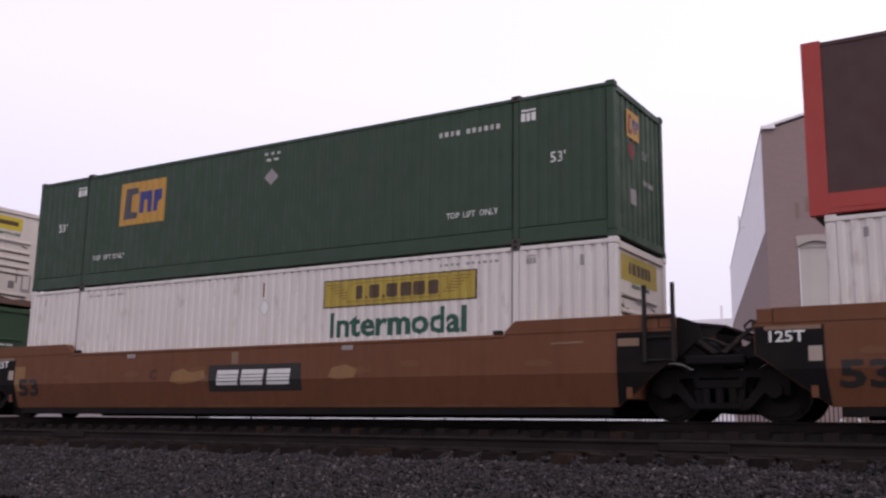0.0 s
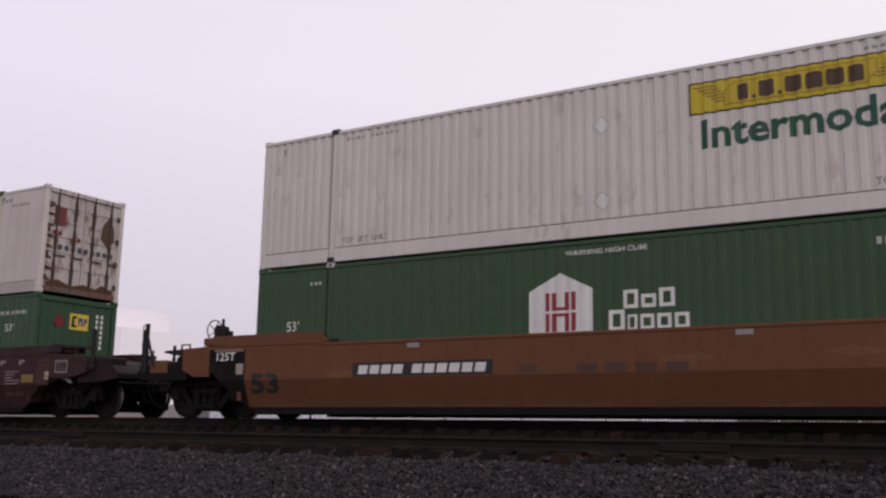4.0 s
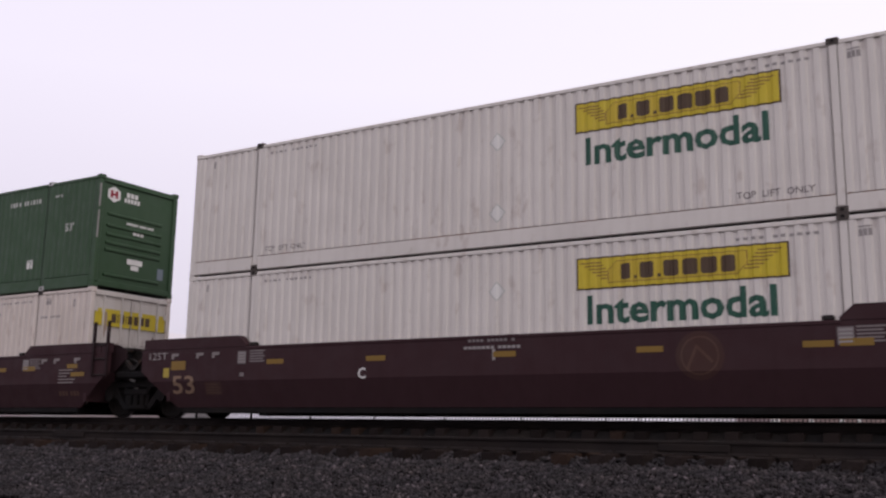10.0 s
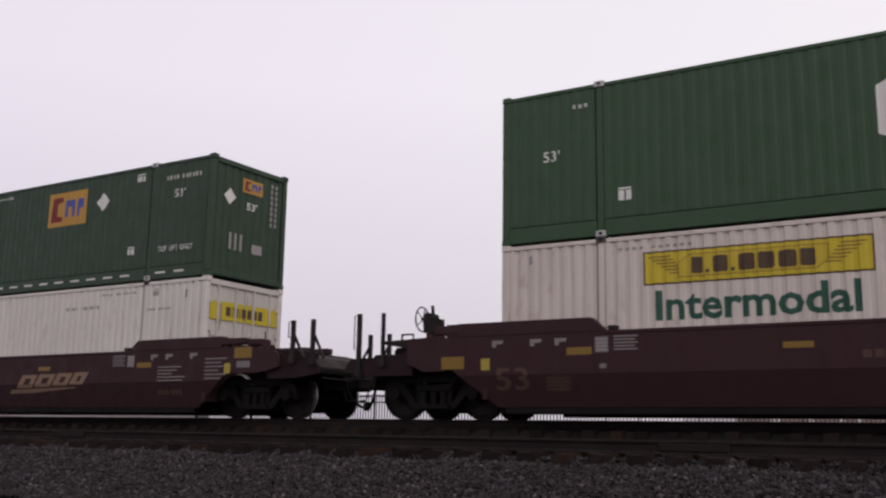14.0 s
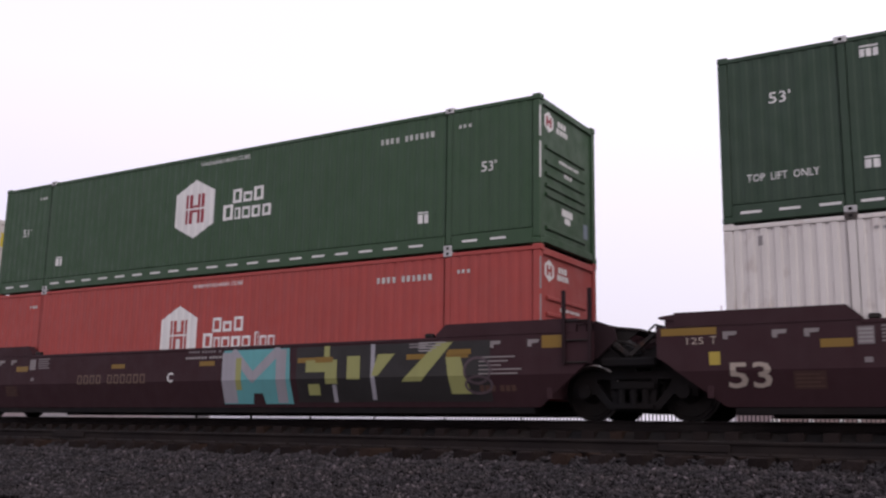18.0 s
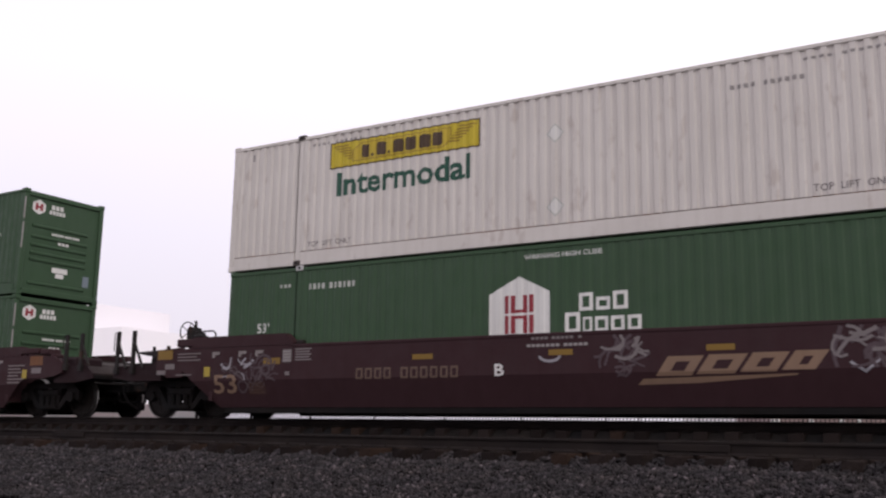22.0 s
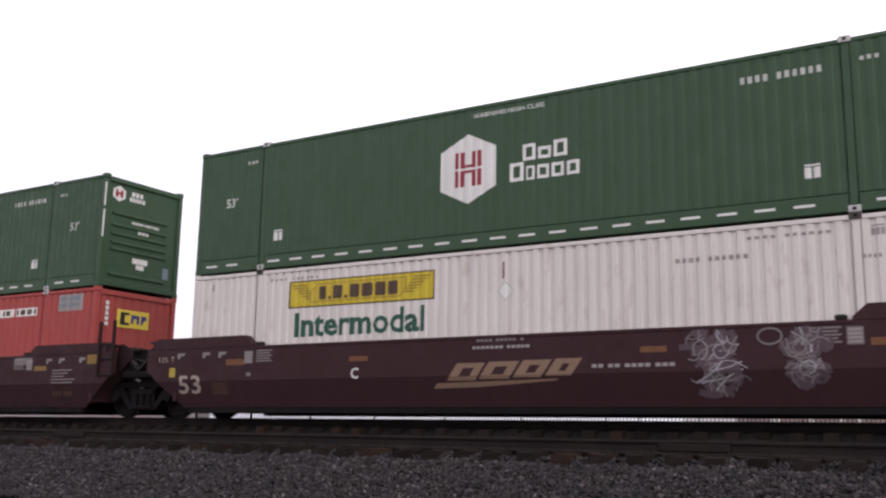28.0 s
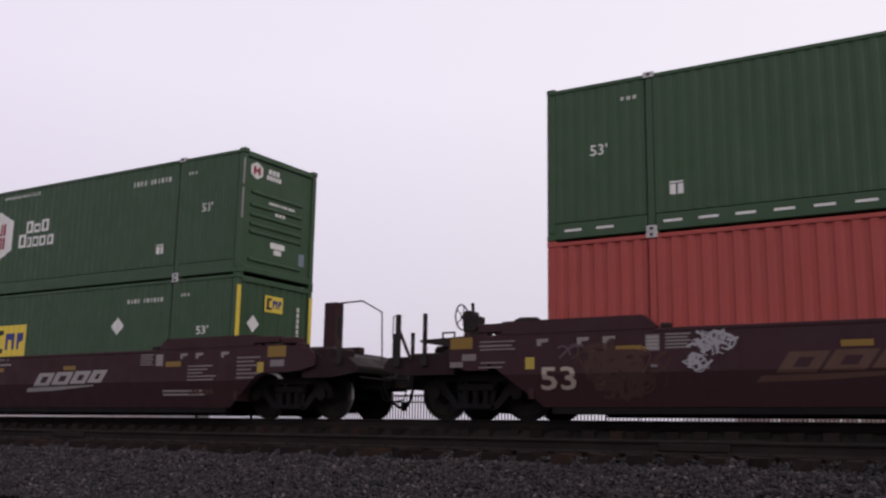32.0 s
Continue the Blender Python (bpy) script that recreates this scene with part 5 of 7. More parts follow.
def coupled_end(car, paint, right, kind):
    """Platform, posts, coupler and hose at the end of a set of wells."""
    m = (lambda x: x) if right else (lambda x: LONG - x)

    def bx(name, material, x0, x1, *rest, bevel=0.0):
        return part(name, boxed(*sorted((m(x0), m(x1))), *rest, bevel=bevel), material, car)

    def plate(name, material, poly, y0, y1, parent=car):
        bm = prism(bmesh.new(), [(m(x), z) for x, z in poly], *sorted((y0, y1)))
        bmesh.ops.recalc_face_normals(bm, faces=bm.faces)
        return part(name, bm, material, parent)
    deck = [(18.22, 1.48), (18.56, 1.38), (18.72, 1.27), (19.38, 1.26), (19.62, 1.08)] if right else [(18.02, 1.44), (18.18, 1.34), (18.34, 1.225), (19.48, 1.215), (19.62, 1.06)]
    foot = [(19.62, 0.95), (19.0, 0.86), (deck[0][0], 0.86)]
    for s in (-1, 1):
        poly = [(17.26, 0.98), (17.26, 1.60), (17.66, 1.56), (18.22, 1.50), (18.46, 1.44), (18.56, 1.36), (18.60, 1.24), (18.60, 1.10), (18.30, 1.02), (17.92, 0.98)] if right else [(17.26, 0.92), (17.26, 1.60), (17.50, 1.57), (18.08, 1.545), (18.08, 1.08), (17.72, 0.92)]
        plate("apron", paint, poly, s * WIDE, s * (WIDE - 0.06))
        bx("end_rail", paint, 16.9, 17.62 if right else 17.46, *sorted((s * (WIDE + 0.01), s * (WIDE - 0.22))), 1.60, 1.74 if right else 1.765, bevel=0.015)
        plate("end_plate", DARK_BROWN if paint is not ORANGE else SOOT, deck + foot, s * 1.44, s * 1.38)
    plate("end_frame", SOOT, [(x, z - 0.05) for x, z in deck] + foot, -1.37, 1.37)
    for (x0, z0), (x1, z1) in zip(deck, deck[1:]):
        plate("deck_plate", TREAD_PLATE, [(x0, z0), (x1, z1), (x1, z1 - 0.045), (x0, z0 - 0.045)], -1.375, 1.375)
    bx("end_platform", TREAD_PLATE, 17.1, 18.16 if right else 17.98, -1.30, 1.44, 1.46, 1.52)
    bx("center_sill", SOOT, 16.3, 19.66, -0.36, 0.36, 0.64, 1.12, bevel=0.03)
    bm = boxed(*sorted((m(19.2), m(19.72))), -0.09, 0.09, 0.76, 0.94)
    box(bm, *sorted((m(19.66), m(19.99))), -0.20, 0.16, 0.66, 1.04, bevel=0.04)
    part("coupler", bm, STEEL, car)
    part("uncoupling_lever", pipe(bmesh.new(), [(m(19.66), -1.40, 0.86), (m(19.72), -1.30, 0.84), (m(19.74), -0.40, 0.84), (m(19.84), -0.20, 1.06)], 0.018, 6), STEEL, car)
    part("air_hose", pipe(bmesh.new(), [(m(19.55), -0.42, 0.88), (m(19.60), -0.42, 0.62), (m(19.70), -0.36, 0.42), (m(19.82), -0.28, 0.32), (m(19.92), -0.22, 0.26), (m(19.965), -0.16, 0.34)], 0.03, 7), SOOT, car)
    part("hose_coupling", boxed(*sorted((m(19.90), m(19.975))), -0.27, -0.15, 0.22, 0.40, bevel=0.02), SOOT, car)
    part("train_pipe", pipe(bmesh.new(), [(m(19.2), -0.60, 0.70), (m(19.62), -0.60, 0.66), (m(19.70), -0.60, 0.42), (m(19.93), -0.55, 0.40)], 0.018, 6), SOOT, car)
    for n, (x, y, z0, z1, stay) in enumerate(POSTS["B1" if kind == "A0" else kind, right]):
        stout = 0.045 if stay or y < -1.4 and n == 0 else 0.032
        post = part("grab_post", boxed(m(x) - stout, m(x) + stout, y - 0.03, y + 0.03, z0 - 0.12, z1), STEEL, car)
        if n == 0:
            part("grab_rod", pipe(bmesh.new(), [(m(x) - 0.02, y - 0.03, z1 - 0.02), (m(x) - 0.10, y - 0.03, z1 - 0.04), (m(x) - 0.10, y - 0.03, z0 + 0.3), (m(x) - 0.02, y - 0.03, z0 + 0.28)], 0.012, 5), STEEL, post)
        if stay:
            part("stay", rod(bmesh.new(), (m(x), y, z1 - 0.25), (m(x) + stay, y, z0 - 0.12), 0.032, 6), STEEL, post)
        part("post_foot", boxed(m(x) - 0.065, m(x) + 0.065, y - 0.045, y + 0.05, z0 - 0.24, z0 - 0.10), STEEL, post)
    if right:
        if kind == "B1" or kind == "A0":
            plate("end_cap", paint, [(17.30, 1.83), (18.24, 1.74), (18.24, 1.68), (17.30, 1.75)], -WIDE - 0.01, -1.0)
            bx("cap_leg", paint, 18.08, 18.15, -1.50, -1.40, 1.55, 1.70)
            bx("end_box", paint, 17.40, 18.0, -1.46, -1.1, 1.58, 1.75, bevel=0.02)
        else:
            bx("end_box", paint, 17.64, 18.06, -1.50, -1.16, 1.56, 1.71, bevel=0.03)
            bx("end_box", paint, 18.04, 18.22, -1.48, -1.2, 1.48, 1.58, bevel=0.02)
        bx("valve_box", DARK_BROWN, 18.26, 18.93, -1.36, -0.55, 1.20, 1.50, bevel=0.06)
        return
    at = {"A2": -2.68, "B3": -2.70, "C3": -2.77, "D3": -2.66}[kind]
    brake_wheel(car, at, 0.18, 2.15)
    if kind != "C3":
        frame = part("step_frame", pipe(bmesh.new(), [(-2.18, -1.34, 1.46), (-1.92, -1.34, 1.46), (-1.92, -1.34, 1.66), (-2.18, -1.34, 1.66), (-2.18, -1.34, 1.46)], 0.024, 6), STEEL, car)
        part("step_plate", boxed(-2.20, -1.90, -1.38, -1.06, 1.43, 1.46), STEEL, frame)
    else:
        part("hand_rail", pipe(bmesh.new(), [(-2.14, -0.02, 1.60), (-2.14, -0.02, 2.05), (-2.06, -0.02, 2.13), (-1.70, -0.02, 2.13), (-1.62, -0.02, 2.05), (-1.62, -0.02, 1.60)], 0.02, 6), STEEL, car)
        part("hose_bundle", heap(-1.14, -0.74, -1.40, -1.0, 1.78, 1.93, 3), SOOT, car)
    if kind == "D3":
        part("hose_bundle", heap(-0.74, -0.14, -1.40, -1.0, 1.77, 1.90, 4), SOOT, car)
    part("bracket", prism(bmesh.new(), [(-1.88, 1.56), (-2.64, 1.535), (-2.64, 1.49), (-1.88, 1.36)][::-1], -1.42, -1.34), STEEL, car)
    part("air_reservoir", rod(bmesh.new(), (-2.0, -1.30, 1.16), (-2.8, -1.30, 1.16), 0.13, 12), SOOT, car)
    part("valve_box", boxed(-2.42, -2.04, -1.30, -0.9, 1.16, 1.42, bevel=0.06), SOOT, car)
    if kind == "A2":
        part("end_step", boxed(-3.05, -2.50, -1.46, -0.7, 1.02, 1.32, bevel=0.02), ORANGE, car)


def jointed_end(car, paint, right, kind):
    """End frame that rests on the truck shared with the next well, with its ladder."""
    m = (lambda x: x) if right else (lambda x: LONG - x)

    def plate(name, material, poly, y0, y1):
        bm = prism(bmesh.new(), [(m(x), z) for x, z in poly], *sorted((y0, y1)))
        bmesh.ops.recalc_face_normals(bm, faces=bm.faces)
        return part(name, bm, material, car)
    plate("end_frame", SOOT, [(16.3, 0.66), (16.3, 1.68), (17.10, 1.62), (17.62, 1.22), (17.74, 0.74)], -0.62, 0.62)
    for s in (-1, 1):
        if right:
            plate("side_brace", DARK_BROWN if paint is not ORANGE else SOOT, [(17.10, 1.74), (17.26, 1.745), (17.56, 1.63), (17.60, 1.40), (17.26, 1.10), (17.10, 1.10)], s * 1.32, s * 1.26)
        plate("strut", STEEL, [(17.32, 1.52), (17.40, 1.52), (17.86, 1.15), (17.78, 1.12)], s * 1.30, s * 1.22)
        plate("gusset", SOOT, [(17.0, 1.40), (17.26, 1.40), (17.66, 1.10), (17.55, 1.02), (17.0, 1.10)], s * 1.22, s * 1.12)
    if not right:
        part("retainer", boxed(m(17.36), m(17.24), -1.30, -1.12, 1.46, 1.62, bevel=0.02), STEEL, car)
        part("hose", pipe(bmesh.new(), [(-1.08, -1.2, 1.60), (-1.22, -1.26, 1.64), (-1.32, -1.26, 1.56), (-1.28, -1.24, 1.44), (-1.16, -1.2, 1.40)], 0.022, 6), SOOT, car)
        part("walkway", boxed(-1.42, -1.08, -1.0, 1.1, 1.36, 1.41), TREAD_PLATE, car)
        return
    part("walkway", prism(bmesh.new(), [(17.30, 1.70), (17.30, 1.66), (17.92, 1.58), (17.92, 1.62)], -0.95, 0.95), TREAD_PLATE, car)
    part("walkway_bracket", prism(bmesh.new(), [(17.34, 1.66), (17.34, 1.34), (17.50, 1.34), (17.86, 1.58)], -0.90, -0.84), STEEL, car)
    part("hose", pipe(bmesh.new(), [(17.2, -0.95, 1.5), (17.5, -1.0, 1.25), (17.9, -1.0, 1.16), (18.3, -1.0, 1.22), (18.45, -0.95, 1.4)], 0.024, 6), SOOT, car)
    part("hose", pipe(bmesh.new(), [(17.5, -1.10, 1.40), (17.75, -1.16, 1.36), (17.98, -1.15, 1.26), (18.16, -1.1, 1.14), (18.40, -1.1, 1.30)], 0.03, 6), STEEL, car)
    ladder = part("ladder", box(boxed(16.70, 16.76, -WIDE - 0.06, -WIDE + 0.0, 0.99, 2.28), 17.19, 17.25, -WIDE - 0.06, -WIDE + 0.0, 0.99, 2.30), DARK_BROWN if paint is not ORANGE else STEEL, car)
    for z in (1.02, 1.40, 1.74):
        part("rung", rod(bmesh.new(), (16.73, -WIDE - 0.03, z), (17.22, -WIDE - 0.03, z), 0.016, 6), STEEL, ladder)
    part("bearing_housing", rod(bmesh.new(), (17.82, 0, 0.98), (17.82, 0, 1.34), 0.34, 14, 0.22), SOOT, car)
    part("side_bearer", boxed(17.3, 18.3, -1.32, -1.02, 0.94, 1.10, bevel=0.03), SOOT, car)
    part("valve_box", boxed(17.12, 17.44, -1.15, -0.75, 1.56, 1.69, bevel=0.03), STEEL, car)


def well_car(paint, left, right, label, kind):
    car = thing("well_car", label, "railway wagon", "wells of the train")
    for s in (-1, 1):
        part("side_sill", shared(SHARED, ("sill", paint.name, s), lambda: mesh_of(sill_side(s), "side_sill", paint, SOOT if paint is ORANGE else paint)), paint, car)
        part("top_chord", box_mesh("top_chord", paint, (2.06, 14.09, *sorted((s * (WIDE + 0.012), s * 1.36)), 1.49, 1.556), 0.012), paint, car)
        part("bottom_chord", box_mesh("bottom_chord", SOOT, (0.10, 16.05, *sorted((s * 1.35, s * 1.15)), 0.112 if paint is ORANGE else 0.135, 0.262), 0.015), SOOT, car)
        for side in (0, 1):
            poly = [(-0.80, 1.552), (2.08, 1.552), (2.08, 1.60), (1.86, 1.79), (-0.80, 1.79)]
            poly = flip(poly) if side else poly

            def guide():
                bm = prism(bmesh.new(), poly, *sorted((s * (WIDE + 0.01), s * 1.34)))
                bmesh.ops.recalc_face_normals(bm, faces=bm.faces)
                return mesh_of(bm, "end_guide", paint)
            part("end_guide", shared(SHARED, ("guide", paint.name, s, side), guide), paint, car)
            x0, x1 = (-1.11, -0.81) if not side else (LONG + 0.81, LONG + 1.11)
            if kind[0] in "AB":
                part("guide_cap", box_mesh("guide_cap", paint, (x0 + (0.05 if not side else 0), x1 - (0.05 if side else 0), *sorted((s * WIDE, s * 1.36)), 1.552, 1.785), 0.01), paint, car)
            else:
                lip = [(-1.07, 1.70), (-0.81, 1.665), (-0.81, 1.765), (-1.07, 1.735)]
                bm = prism(bmesh.new(), flip(lip) if side else lip, *sorted((s * WIDE, s * 1.34)))
                bmesh.ops.recalc_face_normals(bm, faces=bm.faces)
                part("guide_lip", bm, paint, car)
                part("guide_foot", box_mesh("guide_foot", paint, (x0 + (0.14 if not side else 0), x1 - (0.14 if side else 0), *sorted((s * (WIDE - 0.03), s * 1.36)), 1.552, 1.68)), paint, car)
            x = 2.25 if not side else LONG - 2.25
            part("lashing_lug", box_mesh("lashing_lug", STEEL, (x - 0.09, x + 0.09, *sorted((s * WIDE, s * 1.40)), 1.557, 1.64), 0.02), STEEL, car)
    for k in range(7):
        x = 0.8 + k * (LONG - 1.6) / 6
        part("cross_beam", box_mesh("cross_beam", SOOT, (-0.16, 0.16, -1.28, 1.28, 0.172, 0.33)), SOOT, car).location.x = x
    part("floor_plate", box_mesh("floor_plate", SOOT, (0.3, 15.85, -1.30, 1.30, 0.19, 0.25)), SOOT, car)
    for x in (-0.30, LONG + 0.20):
        part("bulkhead", box_mesh("bulkhead", paint, (x, x + 0.10, -1.46, 1.46, 0.40, 1.66)), paint, car)
    (coupled_end if right == "end" else jointed_end)(car, paint, True, kind)
    (coupled_end if left == "end" else jointed_end)(car, paint, False, kind)
    truck(car, END if right == "end" else JOINT)
    if left == "end":
        truck(car, LONG - END_REAR)
    return car


def scribble(u0, u1, z0, z1, seed, n=40, w=0.035):
    """Loose curling sprayed strokes that thin out towards an uneven outline."""
    r = random.Random(seed)
    cu, cz, hu, hz = (u0 + u1) / 2, (z0 + z1) / 2, (u1 - u0) / 2, (z1 - z0) / 2
    step = 0.42 * min(hu, hz, 0.22)
    out = []
    for _ in range(n):
        t, d = r.uniform(0, 6.28), math.sqrt(r.random()) * 0.85
        u, z = cu + hu * d * math.cos(t), cz + hz * d * math.sin(t)
        pts, a, bend = [(u, z)], r.uniform(0, 6.28), r.uniform(-0.9, 0.9)
        for _ in range(r.randint(4, 8)):
            a += bend + r.uniform(-0.3, 0.3)
            nu, nz = u + step * math.cos(a), z + step * math.sin(a)
            if ((nu - cu) / hu) ** 2 + ((nz - cz) / hz) ** 2 > 1.25 or not z0 - 0.05 < nz < z1:
                break
            u, z = nu, nz
            pts.append((u, z))
        if len(pts) > 2:
            out += stroke(pts, w * r.uniform(0.5, 1.4))
    return out


def loops(u0, u1, z0, z1, n, seed, w=0.04):
    """A row of n uneven sprayed outlines that overlap, each left open somewhere."""
    r = random.Random(seed)
    out, step = [], (u1 - u0) / n
    for k in range(n):
        cu, cz = u0 + (k + 0.5) * step + r.uniform(-0.1, 0.1) * step, (z0 + z1) / 2
        hu, hz = r.uniform(0.5, 0.72) * step, 0.5 * (z1 - z0)
        a0, turn, p1, p2, lean_u = r.uniform(0, 6.3), r.uniform(4.2, 6.0), r.uniform(0, 6.3), r.uniform(0, 6.3), r.uniform(-0.1, 0.5)
        pts = []
        for i in range(22):
            a = a0 + turn * i / 21
            d = 0.80 + 0.14 * math.sin(2 * a + p1) + 0.10 * math.sin(3 * a + p2)
            pts.append((cu + hu * d * math.cos(a) + lean_u * hz * d * math.sin(a), cz + hz * d * math.sin(a)))
        out += stroke(pts, w * r.uniform(0.6, 1.1))
        out += stroke([(cu + r.uniform(-0.5, 0.5) * hu, cz - 0.7 * hz), (cu + r.uniform(-0.4, 0.4) * hu, cz), (cu + r.uniform(-0.6, 0.6) * hu, cz + 0.8 * hz)], w * 0.6)
    return out


def railway_name(car, u, z, paint):
    """The railway's name as four slanted blocks over a tapering stroke."""
    polys = []
    for k, (a, b) in enumerate(((0.32, 0.92), (1.00, 1.62), (1.70, 2.26), (2.34, 2.84))):
        lo, hi = z + 0.14 + 0.02 * k, z + 0.46 + 0.012 * k
        lean_at = lambda q: 0.22 * (q - lo) / (hi - lo)
        for p, q, c, d in ((a, a + 0.20, lo, hi), (b - 0.17, b, lo, hi), (a + 0.20, b - 0.17, lo, lo + 0.08), (a + 0.20, b - 0.17, hi - 0.09, hi)):
            s = lean_at(c)
            polys.append(rect(u + p + s, u + q + s, c, d, lean_at(d) - s))
    cmark(car, "name_frame", polys, paint)
    cmark(car, "name_stroke", [[(u, z), (u + 0.10, z + 0.10), (u + 2.6, z + 0.15), (u + 2.55, z + 0.12), (u + 1.0, z + 0.02)]], paint)


# where each well's stencils begin along its side
SHIFT = {"B1": 0.20, "B2": 0.06, "B3": 0.14, "C1": 0.20, "C2": 0.20, "C3": 0.02, "D1": 0.10, "D2": 0.07, "D3": 0.11, "E1": 0.10}


def common_marks(car, unit, big=P_TAN, amber=(5.29, 8.16, 10.96, 13.65), coupled=False, older=False, plate=AMBER):
    """Stencils and plates that every brown-red well carries."""
    sh = SHIFT[unit]
    first = sh - 0.21
    cmark(car, "size_number", None, big, 1.6, bm=letters("53", sh - 0.15, sh + 0.53, 0.55, 0.955, 0.016))
    cmark(car, "tag", [rect(sh - 0.44, sh - 0.26, 0.92, 1.13)], P_DULL)
    if coupled:
        cmark(car, "amber_plate", [rect(-1.15, -0.66, 0.95, 1.18)] if older else [rect(-1.89, -1.42, 1.32, 1.53)], plate)
        if not older:
            cmark(car, "notice_plate", [rect(-1.64, -1.34, 1.10, 1.22)], P_DIM)
            cmark(car, "notice_plate", [rect(-1.90, -1.62, 0.98, 1.08)], P_DIM)
            cmark(car, "data_line", [rect(-1.26, -0.54 - 0.12 * (k % 2), 1.28 + 0.07 * k, 1.305 + 0.07 * k) for k in range(3)], P_DIM)
            cmark(car, "data_line", [rect(-1.29, -0.80, 0.955, 0.98)], P_DIM)
    elif older:
        cmark(car, "truck_rating", None, P_GREY, bm=letters("125T", -0.86, -0.29, 1.32, 1.48, 0.0))
    else:
        cmark(car, "truck_rating", None, P_BONE, bm=letters("125", sh - 0.80, sh - 0.52, 1.26, 1.37, 0.0))
        cmark(car, "truck_rating", None, P_BONE, bm=letters("T", sh - 0.41, sh - 0.31, 1.26, 1.38, 0.0))
    cmark(car, "amber_plate", [rect(sh - 0.20, sh + 0.24, 1.08, 1.28)] if older and not coupled else [rect(sh + 1.27, sh + 1.74, 1.15, 1.28)], plate)
    for u in amber:
        cmark(car, "amber_plate", [rect(u - 0.23, u + 0.23, 1.155, 1.255)], plate)
    u = 14.06 if older else 14.31
    cmark(car, "amber_plate", [rect(u, u + 0.48, 1.16, 1.275)], plate)
    for u in (first, first + 0.77, first + 1.25, 14.76, 15.24, 16.01):
        cmark(car, "lift_mark", [[(u, 1.45), (u + 0.23, 1.45), (u + 0.21, 1.39), (u + 0.08, 1.38), (u + 0.08, 1.32), (u, 1.33)]], P_STENCIL)
    for u in (sh + 1.80, 14.03 if older else 13.98):
        cmark(car, "notice_plate", [rect(u, u + 0.24, 1.18, 1.45)], P_DIM)
        cmark(car, "notice_line", [rect(u + 0.02, u + 0.22, 1.21 + 0.06 * k, 1.24 + 0.06 * k) for k in range(4)], P_GREY, 1)
    for u in (sh + 2.14, 14.30 if older else 13.48):
        cmark(car, "notice_line", [rect(u, u + 0.43 - 0.05 * (k % 2), 1.21 + 0.055 * k, 1.24 + 0.055 * k) for k in range(5)], P_DIM)
    cmark(car, "stencil", [rect(sh + 1.88, sh + 2.0, 0.91, 0.99)], P_DIM)
    cmark(car, "faded_patch", [rect(sh + 0.85, sh + 1.33, 0.53, 0.80)], P_STAIN)
    cmark(car, "notice_line", [rect(sh + 0.88, sh + 1.30 - 0.06 * (k % 2), 0.56 + 0.06 * k, 0.58 + 0.06 * k) for k in range(4)], P_FAINT, 1)
    u = 15.47 if older else 15.01
    cmark(car, "data_line", [rect(u, u + w * (0.7 if older else 1), 1.145 - 0.075 * k, 1.17 - 0.075 * k) for k, w in enumerate((0.75, 0.60, 0.46, 0.87, 0.80))], P_STENCIL)
    cmark(car, "data_line", blocks(u, u + 0.74, 0.54, 0.65, (1, 1, 1, -0.4, 1, 1, 1), 0.3), P_FAINT)
    cmark(car, "notice_line", blocks(7.59, 8.56, 1.44, 1.49, (1, 1, 1, 1, -0.6, 1, 1, 1, 1, 1, -0.8, 1), 0.35), P_DIM)
    cmark(car, "notice_line", blocks(7.50, 8.67, 1.31, 1.36, (1, 1, 1, 1, 1, 1, 1, -0.5, 1, 1, 1, 1, 1), 0.3), P_GREY)


def unit_letter(car, ch, u):
    cmark(car, "unit_letter", None, P_WHITE, bm=letters(ch, u, u + 0.19, 0.81, 1.03, 0.02))


def car_bars(car, u0, paint=P_FAINT, z=0.82):
    cmark(car, "number_line", hollow(u0, u0 + 2.35, z, z + 0.22, (1, 1, 1, 1, -0.7, 1, 1, 1, 1, 1, 1), 0.35), paint)


def small_line(car, u0, z=0.92):
    cmark(car, "data_line", blocks(u0, u0 + 1.46, z, z + 0.06, (1, 1, -0.4, 1, 1, -0.4, 1, 1, 1, 1, -0.4, 1, 1, 1), 0.3), P_GREY)


def seal(car, u, z, r, paint, w=0.05):
    if r > 0.3:
        cmark(car, "round_seal", [disc(u, z, r, r, 24)], P_STAIN)
        cmark(car, "seal_mark", ring(u, z, r * 0.8, r * 0.8, 0.03) + stroke([(u - 0.2, z - 0.2), (u - 0.05, z + 0.15), (u + 0.2, z - 0.1)], 0.05), P_FAINT, 1)
    else:
        cmark(car, "round_seal", ring(u, z, r, r, 0.03) + [rect(u - r * 0.7, u - 0.04, z - 0.02, z + 0.02), rect(u + 0.04, u + r * 0.7, z - 0.02, z + 0.02)], paint)


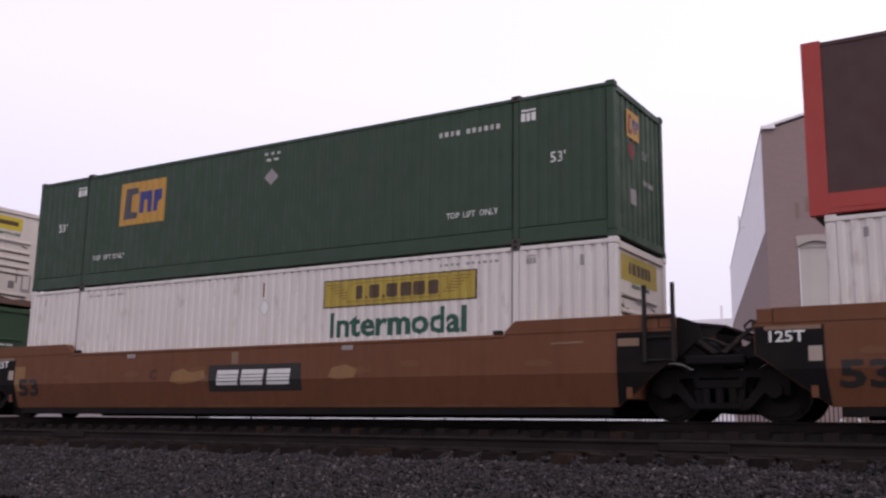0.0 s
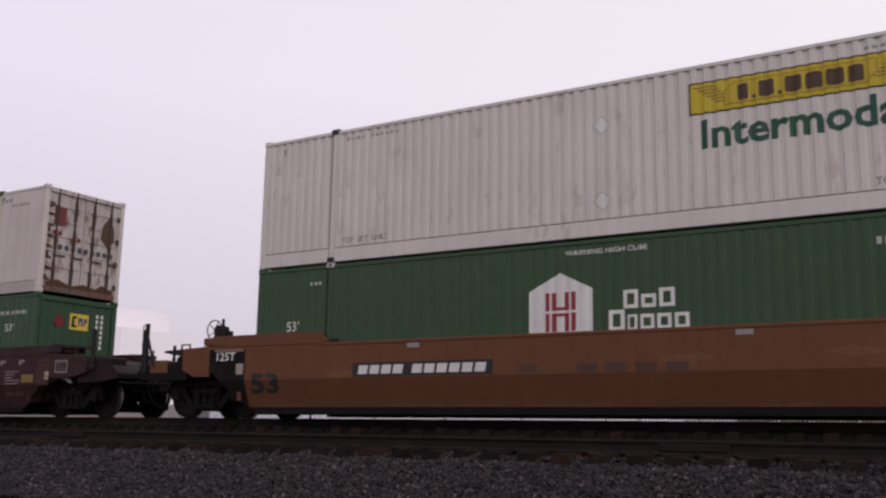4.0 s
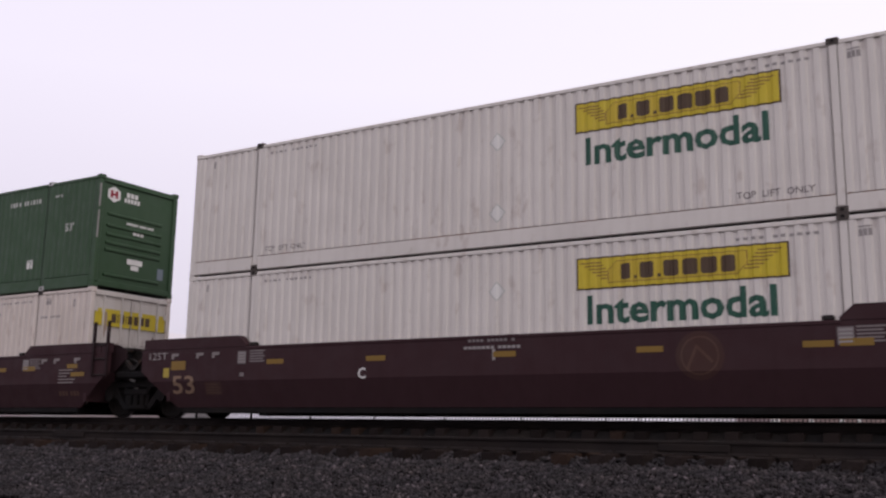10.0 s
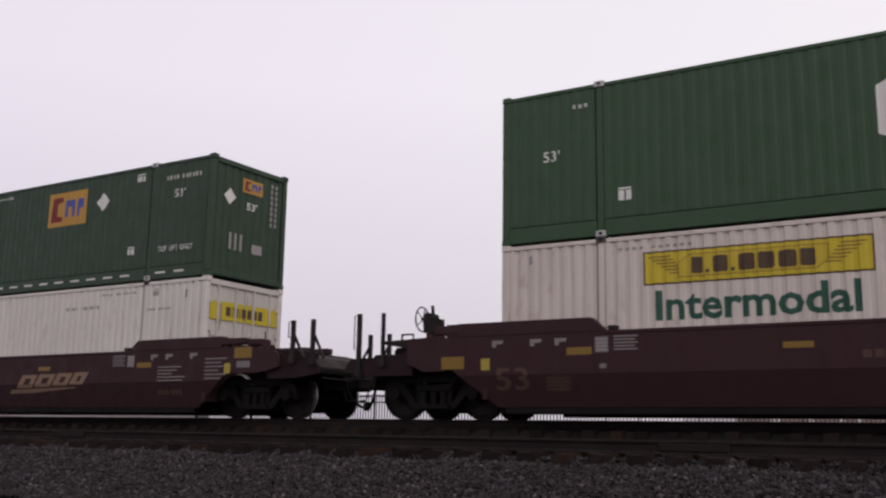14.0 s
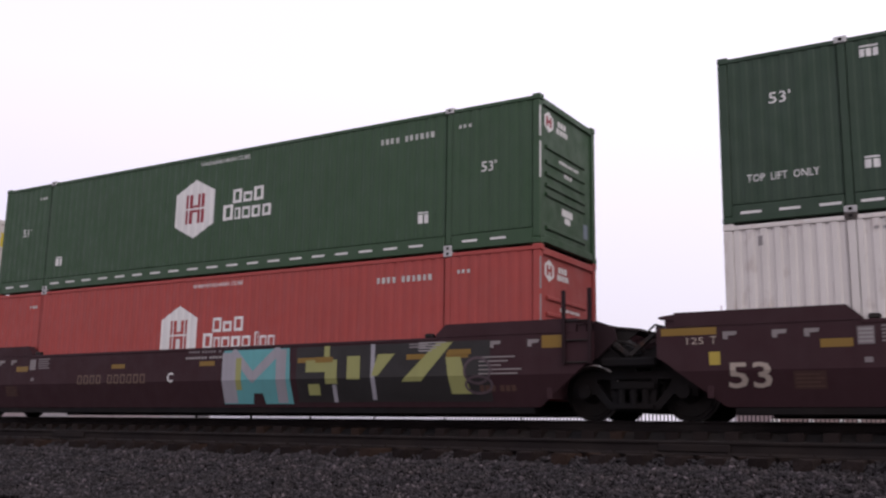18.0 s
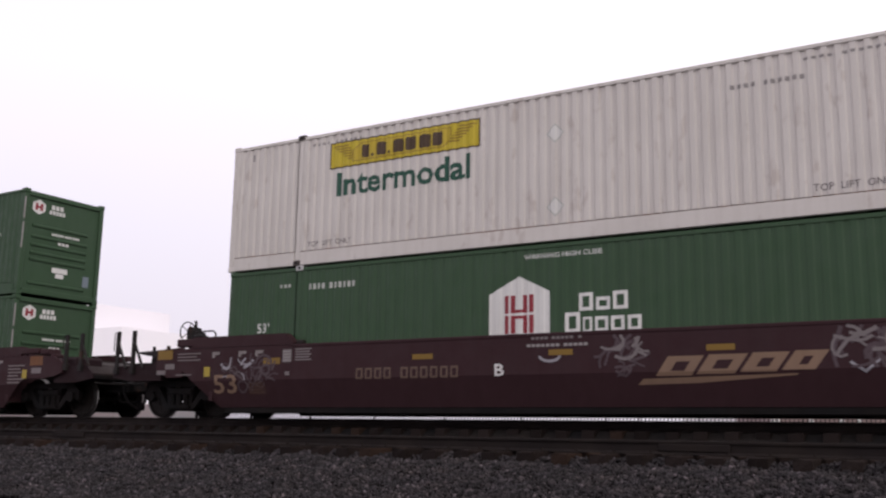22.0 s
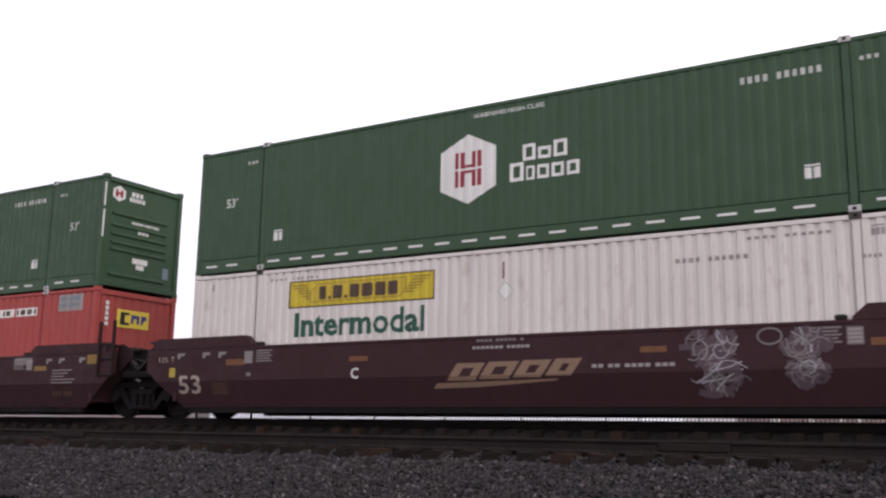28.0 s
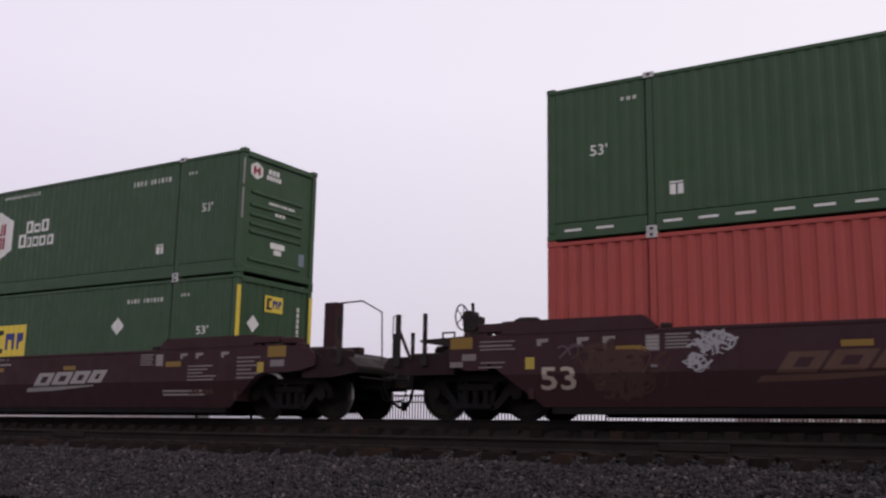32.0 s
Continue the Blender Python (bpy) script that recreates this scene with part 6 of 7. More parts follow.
def arch_outline(car, u0, u1, z0, z1):
    """A sprayed outline like a round-headed arch with a band at its foot, filled with a thin dark wash."""
    w, h = u1 - u0, z1 - z0
    cu, hu = u0 + 0.48 * w, 0.46 * w
    head = [(cu + hu * (1 - 0.10 * math.sin(a)) * math.cos(a) - 0.04 * w * math.sin(a), z0 + (0.58 + 0.41 * math.sin(a)) * h) for a in (math.pi * (1 - k / 13) for k in range(14))]
    left, rear = [(u0 + 0.09 * w, z0 + 0.04 * h), (u0 + 0.03 * w, z0 + 0.30 * h)], [(u1 - 0.05 * w, z0 + 0.30 * h), (u1 - 0.08 * w, z0 + 0.04 * h)]
    cmark(car, "spray_fill", [left + head + rear], P_WASH)
    cmark(car, "spray_line", stroke(left + head[:9], 0.034) + stroke(head[8:] + rear, 0.026), P_SPRAY, 1)
    cmark(car, "spray_line", stroke([(u0 + 0.07 * w, z0 + 0.05 * h), (cu, z0 + 0.02 * h), (u1, z0 + 0.07 * h), (u1 + 0.02, z0 + 0.20 * h)], 0.045), P_SPRAY, 2)
    cmark(car, "spray_line", stroke([(u0 + 0.10 * w, z0 + 0.18 * h), (cu, z0 + 0.15 * h), (u1 - 0.06 * w, z0 + 0.19 * h)], 0.025), P_DIM, 1)


def dress_orange(car, unit):
    for poly in ([(-0.06, CREASE + 0.0), (-0.06, 1.50), (-1.10, 1.50), (-1.10, 1.06), (-0.97, 0.99), (-0.77, CREASE)], [(-0.02, 0.262), (-0.02, 0.264), (-0.06, CREASE), (-0.77, CREASE)]):
        cmark(car, "black_end", [poly], SOOT)
        cmark(car, "black_end", [flip(poly)], SOOT)
    cmark(car, "truck_rating", None, P_WHITE, 1, letters("125T", -0.88, -0.34, 1.25, 1.43, 0.02))
    cmark(car, "amber_plate", [rect(-0.95, -0.10, 1.44, 1.50), rect(16.24, 16.62, 1.27, 1.40)], P_TAN, 1)
    cmark(car, "tag", [rect(-0.30, -0.10, 0.95, 1.18)], P_BONE, 1)
    cmark(car, "size_number", None, P_BLACK, 1.6, letters("53", 0.12, 0.90, 0.54, 0.96, 0.035))
    if unit == "A1":
        cmark(car, "repainted_patch_", [[(-0.04, 0.90), (0.02, 0.66), (0.20, 0.66), (0.20, 0.97), (0.38, 0.97), (0.38, 1.27), (-0.06, 1.27)]], P_PATCH, 0.8)
        cmark(car, "unit_letter", None, P_BLACK, 1, letters("C", 4.90, 5.12, 0.88, 1.10, 0.02))
        for run in ([(5.55, 0.82), (5.9, 0.76), (6.3, 0.80), (6.66, 0.90), (6.60, 1.06), (6.2, 1.02), (5.95, 1.11), (5.62, 1.04)], [(10.05, 0.86), (10.3, 0.80), (10.7, 0.84), (10.78, 1.0), (10.5, 1.10), (10.15, 1.05)]):
            cmark(car, "worn_patch", [run], P_PATCH, 0.6)
        cmark(car, "name_panel", [rect(6.75, 9.35, 0.60, 1.16)], P_BLACK, 0.7)
        polys = [rect(a, a + 0.62, 0.73, 1.05, 0.05) for a in (6.97, 7.68, 8.41)]
        cmark(car, "name_blocks", polys, P_WHITE, 1.7)
        cmark(car, "name_line", [rect(6.93, 9.13, 0.80 + 0.07 * k, 0.815 + 0.07 * k) for k in range(3)], P_BLACK, 3)
        cmark(car, "label", [rect(7.41, 7.61, 1.18, 1.44)], P_TAN, 0.7)
    if unit == "A2":
        cmark(car, "number_panel", [rect(2.82, 5.98, 0.86, 1.12)], P_BLACK, 0.7)
        cmark(car, "number_line", blocks(2.95, 5.85, 0.90, 1.07, (1, 1, 1, 1, -0.5, 1, 1, 1, 1, 1, 1), 0.25, 0.03), P_WHITE, 1.7)
        cmark(car, "stencil", blocks(6.5, 9.6, 0.85, 1.0, (1, -1.2, 1, 1, 1, 1), 0.4), P_FAINT)
    for u in (4.1, 10.38):
        cmark(car, "small_plate", [rect(u, u + 0.28, 1.39, 1.48)], P_GREY)
    r = random.Random(unit)
    for k in range(9):
        u, z, w = r.uniform(0.6, 15.2), r.uniform(0.86, 1.10), r.uniform(0.25, 0.8)
        n = 7
        cmark(car, "worn_patch_", [[(u + w * math.cos(i * math.tau / n) * r.uniform(0.5, 1.0), z + 0.10 * math.sin(i * math.tau / n) * r.uniform(0.5, 1.0)) for i in range(n)]], P_SCUFF, 0.04 * k)
    cmark(car, "bottom_scuff", [[(u, 0.265), (u + w, 0.265), (u + 0.8 * w, 0.34), (u + 0.3 * w, 0.30)] for u, w in ((r.uniform(0.2, 14.5), r.uniform(0.3, 1.4)) for k in range(14))], P_SCUFF)
    cmark(car, "scratch", stroke([(15.0, 1.36), (15.6, 1.37)], 0.03), P_TAN)


def dress_brown(car, unit):
    amber = {"B2": (2.92, 5.5, 8.35, 11.08, 13.75), "B3": (5.29, 10.25, 13.14), "D2": (1.67, 4.9, 10.96), "D3": (1.7, 5.2, 8.1), "C1": (4.80, 8.08, 10.96), "E1": (5.29, 8.16, 10.98), "B1": (2.96, 5.91, 8.60, 11.30)}.get(unit, (5.29, 8.16, 10.96, 13.65))
    common_marks(car, unit, P_BONE if unit in ("D2", "C1", "D3") else P_FAINT if unit == "B3" else P_TAN, amber, unit in ("B3", "C3", "D3"), unit[0] == "B", P_SCUFF if unit in ("D1", "D2") else AMBER)
    if unit == "B1":
        arch_outline(car, 3.27, 4.14, 0.29, 1.56)
        arch_outline(car, 12.70, 13.80, 0.29, 1.56)
        unit_letter(car, "A", 8.90)
        small_line(car, 6.6, 0.97)
        seal(car, 8.30, 0.98, 0.16, P_FAINT)
        seal(car, 5.21, 1.09, 0.45, P_FAINT)
    if unit in ("C1", "D1", "E1"):
        cmark(car, "data_line", [rect(16.48, 16.48 + w, 1.29 - 0.085 * k, 1.325 - 0.085 * k) for k, w in enumerate((0.66, 0.50, 0.60, 0.42, 0.66, 0.5))], P_DIM)
        cmark(car, "tag", [rect(17.06, 17.24, 0.98, 1.20)], P_DULL)
        cmark(car, "amber_plate", [rect(17.34, 17.84, 1.30, 1.53)], P_SCUFF if unit == "D1" else AMBER)
        cmark(car, "notice_plate", [rect(17.42, 17.80, 1.10, 1.24)], P_DIM)
    if unit == "B1":
        cmark(car, "amber_plate", [rect(16.15, 16.62, 0.88, 1.08)], AMBER)
        cmark(car, "faded_patch", [rect(16.72, 17.22, 0.80, 1.48)], P_STAIN)
        cmark(car, "data_line", [rect(16.76, 16.76 + w, 1.40 - 0.10 * k, 1.425 - 0.10 * k) for k, w in enumerate((0.42, 0.30, 0.40, 0.26, 0.40, 0.34))], P_FAINT, 1)
        cmark(car, "tag", [rect(17.06, 17.22, 0.94, 1.14)], P_BONE, 1)
        cmark(car, "data_panel", [rect(17.44, 17.90, 1.10, 1.13), rect(17.44, 17.90, 1.37, 1.40), rect(17.44, 17.47, 1.13, 1.37), rect(17.87, 17.90, 1.13, 1.37)], P_GREY)
        cmark(car, "data_line", [rect(17.52, 17.82 - 0.05 * k, 1.18 + 0.07 * k, 1.20 + 0.07 * k) for k in range(3)], P_DIM)
    if unit == "B2":
        unit_letter(car, "C", 5.08)
        seal(car, 11.92, 1.08, 0.40, P_FAINT, 0.07)
        cmark(car, "stencil", [rect(8.1, 8.16, 1.1, 1.3)], P_GREY)
        cmark(car, "scuff", scribble(14.6, 15.6, 0.95, 1.4, 5, 10), P_THIN)
    if unit == "B3":
        seal(car, 11.97, 1.09, 0.44, P_FAINT, 0.07)
        small_line(car, 8.2, 0.92)
        seal(car, 7.75, 0.95, 0.14, P_GREY)
        cmark(car, "stencil", [rect(7.2, 7.32, 0.86, 1.05)], P_GREY)
        cmark(car, "stencil", blocks(6.2, 8.0, 0.98, 1.10, ID, 0.3), P_FAINT)
    if unit == "C1":
        cmark(car, "amber_plate", [rect(-1.03, -0.11, 1.41, 1.53)], AMBER)
        railway_name(car, 9.6, 0.60, P_TAN)
        cmark(car, "number_line", hollow(3.81, 4.74, 0.84, 1.06, (1, 1, 1, 1), 0.4) + hollow(5.03, 6.11, 0.84, 1.06, (1, 1, 1, 1, 1, 1), 0.45), P_WORN_TAN)
        unit_letter(car, "A", 6.95)
        cmark(car, "stencil", blocks(7.5, 8.8, 1.28, 1.34, HC, 0.3), P_GREY)
    if unit in ("C2", "C3", "D2", "D3"):
        cmark(car, "amber_plate", [rect(16.29, 16.71, 1.29, 1.51)], AMBER)
    if unit in ("B2", "B3"):
        cmark(car, "amber_plate", [rect(15.76, 16.15, 1.20, 1.30)], AMBER, 1)
        cmark(car, "amber_plate", [rect(15.93, 16.42, 1.00, 1.10)], AMBER, 1.5)
    if unit == "C2":
        cmark(car, "amber_plate", [rect(-1.02, -0.11, 1.41, 1.53)], AMBER)
        unit_letter(car, "C", 6.94)
        car_bars(car, 3.87, P_WORN_TAN, 0.80)
        cmark(car, "spray_fill", [rect(10.70, 15.25, 0.36, 1.47)], P_BLACK)
        cmark(car, "spray_fill", [[(8.62, 0.33), (8.66, 1.47), (10.50, 1.47), (10.56, 0.33), (9.80, 0.33), (9.75, 0.55), (9.50, 0.55), (9.45, 0.33)]], P_AQUA)
        cmark(car, "spray_line", [rect(8.62, 9.02, 0.35, 1.42), rect(10.15, 10.42, 0.35, 1.45)] + stroke([(8.95, 1.42), (9.50, 0.88), (10.20, 1.44)], 0.20), P_SPRAY, 1)
        cmark(car, "spray_line", [rect(9.02, 9.18, 0.62, 1.30)], P_LIME, 2)
        lime = [rect(10.95, 11.75, 0.96, 1.20), rect(11.45, 11.75, 0.72, 0.98), rect(11.0, 11.3, 0.50, 0.72), rect(11.42, 11.56, 1.18, 1.48), rect(12.0, 12.32, 0.80, 1.26), [(12.60, 0.86), (12.75, 0.86), (13.15, 1.28), (12.75, 1.28)],
                [(13.30, 0.74), (13.75, 0.74), (14.45, 1.46), (14.10, 1.46)], [(14.30, 1.18), (14.62, 1.18), (14.82, 0.50), (14.40, 0.50)]]
        cmark(car, "spray_line", lime, P_LIME, 1)
        cmark(car, "spray_line", [rect(12.58, 12.68, 0.40, 1.48), rect(11.62, 11.72, 0.36, 0.70)], P_SPRAY, 1)
        cmark(car, "spray_line", ring(14.98, 0.92, 0.30, 0.26, 0.05) + ring(15.0, 0.66, 0.30, 0.18, 0.05), P_THIN, 2)
        cmark(car, "amber_plate", [rect(11.2, 11.65, 1.15, 1.26), rect(14.35, 14.85, 1.22, 1.32)], AMBER, 3)
        cmark(car, "data_line", [rect(13.7, 14.0 + 0.1 * k, 1.30 + 0.05 * k, 1.325 + 0.05 * k) for k in range(4)], P_GREY, 3)
    if unit == "C3":
        railway_name(car, 9.55, 0.62, P_TAN)
        unit_letter(car, "B", 6.85)
        car_bars(car, 3.73, P_WORN_TAN, 0.80)
        cmark(car, "spray_line", scribble(0.0, 1.7, 0.60, 1.38, 11, 22, 0.04), P_THIN)
        cmark(car, "spray_line", scribble(-0.1, 1.3, 0.85, 1.30, 19, 8, 0.05), P_SPRAY)
        cmark(car, "spray_line", scribble(8.8, 9.8, 0.80, 1.46, 12, 16, 0.05), P_THIN)
        cmark(car, "spray_line", scribble(8.9, 9.75, 0.95, 1.46, 14, 10, 0.045), P_DIM, 1)
        cmark(car, "spray_line", scribble(12.5, 14.15, 0.80, 1.48, 13, 22, 0.055), P_THIN)
        cmark(car, "spray_line", scribble(12.6, 14.0, 0.95, 1.48, 15, 14, 0.05), P_DIM, 1)
        cmark(car, "spray_line", stroke([(13.62, 1.15), (13.68, 0.52)], 0.05) + stroke([(12.9, 0.92), (13.1, 0.78), (13.3, 0.95)], 0.04), P_SPRAY)
        cmark(car, "spray_face", ring(7.95, 1.15, 0.22, 0.12, 0.05, 12, math.pi, math.tau), P_SPRAY)
    if unit == "D1":
        railway_name(car, 9.65, 0.58, P_TAN)
        unit_letter(car, "A", 9.10)
        cmark(car, "number_line", hollow(3.24, 5.14, 0.78, 1.06, (1, 1, -0.6, 1, 1, 1, 1, 1, 1), 0.35), P_FAINT)
        small_line(car, 6.6)
        seal(car, 8.42, 0.94, 0.16, P_GREY)
        cmark(car, "number_line", hollow(2.68, 3.18, 0.78, 1.06, (1, 1), 0.3), P_BONE)
        cmark(car, "spray_line", loops(-0.11, 1.40, 0.96, 1.46, 4, 23, 0.05), P_GREY, 1)
        cmark(car, "spray_line", scribble(0.0, 1.3, 1.0, 1.40, 27, 16, 0.035), P_DIM)
        cmark(car, "spray_line", loops(2.70, 4.95, 1.09, 1.53, 6, 21, 0.05), P_DIM, 1)
        cmark(car, "spray_line", scribble(2.8, 5.0, 1.12, 1.50, 25, 34, 0.045), P_DIM)
        cmark(car, "spray_line", loops(8.71, 9.75, 1.06, 1.46, 2, 22, 0.026), P_DIM)
        cmark(car, "spray_line", loops(9.9, 12.1, 1.14, 1.50, 6, 24, 0.022), P_DIM)
        cmark(car, "spray_line", scribble(8.6, 12.1, 1.16, 1.46, 26, 20, 0.025), P_THIN)
        cmark(car, "small_plate", [rect(14.22, 14.58, 0.57, 0.68), rect(14.70, 14.98, 0.57, 0.68)], P_FAINT)
        cmark(car, "data_line", [rect(14.24, 15.2 - 0.1 * k, 0.40 + 0.07 * k, 0.43 + 0.07 * k) for k in range(2)], P_DIM)
    if unit == "D2":
        railway_name(car, 6.63, 0.60, P_TAN)
        unit_letter(car, "C", 4.72)
        small_line(car, 9.86)
        for u0, u1, z0, z1, n in ((11.45, 12.35, 0.92, 1.50, 31), (11.6, 12.5, 0.42, 1.02, 34), (13.05, 13.75, 0.95, 1.48, 32), (13.1, 13.7, 0.56, 1.02, 35)):
            cmark(car, "spray_fill", scribble(u0, u1, z0, z1, n, 26, 0.085), P_THIN)
            cmark(car, "spray_line", scribble(u0, u1, z0, z1, n + 10, 15, 0.022), P_DIM, 1)
            cmark(car, "spray_line", scribble(u0 + 0.05, u1, z0 + 0.1, z1, n + 20, 8, 0.02), P_SPRAY, 1.5)
        cmark(car, "spray_line", ring(12.85, 1.35, 0.20, 0.14, 0.03) + scribble(13.1, 13.95, 1.22, 1.48, 33, 6, 0.03), P_DIM, 2)
    if unit == "D3":
        railway_name(car, 3.68, 0.64, P_FAINT)
        unit_letter(car, "B", 7.09)
        seal(car, 7.72, 0.92, 0.17, P_GREY)
        small_line(car, 8.11)
        car_bars(car, 10.25, P_WORN_TAN, 0.83)
        cmark(car, "spray_line", scribble(2.60, 3.42, 1.10, 1.50, 41, 34, 0.032) + scribble(2.56, 3.04, 0.82, 1.12, 42, 14, 0.03), P_SPRAY)
        cmark(car, "data_line", [rect(-1.28, -0.60, 1.34, 1.37), rect(-1.24, -0.74, 1.04, 1.065)], P_DIM)
        cmark(car, "spray_line", scribble(0.6, 2.3, 0.40, 1.40, 43, 44, 0.07), P_STAIN)
        cmark(car, "spray_line", loops(0.90, 1.95, 0.60, 1.30, 2, 45, 0.035), P_FAINT, 1)
        cmark(car, "spray_line", scribble(0.3, 1.9, 1.0, 1.40, 47, 10, 0.03), P_THIN, 2)
        cmark(car, "spray_line", loops(5.8, 6.84, 1.28, 1.49, 4, 44, 0.025) + loops(7.04, 7.9, 1.27, 1.46, 3, 46, 0.03), P_DIM)
        cmark(car, "data_line", [rect(13.5, 14.2, 1.33 + 0.045 * k, 1.355 + 0.045 * k) for k in range(4)], P_GREY)
    if unit == "E1":
        railway_name(car, 9.32, 0.64, P_GREY)
        cmark(car, "data_line", [rect(14.2, 15.5, 0.52 + 0.08 * k, 0.56 + 0.08 * k) for k in range(2)], P_GREY)
        part("post_housing", boxed(17.42, 17.76, 0.20, 0.50, 1.50, 2.66, bevel=0.02), BROWN_RED, car)
        part("handrail", pipe(bmesh.new(), [(17.76, 0.3, 2.64), (18.42, 0.3, 2.66), (18.96, 0.3, 2.38), (19.0, 0.3, 1.26)], 0.018, 6), STEEL, car)


def build_cars():
    for unit, off, *_ in UNITS:
        left = "end" if unit in ("A2", "B3", "C3", "D3") else "joint"
        right = "end" if unit in ("A0", "B1", "C1", "D1", "E1") else "joint"
        orange = unit[0] == "A"
        label = "weathered orange articulated well wagon carrying two stacked containers" if orange else "brown-red articulated well wagon with worn lettering" + (" and spray paint" if unit in ("B1", "C2", "C3", "D1", "D2", "D3") else "")
        car = well_car(ORANGE if orange else BROWN_RED, left, right, label, unit)
        (dress_orange if orange else dress_brown)(car, unit)
        CARS.append((car, off))


build_cars()


# ---- ground, tracks ----
def strip(bm, profile, x0, x1):
    """A sheet drawn along x over a profile of (y, z)."""
    a = [bm.verts.new((x0, y, z)) for y, z in profile]
    b = [bm.verts.new((x1, y, z)) for y, z in profile]
    for i in range(len(profile) - 1):
        bm.faces.new((a[i], b[i], b[i + 1], a[i + 1]))
    return bm


def lay_ground():
    g = new("ground", mesh_of(strip(bmesh.new(), [(-2500, -1.75), (7.0, -1.72), (9.0, -1.40), (11.0, -0.90), (20.0, -0.95), (22.0, -1.05), (2500, -1.10)], -2500, 2500), "ground", EARTH))
    tagged(g, "damp grey gravel ground beside the railway", "ground", kind="structure")
    bm = strip(bmesh.new(), [(7.2, -1.60), (9.3, -1.24), (11.3, -0.70), (11.62, -0.66), (11.8, -0.57), (14.05, -0.55), (15.5, -0.46), (15.86, -0.30), (16.1, -0.146), (16.52, -0.146), (16.72, -0.112), (17.65, -0.112), (17.85, -0.146), (19.0, -0.146), (20.1, -0.75), (21.5, -1.04)], -400, 400)
    b = new("ballast_bed", mesh_of(bm, "ballast_bed", BED))
    tagged(b, "dark compacted ballast under both tracks", "ballast", kind="structure")


def rail_mesh(x0, x1):
    prof = [(-0.075, -0.17), (0.075, -0.17), (0.070, -0.155), (0.012, -0.135), (0.010, -0.045), (0.034, -0.033), (0.036, -0.006), (0.026, 0.0), (-0.026, 0.0), (-0.036, -0.006), (-0.034, -0.033), (-0.010, -0.045), (-0.012, -0.135), (-0.070, -0.155)]
    bm = bmesh.new()
    a = [bm.verts.new((x0, y, z)) for y, z in prof]
    b = [bm.verts.new((x1, y, z)) for y, z in prof]
    n = len(prof)
    for i in range(n):
        f = bm.faces.new((a[i], a[(i + 1) % n], b[(i + 1) % n], b[i]))
        f.material_index = 1 if i == 7 else 0
    bm.faces.new(a[::-1])
    bm.faces.new(b)
    bmesh.ops.recalc_face_normals(bm, faces=bm.faces)
    return mesh_of(bm, "rail", RAIL, RAIL_TOP)


def tie_mesh(k, wood):
    r = random.Random(k)
    bm = boxed(-0.115, 0.115, -1.30, 1.30, -0.18, 0.0, bevel=0.012)
    for v in bm.verts:
        v.co += Vector((r.uniform(-0.008, 0.008), r.uniform(-0.015, 0.015), r.uniform(-0.006, 0.006)))
    return mesh_of(bm, "tie", wood)


def lay_tracks():
    r = random.Random(3)
    ties = [tie_mesh(k, OLD_TIE if k == 5 else WOOD) for k in range(6)]
    rail = rail_mesh(-300, 300)
    plate = mesh_of(boxed(-0.10, 0.10, -0.17, 0.17, 0.0, 0.022), "tie_plate", RAIL)
    spike = mesh_of(box(boxed(-0.06, -0.035, 0.085, 0.12, 0.02, 0.055), 0.035, 0.06, -0.12, -0.085, 0.02, 0.055), "spike", RAIL)
    for name, y, z, label in (("track", TRACK_Y, RAIL_Z, "railway track with rusty rails that carries the train"), ("track", NEAR_Y, NEAR_Z, "empty railway track on creosoted wooden ties")):
        t = thing(name, label, "railway track", "parallel tracks", "structure")
        t.location = (0, y, z)
        for s in (-1, 1):
            ob = part("rail", rail, RAIL, t)
            ob.location.y = s * 0.753
        for k in range(118):
            x = -43 + k * 0.495 + r.uniform(-0.03, 0.03)
            tie = part("tie", ties[r.randrange(6)], WOOD, t)
            tie.location = (x, r.uniform(-0.06, 0.06), -0.178 + r.uniform(-0.008, 0.004))
            tie.rotation_euler.z = r.uniform(-0.02, 0.02)
            if -24 < x < 2 and y == NEAR_Y:
                p = part("tie_plate", plate, RAIL, tie)
                p.location = (0, -0.753, 0.0)
                part("spike", spike, RAIL, tie).location = (0, -0.753, 0.0)
        if y == NEAR_Y:
            for x in (-15.6, -3.8):
                part("joint_bar", boxed(x - 0.45, x + 0.45, -0.80, -0.765, -0.135, -0.04, bevel=0.01), RAIL, t)


def bed_height(y):
    return np.interp(y, [7.2, 9.3, 11.3, 11.62, 11.8, 14.05, 15.5, 15.78, 16.1, 19.0, 20.1, 21.5], [-1.52, -1.16, -0.64, -0.60, -0.525, -0.515, -0.43, -0.21, -0.155, -0.155, -0.75, -1.04])


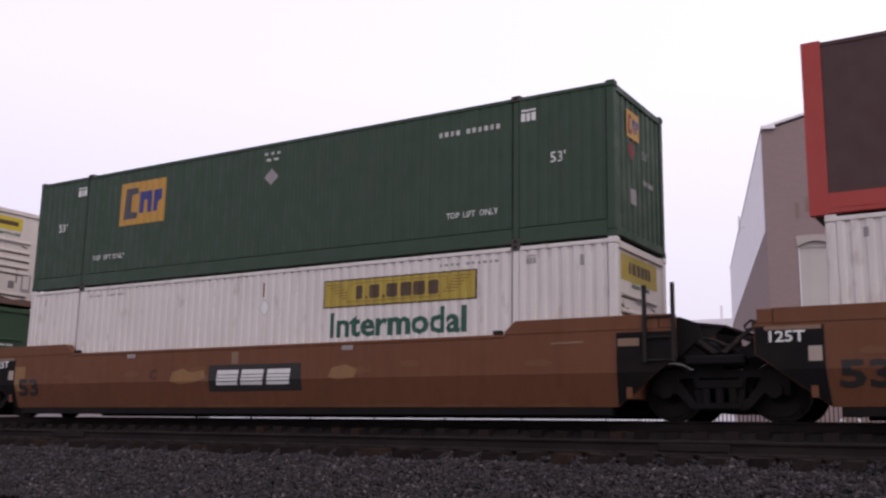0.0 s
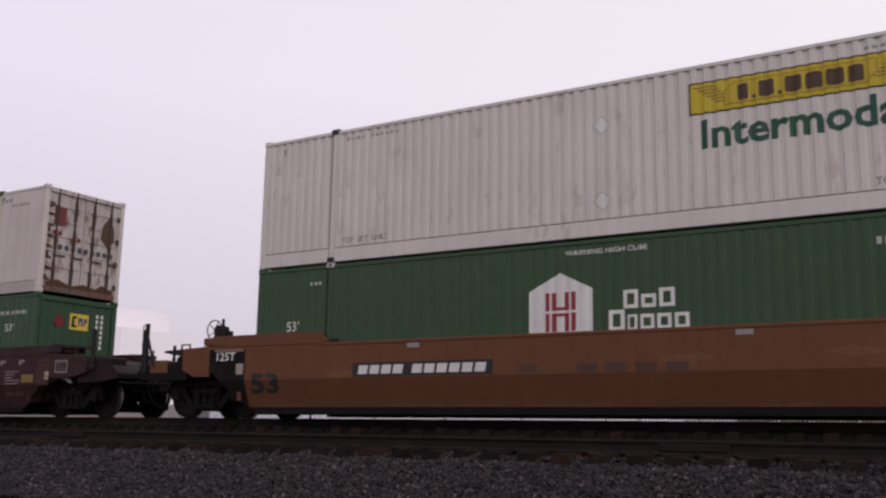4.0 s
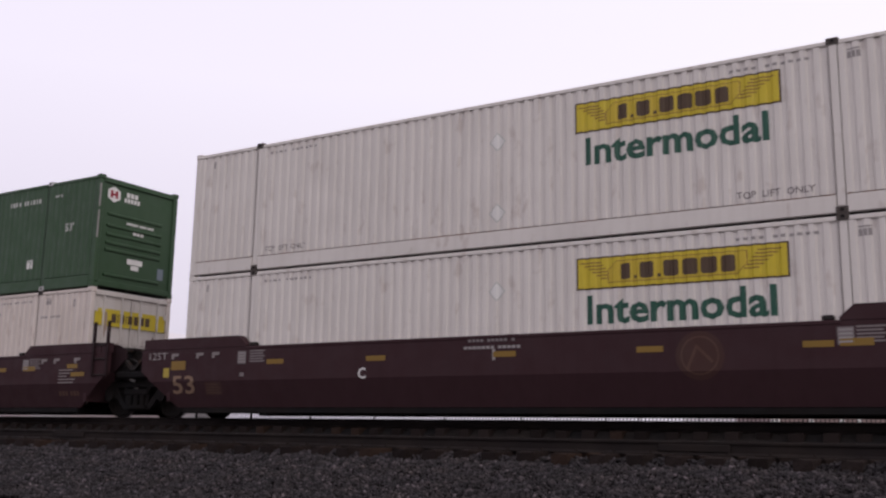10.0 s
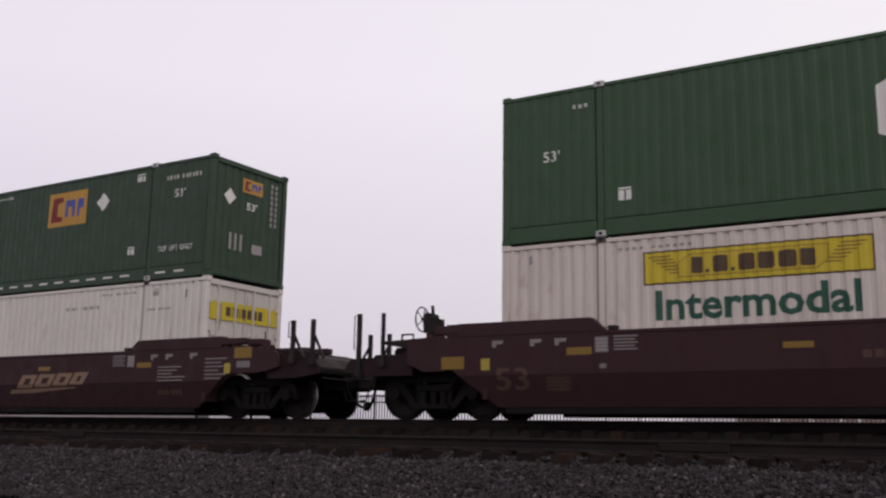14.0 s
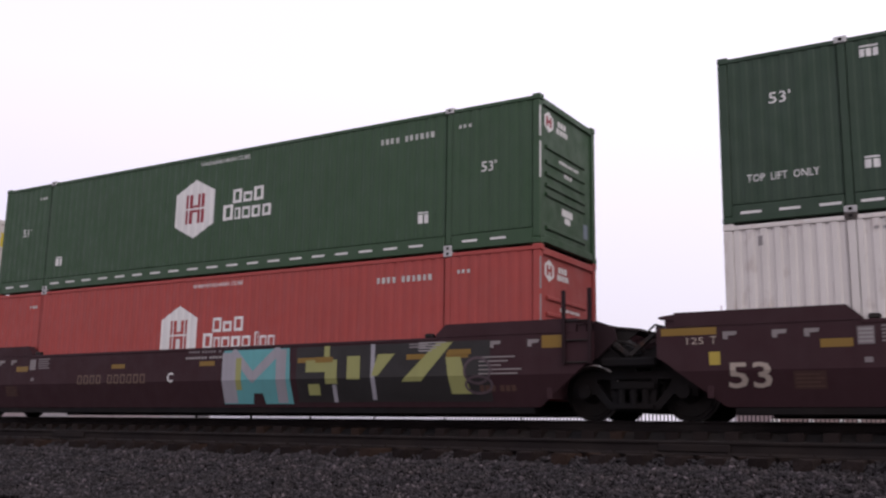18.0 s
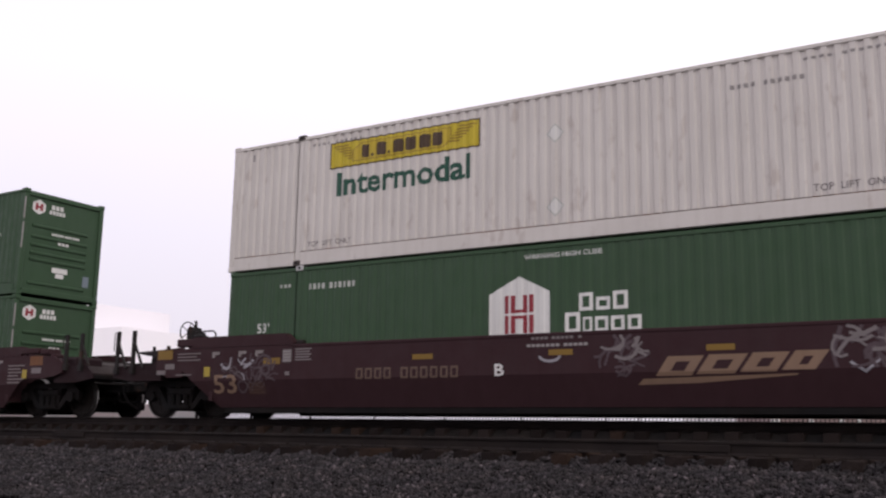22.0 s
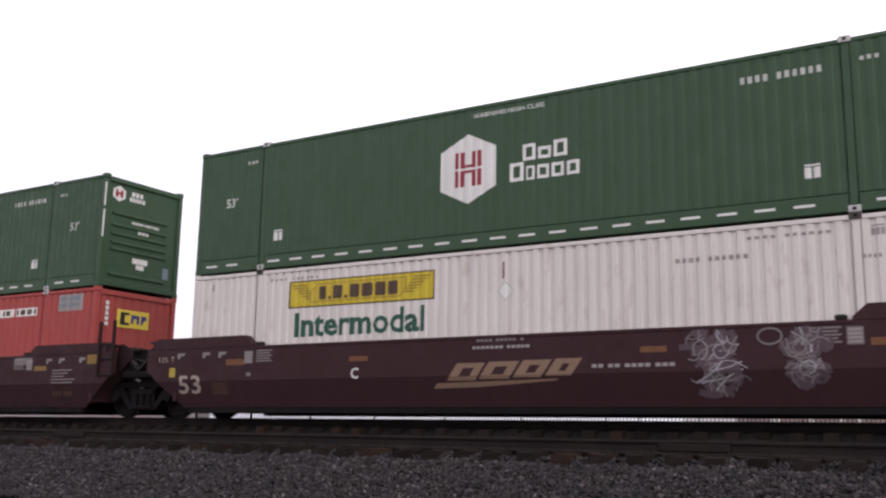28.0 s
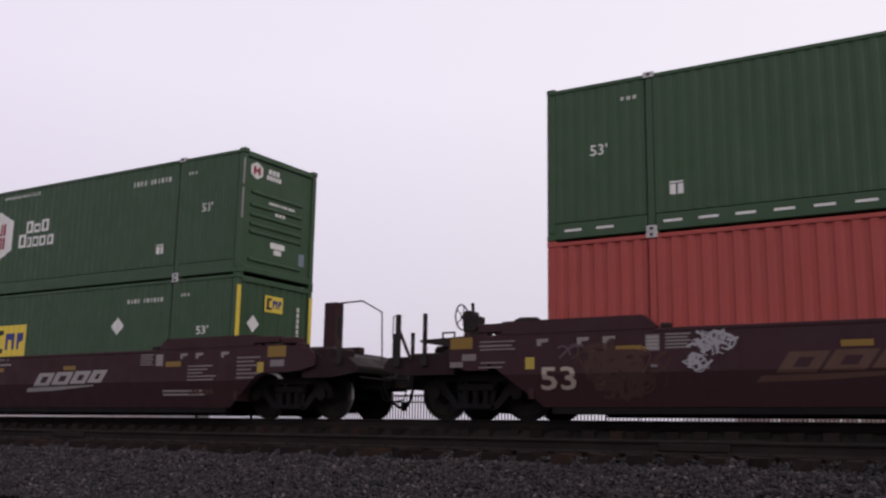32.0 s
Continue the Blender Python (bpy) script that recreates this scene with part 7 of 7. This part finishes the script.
def scatter_stones(name, count, x0, x1, y0, y1, lo, hi, seed, label):
    """Broken stones, each its own little solid, in one mesh."""
    g = np.random.default_rng(seed)
    f = (1 + 5 ** 0.5) / 2
    base = np.array([(-1, f, 0), (1, f, 0), (-1, -f, 0), (1, -f, 0), (0, -1, f), (0, 1, f), (0, -1, -f), (0, 1, -f), (f, 0, -1), (f, 0, 1), (-f, 0, -1), (-f, 0, 1)]) / 1.9
    tri = np.array([(0, 11, 5), (0, 5, 1), (0, 1, 7), (0, 7, 10), (0, 10, 11), (1, 5, 9), (5, 11, 4), (11, 10, 2), (10, 7, 6), (7, 1, 8), (3, 9, 4), (3, 4, 2), (3, 2, 6), (3, 6, 8), (3, 8, 9), (4, 9, 5), (2, 4, 11), (6, 2, 10), (8, 6, 7), (9, 8, 1)])
    size = lo + (hi - lo) * g.random(count) ** 1.6
    v = base[None] * (1 + 0.30 * g.uniform(-1, 1, (count, 12, 1)))
    v = v * (g.uniform(0.55, 1.25, (count, 1, 3)) * size[:, None, None])
    a = g.uniform(0, math.tau, (count, 3))
    for ax in range(3):
        c, s = np.cos(a[:, ax])[:, None], np.sin(a[:, ax])[:, None]
        i, j = [(1, 2), (0, 2), (0, 1)][ax]
        vi, vj = v[:, :, i] * c - v[:, :, j] * s, v[:, :, i] * s + v[:, :, j] * c
        v[:, :, i], v[:, :, j] = vi, vj
    y = g.uniform(y0, y1, count)
    x = g.uniform(x0, x1, count)
    bumps = 0.010 * (np.sin(x * 2.1 + 1.3 * y) + np.sin(x * 5.3 - 2.2 * y + 1) + np.sin(7.1 * y + 3.7 * x))
    z = bed_height(y) + bumps + g.uniform(-0.010, 0.022, count)
    v += np.stack([x, y, z], 1)[:, None]
    faces = (tri[None] + 12 * np.arange(count)[:, None, None]).reshape(-1, 3)
    me = bpy.data.meshes.new(name)
    me.vertices.add(count * 12)
    me.vertices.foreach_set("co", v.reshape(-1).astype(np.float32))
    me.loops.add(faces.size)
    me.loops.foreach_set("vertex_index", faces.reshape(-1).astype(np.int32))
    me.polygons.add(len(faces))
    me.polygons.foreach_set("loop_start", np.arange(0, faces.size, 3, dtype=np.int32))
    me.update(calc_edges=True)
    me.materials.append(STONE)
    tagged(new(name, me), label, "ballast", kind="stuff")


lay_ground()
lay_tracks()
scatter_stones("ballast_stones", 68000, -19.5, 0.6, 9.0, 11.78, 0.012, 0.036, 4, "dark grey crushed stone ballast on the track shoulder")
scatter_stones("ballast_stones", 11000, -26, 0.8, 11.78, 14.3, 0.018, 0.040, 5, "dark grey crushed stone between the ties")


# ---- iron fence behind the train ----
def build_fence():
    f = thing("fence", "black iron picket fence beside the railway", "fence")
    f.location = (0, 23.8, -1.06)
    top = 1.92
    picket = mesh_of(box(boxed(-0.011, 0.011, -0.011, 0.011, 0.05, top), -0.016, 0.016, -0.016, 0.016, top, top + 0.03), "picket", IRON)
    post = mesh_of(box(boxed(-0.015, 0.015, -0.024, 0.024, 0.0, top + 0.04), -0.02, 0.02, -0.03, 0.03, top + 0.04, top + 0.07), "post", IRON)
    for k in range(299):
        part("picket", picket, IRON, f).location.x = -24.3 + 0.097 * k
    for k in range(12):
        part("post", post, IRON, f).location.x = -24.26 + 2.42 * k
    for z in (0.18, top - 0.20, top - 0.02):
        part("cross_rail", boxed(-24.26, 4.7, -0.02, 0.02, z - 0.018, z + 0.018), IRON, f)


build_fence()


def low_siding():
    """Pale panelled wall beyond the left end of the fence."""
    w = thing("boundary_wall", "pale pinkish panelled boundary wall", "wall")
    w.location = (0, 24.6, -1.06)
    r = random.Random(8)
    for k in range(20):
        part("panel", boxed(-24.5 - 2.4 * (k + 1) + 0.02, -24.5 - 2.4 * k, 0.0, 0.12, 0.0, 1.7 + 0.02 * r.random(), bevel=0.01), PINKISH if k % 3 else HAZY, w)


low_siding()


def bollards():
    for x in (-6.09, -5.97, -5.15, -4.43, -4.03):
        b = thing("bollard", "short white bollard behind the fence", "bollard", "white bollards")
        b.location = (x, 26.0, -1.06)
        part("post", rod(bmesh.new(), (0, 0, 0), (0, 0, 1.32), 0.055, 10), P_WHITE, b)
        part("cap", rod(bmesh.new(), (0, 0, 1.32), (0, 0, 1.36), 0.062, 10, 0.02), P_WHITE, b)


bollards()


# ---- brick building and far houses ----
def brick_look():
    nt = MORTAR.node_tree
    n, l = nt.nodes, nt.links
    socket = n["Principled BSDF"].inputs["Base Color"]
    co, mp, br, mix = n.new("ShaderNodeTexCoord"), n.new("ShaderNodeMapping"), n.new("ShaderNodeTexBrick"), n.new("ShaderNodeMixRGB")
    mp.inputs["Rotation"].default_value = (radians(90), 0, 0)
    br.inputs["Scale"].default_value = 1.0
    br.inputs["Brick Width"].default_value, br.inputs["Row Height"].default_value, br.inputs["Mortar Size"].default_value = 0.21, 0.072, 0.008
    br.inputs["Color1"].default_value, br.inputs["Color2"].default_value, br.inputs["Mortar"].default_value = (0.255, 0.183, 0.180, 1), (0.228, 0.165, 0.162, 1), (0.262, 0.196, 0.192, 1)
    l.new(co.outputs["Object"], mp.inputs[0])
    l.new(mp.outputs[0], br.inputs[0])
    mix.inputs[0].default_value = 0.8
    l.new(socket.links[0].from_socket, mix.inputs[1])
    l.new(br.outputs[0], mix.inputs[2])
    l.new(mix.outputs[0], socket)


brick_look()


def arch_points(a, b, z, rise, n=10):
    return [(a + (b - a) * k / n, z + rise * (1 - (2 * k / n - 1) ** 2)) for k in range(n + 1)]


def brick_building():
    h = thing("brick_building", "pale brown brick building with a gable and boarded arched windows", "building")
    h.matrix_basis = pose(-9.024, 38.9, 0.06, 0, 0, 17.5)
    ground, t = -1.15, 0.45
    ridge = (9.2, 14.72)

    def wall(poly, name="wall", material=MORTAR, y0=0.0, y1=t):
        bm = prism(bmesh.new(), poly, y0, y1)
        bmesh.ops.recalc_face_normals(bm, faces=bm.faces)
        return part(name, bm, material, h)
    wins = ((1.13, 2.44), (2.84, 4.15))
    spring, rise, sill = 7.16, 0.22, 4.40
    # front wall, with both openings going through it
    wall([(0, ground), (18.4, ground), (18.4, sill), (0, sill)])
    edges = [0.0] + [x for w in wins for x in w] + [18.4]
    for a, b in zip(edges[::2], edges[1::2]):
        wall([(a, sill), (b, sill), (b, spring), (a, spring)])
    bm = bmesh.new()
    wall([(0.0, 8.0), (18.4, 8.0), (18.4, 12.05), ridge, (0.47, 12.05), (0.0, 12.05)])
    cols = sorted({0.0, 18.4} | {x for w in wins for x, _ in arch_points(*w, spring, rise)})
    zs = {round(x, 4): z for w in wins for x, z in arch_points(*w, spring, rise)}
    for a, b in zip(cols, cols[1:]):
        prism(bm, [(a, zs.get(round(a, 4), spring)), (b, zs.get(round(b, 4), spring)), (b, 8.0), (a, 8.0)], 0.0, t)
    bmesh.ops.recalc_face_normals(bm, faces=bm.faces)
    part("wall", bm, MORTAR, h)
    for a, b in wins:
        w = part("window", boxed(a, b, 0.16, 0.22, sill, spring), BOARD, h, "boarded arched window")
        bm = prism(bmesh.new(), [(a, spring - 0.02)] + arch_points(a, b, spring, rise)[1:-1] + [(b, spring - 0.02)], 0.12, 0.20)
        bmesh.ops.recalc_face_normals(bm, faces=bm.faces)
        part("arch_board", bm, BOARD, w)
        for c in (a + 0.03, b - 0.06):
            part("window_frame", boxed(c, c + 0.05, 0.10, 0.165, sill, spring), CLAD, w)
        part("window_sill", boxed(a - 0.08, b + 0.08, -0.07, 0.20, sill - 0.14, sill), BOARD, w)
        lintel = bmesh.new()
        hi = arch_points(a - 0.06, b + 0.06, spring + 0.42, 0.05)
        lo = arch_points(a, b, spring, rise)
        for (p, q), (r, s) in zip(zip(lo, lo[1:]), zip(hi, hi[1:])):
            prism(lintel, [p, q, s, r], -0.03, 0.10)
        bmesh.ops.remove_doubles(lintel, verts=lintel.verts, dist=1e-4)
        bmesh.ops.recalc_face_normals(lintel, faces=lintel.faces)
        part("arch_head", lintel, HEAD, w)
    # side wall: brick below, pale cladding above
    bm = boxed(0.0, 0.45, t, 34.0, ground, 7.9)
    part("side_wall", bm, MORTAR, h)
    part("cladding", boxed(-0.02, 0.43, t, 34.0, 7.9, 12.0), CLAD, h)
    part("rear_wall", boxed(0.45, 18.4, 33.6, 34.0, ground, 12.0), MORTAR, h)
    part("side_wall", boxed(18.0, 18.4, t, 33.6, ground, 12.0), MORTAR, h)
    # roof of two slopes with pale edges
    for a, b in (((-0.04, 12.04), ridge), ((18.5, 12.04), ridge)):
        bm = prism(bmesh.new(), [a, b, (b[0], b[1] + 0.10), (a[0], a[1] + 0.10)], -0.03, 34.1)
        bmesh.ops.recalc_face_normals(bm, faces=bm.faces)
        part("roof", bm, CLAD, h)
    part("eave_trim", boxed(-0.05, 0.50, -0.14, -0.02, 12.0, 12.14), CLAD, h)
    # darker corbelled bricks stepping up under the gable
    for k in range(9):
        x = 1.10 + 0.39 * k
        z = 8.30 + 0.235 * k
        part("corbel", boxed(x, x + 0.17, -0.012, 0.0, z, z + 0.62), CORBEL, h)
    # pale antenna on the side wall, no lamp: a bracket with an upright head
    lamp = part("wall_lamp", boxed(-0.30, -0.02, 13.7, 13.76, 10.85, 10.91), CLAD, h)
    part("lamp_head", boxed(-0.36, -0.28, 13.66, 13.80, 10.6, 11.5, bevel=0.02), CLAD, lamp)


brick_building()


# distance haze painted as a pale colour with a glow of its own
def haze_glow(name, value):
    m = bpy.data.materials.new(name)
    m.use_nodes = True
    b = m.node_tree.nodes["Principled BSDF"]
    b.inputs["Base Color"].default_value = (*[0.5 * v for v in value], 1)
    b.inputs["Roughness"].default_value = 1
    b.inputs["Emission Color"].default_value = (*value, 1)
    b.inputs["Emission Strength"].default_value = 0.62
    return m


def far_houses():
    """Buildings so far off that fog nearly swallows them; pale glowing paint stands in for it."""
    pale = haze_glow("distant_wall_haze_glow", (0.62, 0.57, 0.62))
    b = thing("backdrop", "distant building, paled and glowing for fog haze", "building", kind="structure")
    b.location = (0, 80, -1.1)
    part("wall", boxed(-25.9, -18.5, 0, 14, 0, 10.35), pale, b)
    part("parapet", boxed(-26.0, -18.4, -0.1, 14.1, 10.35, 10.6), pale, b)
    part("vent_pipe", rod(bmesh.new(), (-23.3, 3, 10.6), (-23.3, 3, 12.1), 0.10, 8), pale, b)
    paler = haze_glow("far_wall_haze_glow", (0.86, 0.80, 0.86))
    b = thing("backdrop", "far low building, paled and glowing for fog haze", "building", kind="structure")
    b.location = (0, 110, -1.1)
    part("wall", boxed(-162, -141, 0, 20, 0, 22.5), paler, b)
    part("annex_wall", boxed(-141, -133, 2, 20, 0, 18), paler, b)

    grey = haze_glow("far_steel_haze_glow", (0.50, 0.45, 0.50))
    lamp = thing("street_lamp", "grey street lamp with a level arm, glowing faintly for fog haze", "street lamp")
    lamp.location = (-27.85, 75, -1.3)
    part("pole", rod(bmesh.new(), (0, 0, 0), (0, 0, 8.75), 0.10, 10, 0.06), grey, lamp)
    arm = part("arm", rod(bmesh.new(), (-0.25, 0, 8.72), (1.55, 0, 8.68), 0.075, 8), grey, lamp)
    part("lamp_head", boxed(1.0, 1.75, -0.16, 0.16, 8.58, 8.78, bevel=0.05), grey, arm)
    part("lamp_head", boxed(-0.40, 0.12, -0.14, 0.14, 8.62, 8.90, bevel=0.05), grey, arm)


far_houses()


# ---- what moves ----
def rows_of(off, z):
    return [(t, pose(s + off, TRACK_Y, z)) for t, s in WAY]


def gone(t):
    """Metres gone at t seconds, smooth through WAY."""
    ts = [a for a, _ in WAY]
    ss = [b for _, b in WAY]
    i = min(max(int(t // 2), 0), len(ts) - 2)
    m = [(ss[min(k + 1, len(ss) - 1)] - ss[max(k - 1, 0)]) / (ts[min(k + 1, len(ss) - 1)] - ts[max(k - 1, 0)]) for k in (i, i + 1)]
    u, h = (t - ts[i]) / 2, 2.0
    return (2 * u**3 - 3 * u**2 + 1) * ss[i] + (u**3 - 2 * u**2 + u) * h * m[0] + (3 * u**2 - 2 * u**3) * ss[i + 1] + (u**3 - u**2) * h * m[1]


def motions():
    for c, off, z in RIDERS:
        walk(c, rows_of(off, z))
    for car, off in CARS:
        walk(car, rows_of(off, 0.0))
    turns = [(k * 0.1, math.degrees((gone(k * 0.1) - gone(0)) / WHEEL_R)) for k in range(321)]
    for w, u in WHEELSETS:
        walk(w, [(t, pose(u, 0, WHEEL_R, 0, a, 0)) for t, a in turns])


motions()
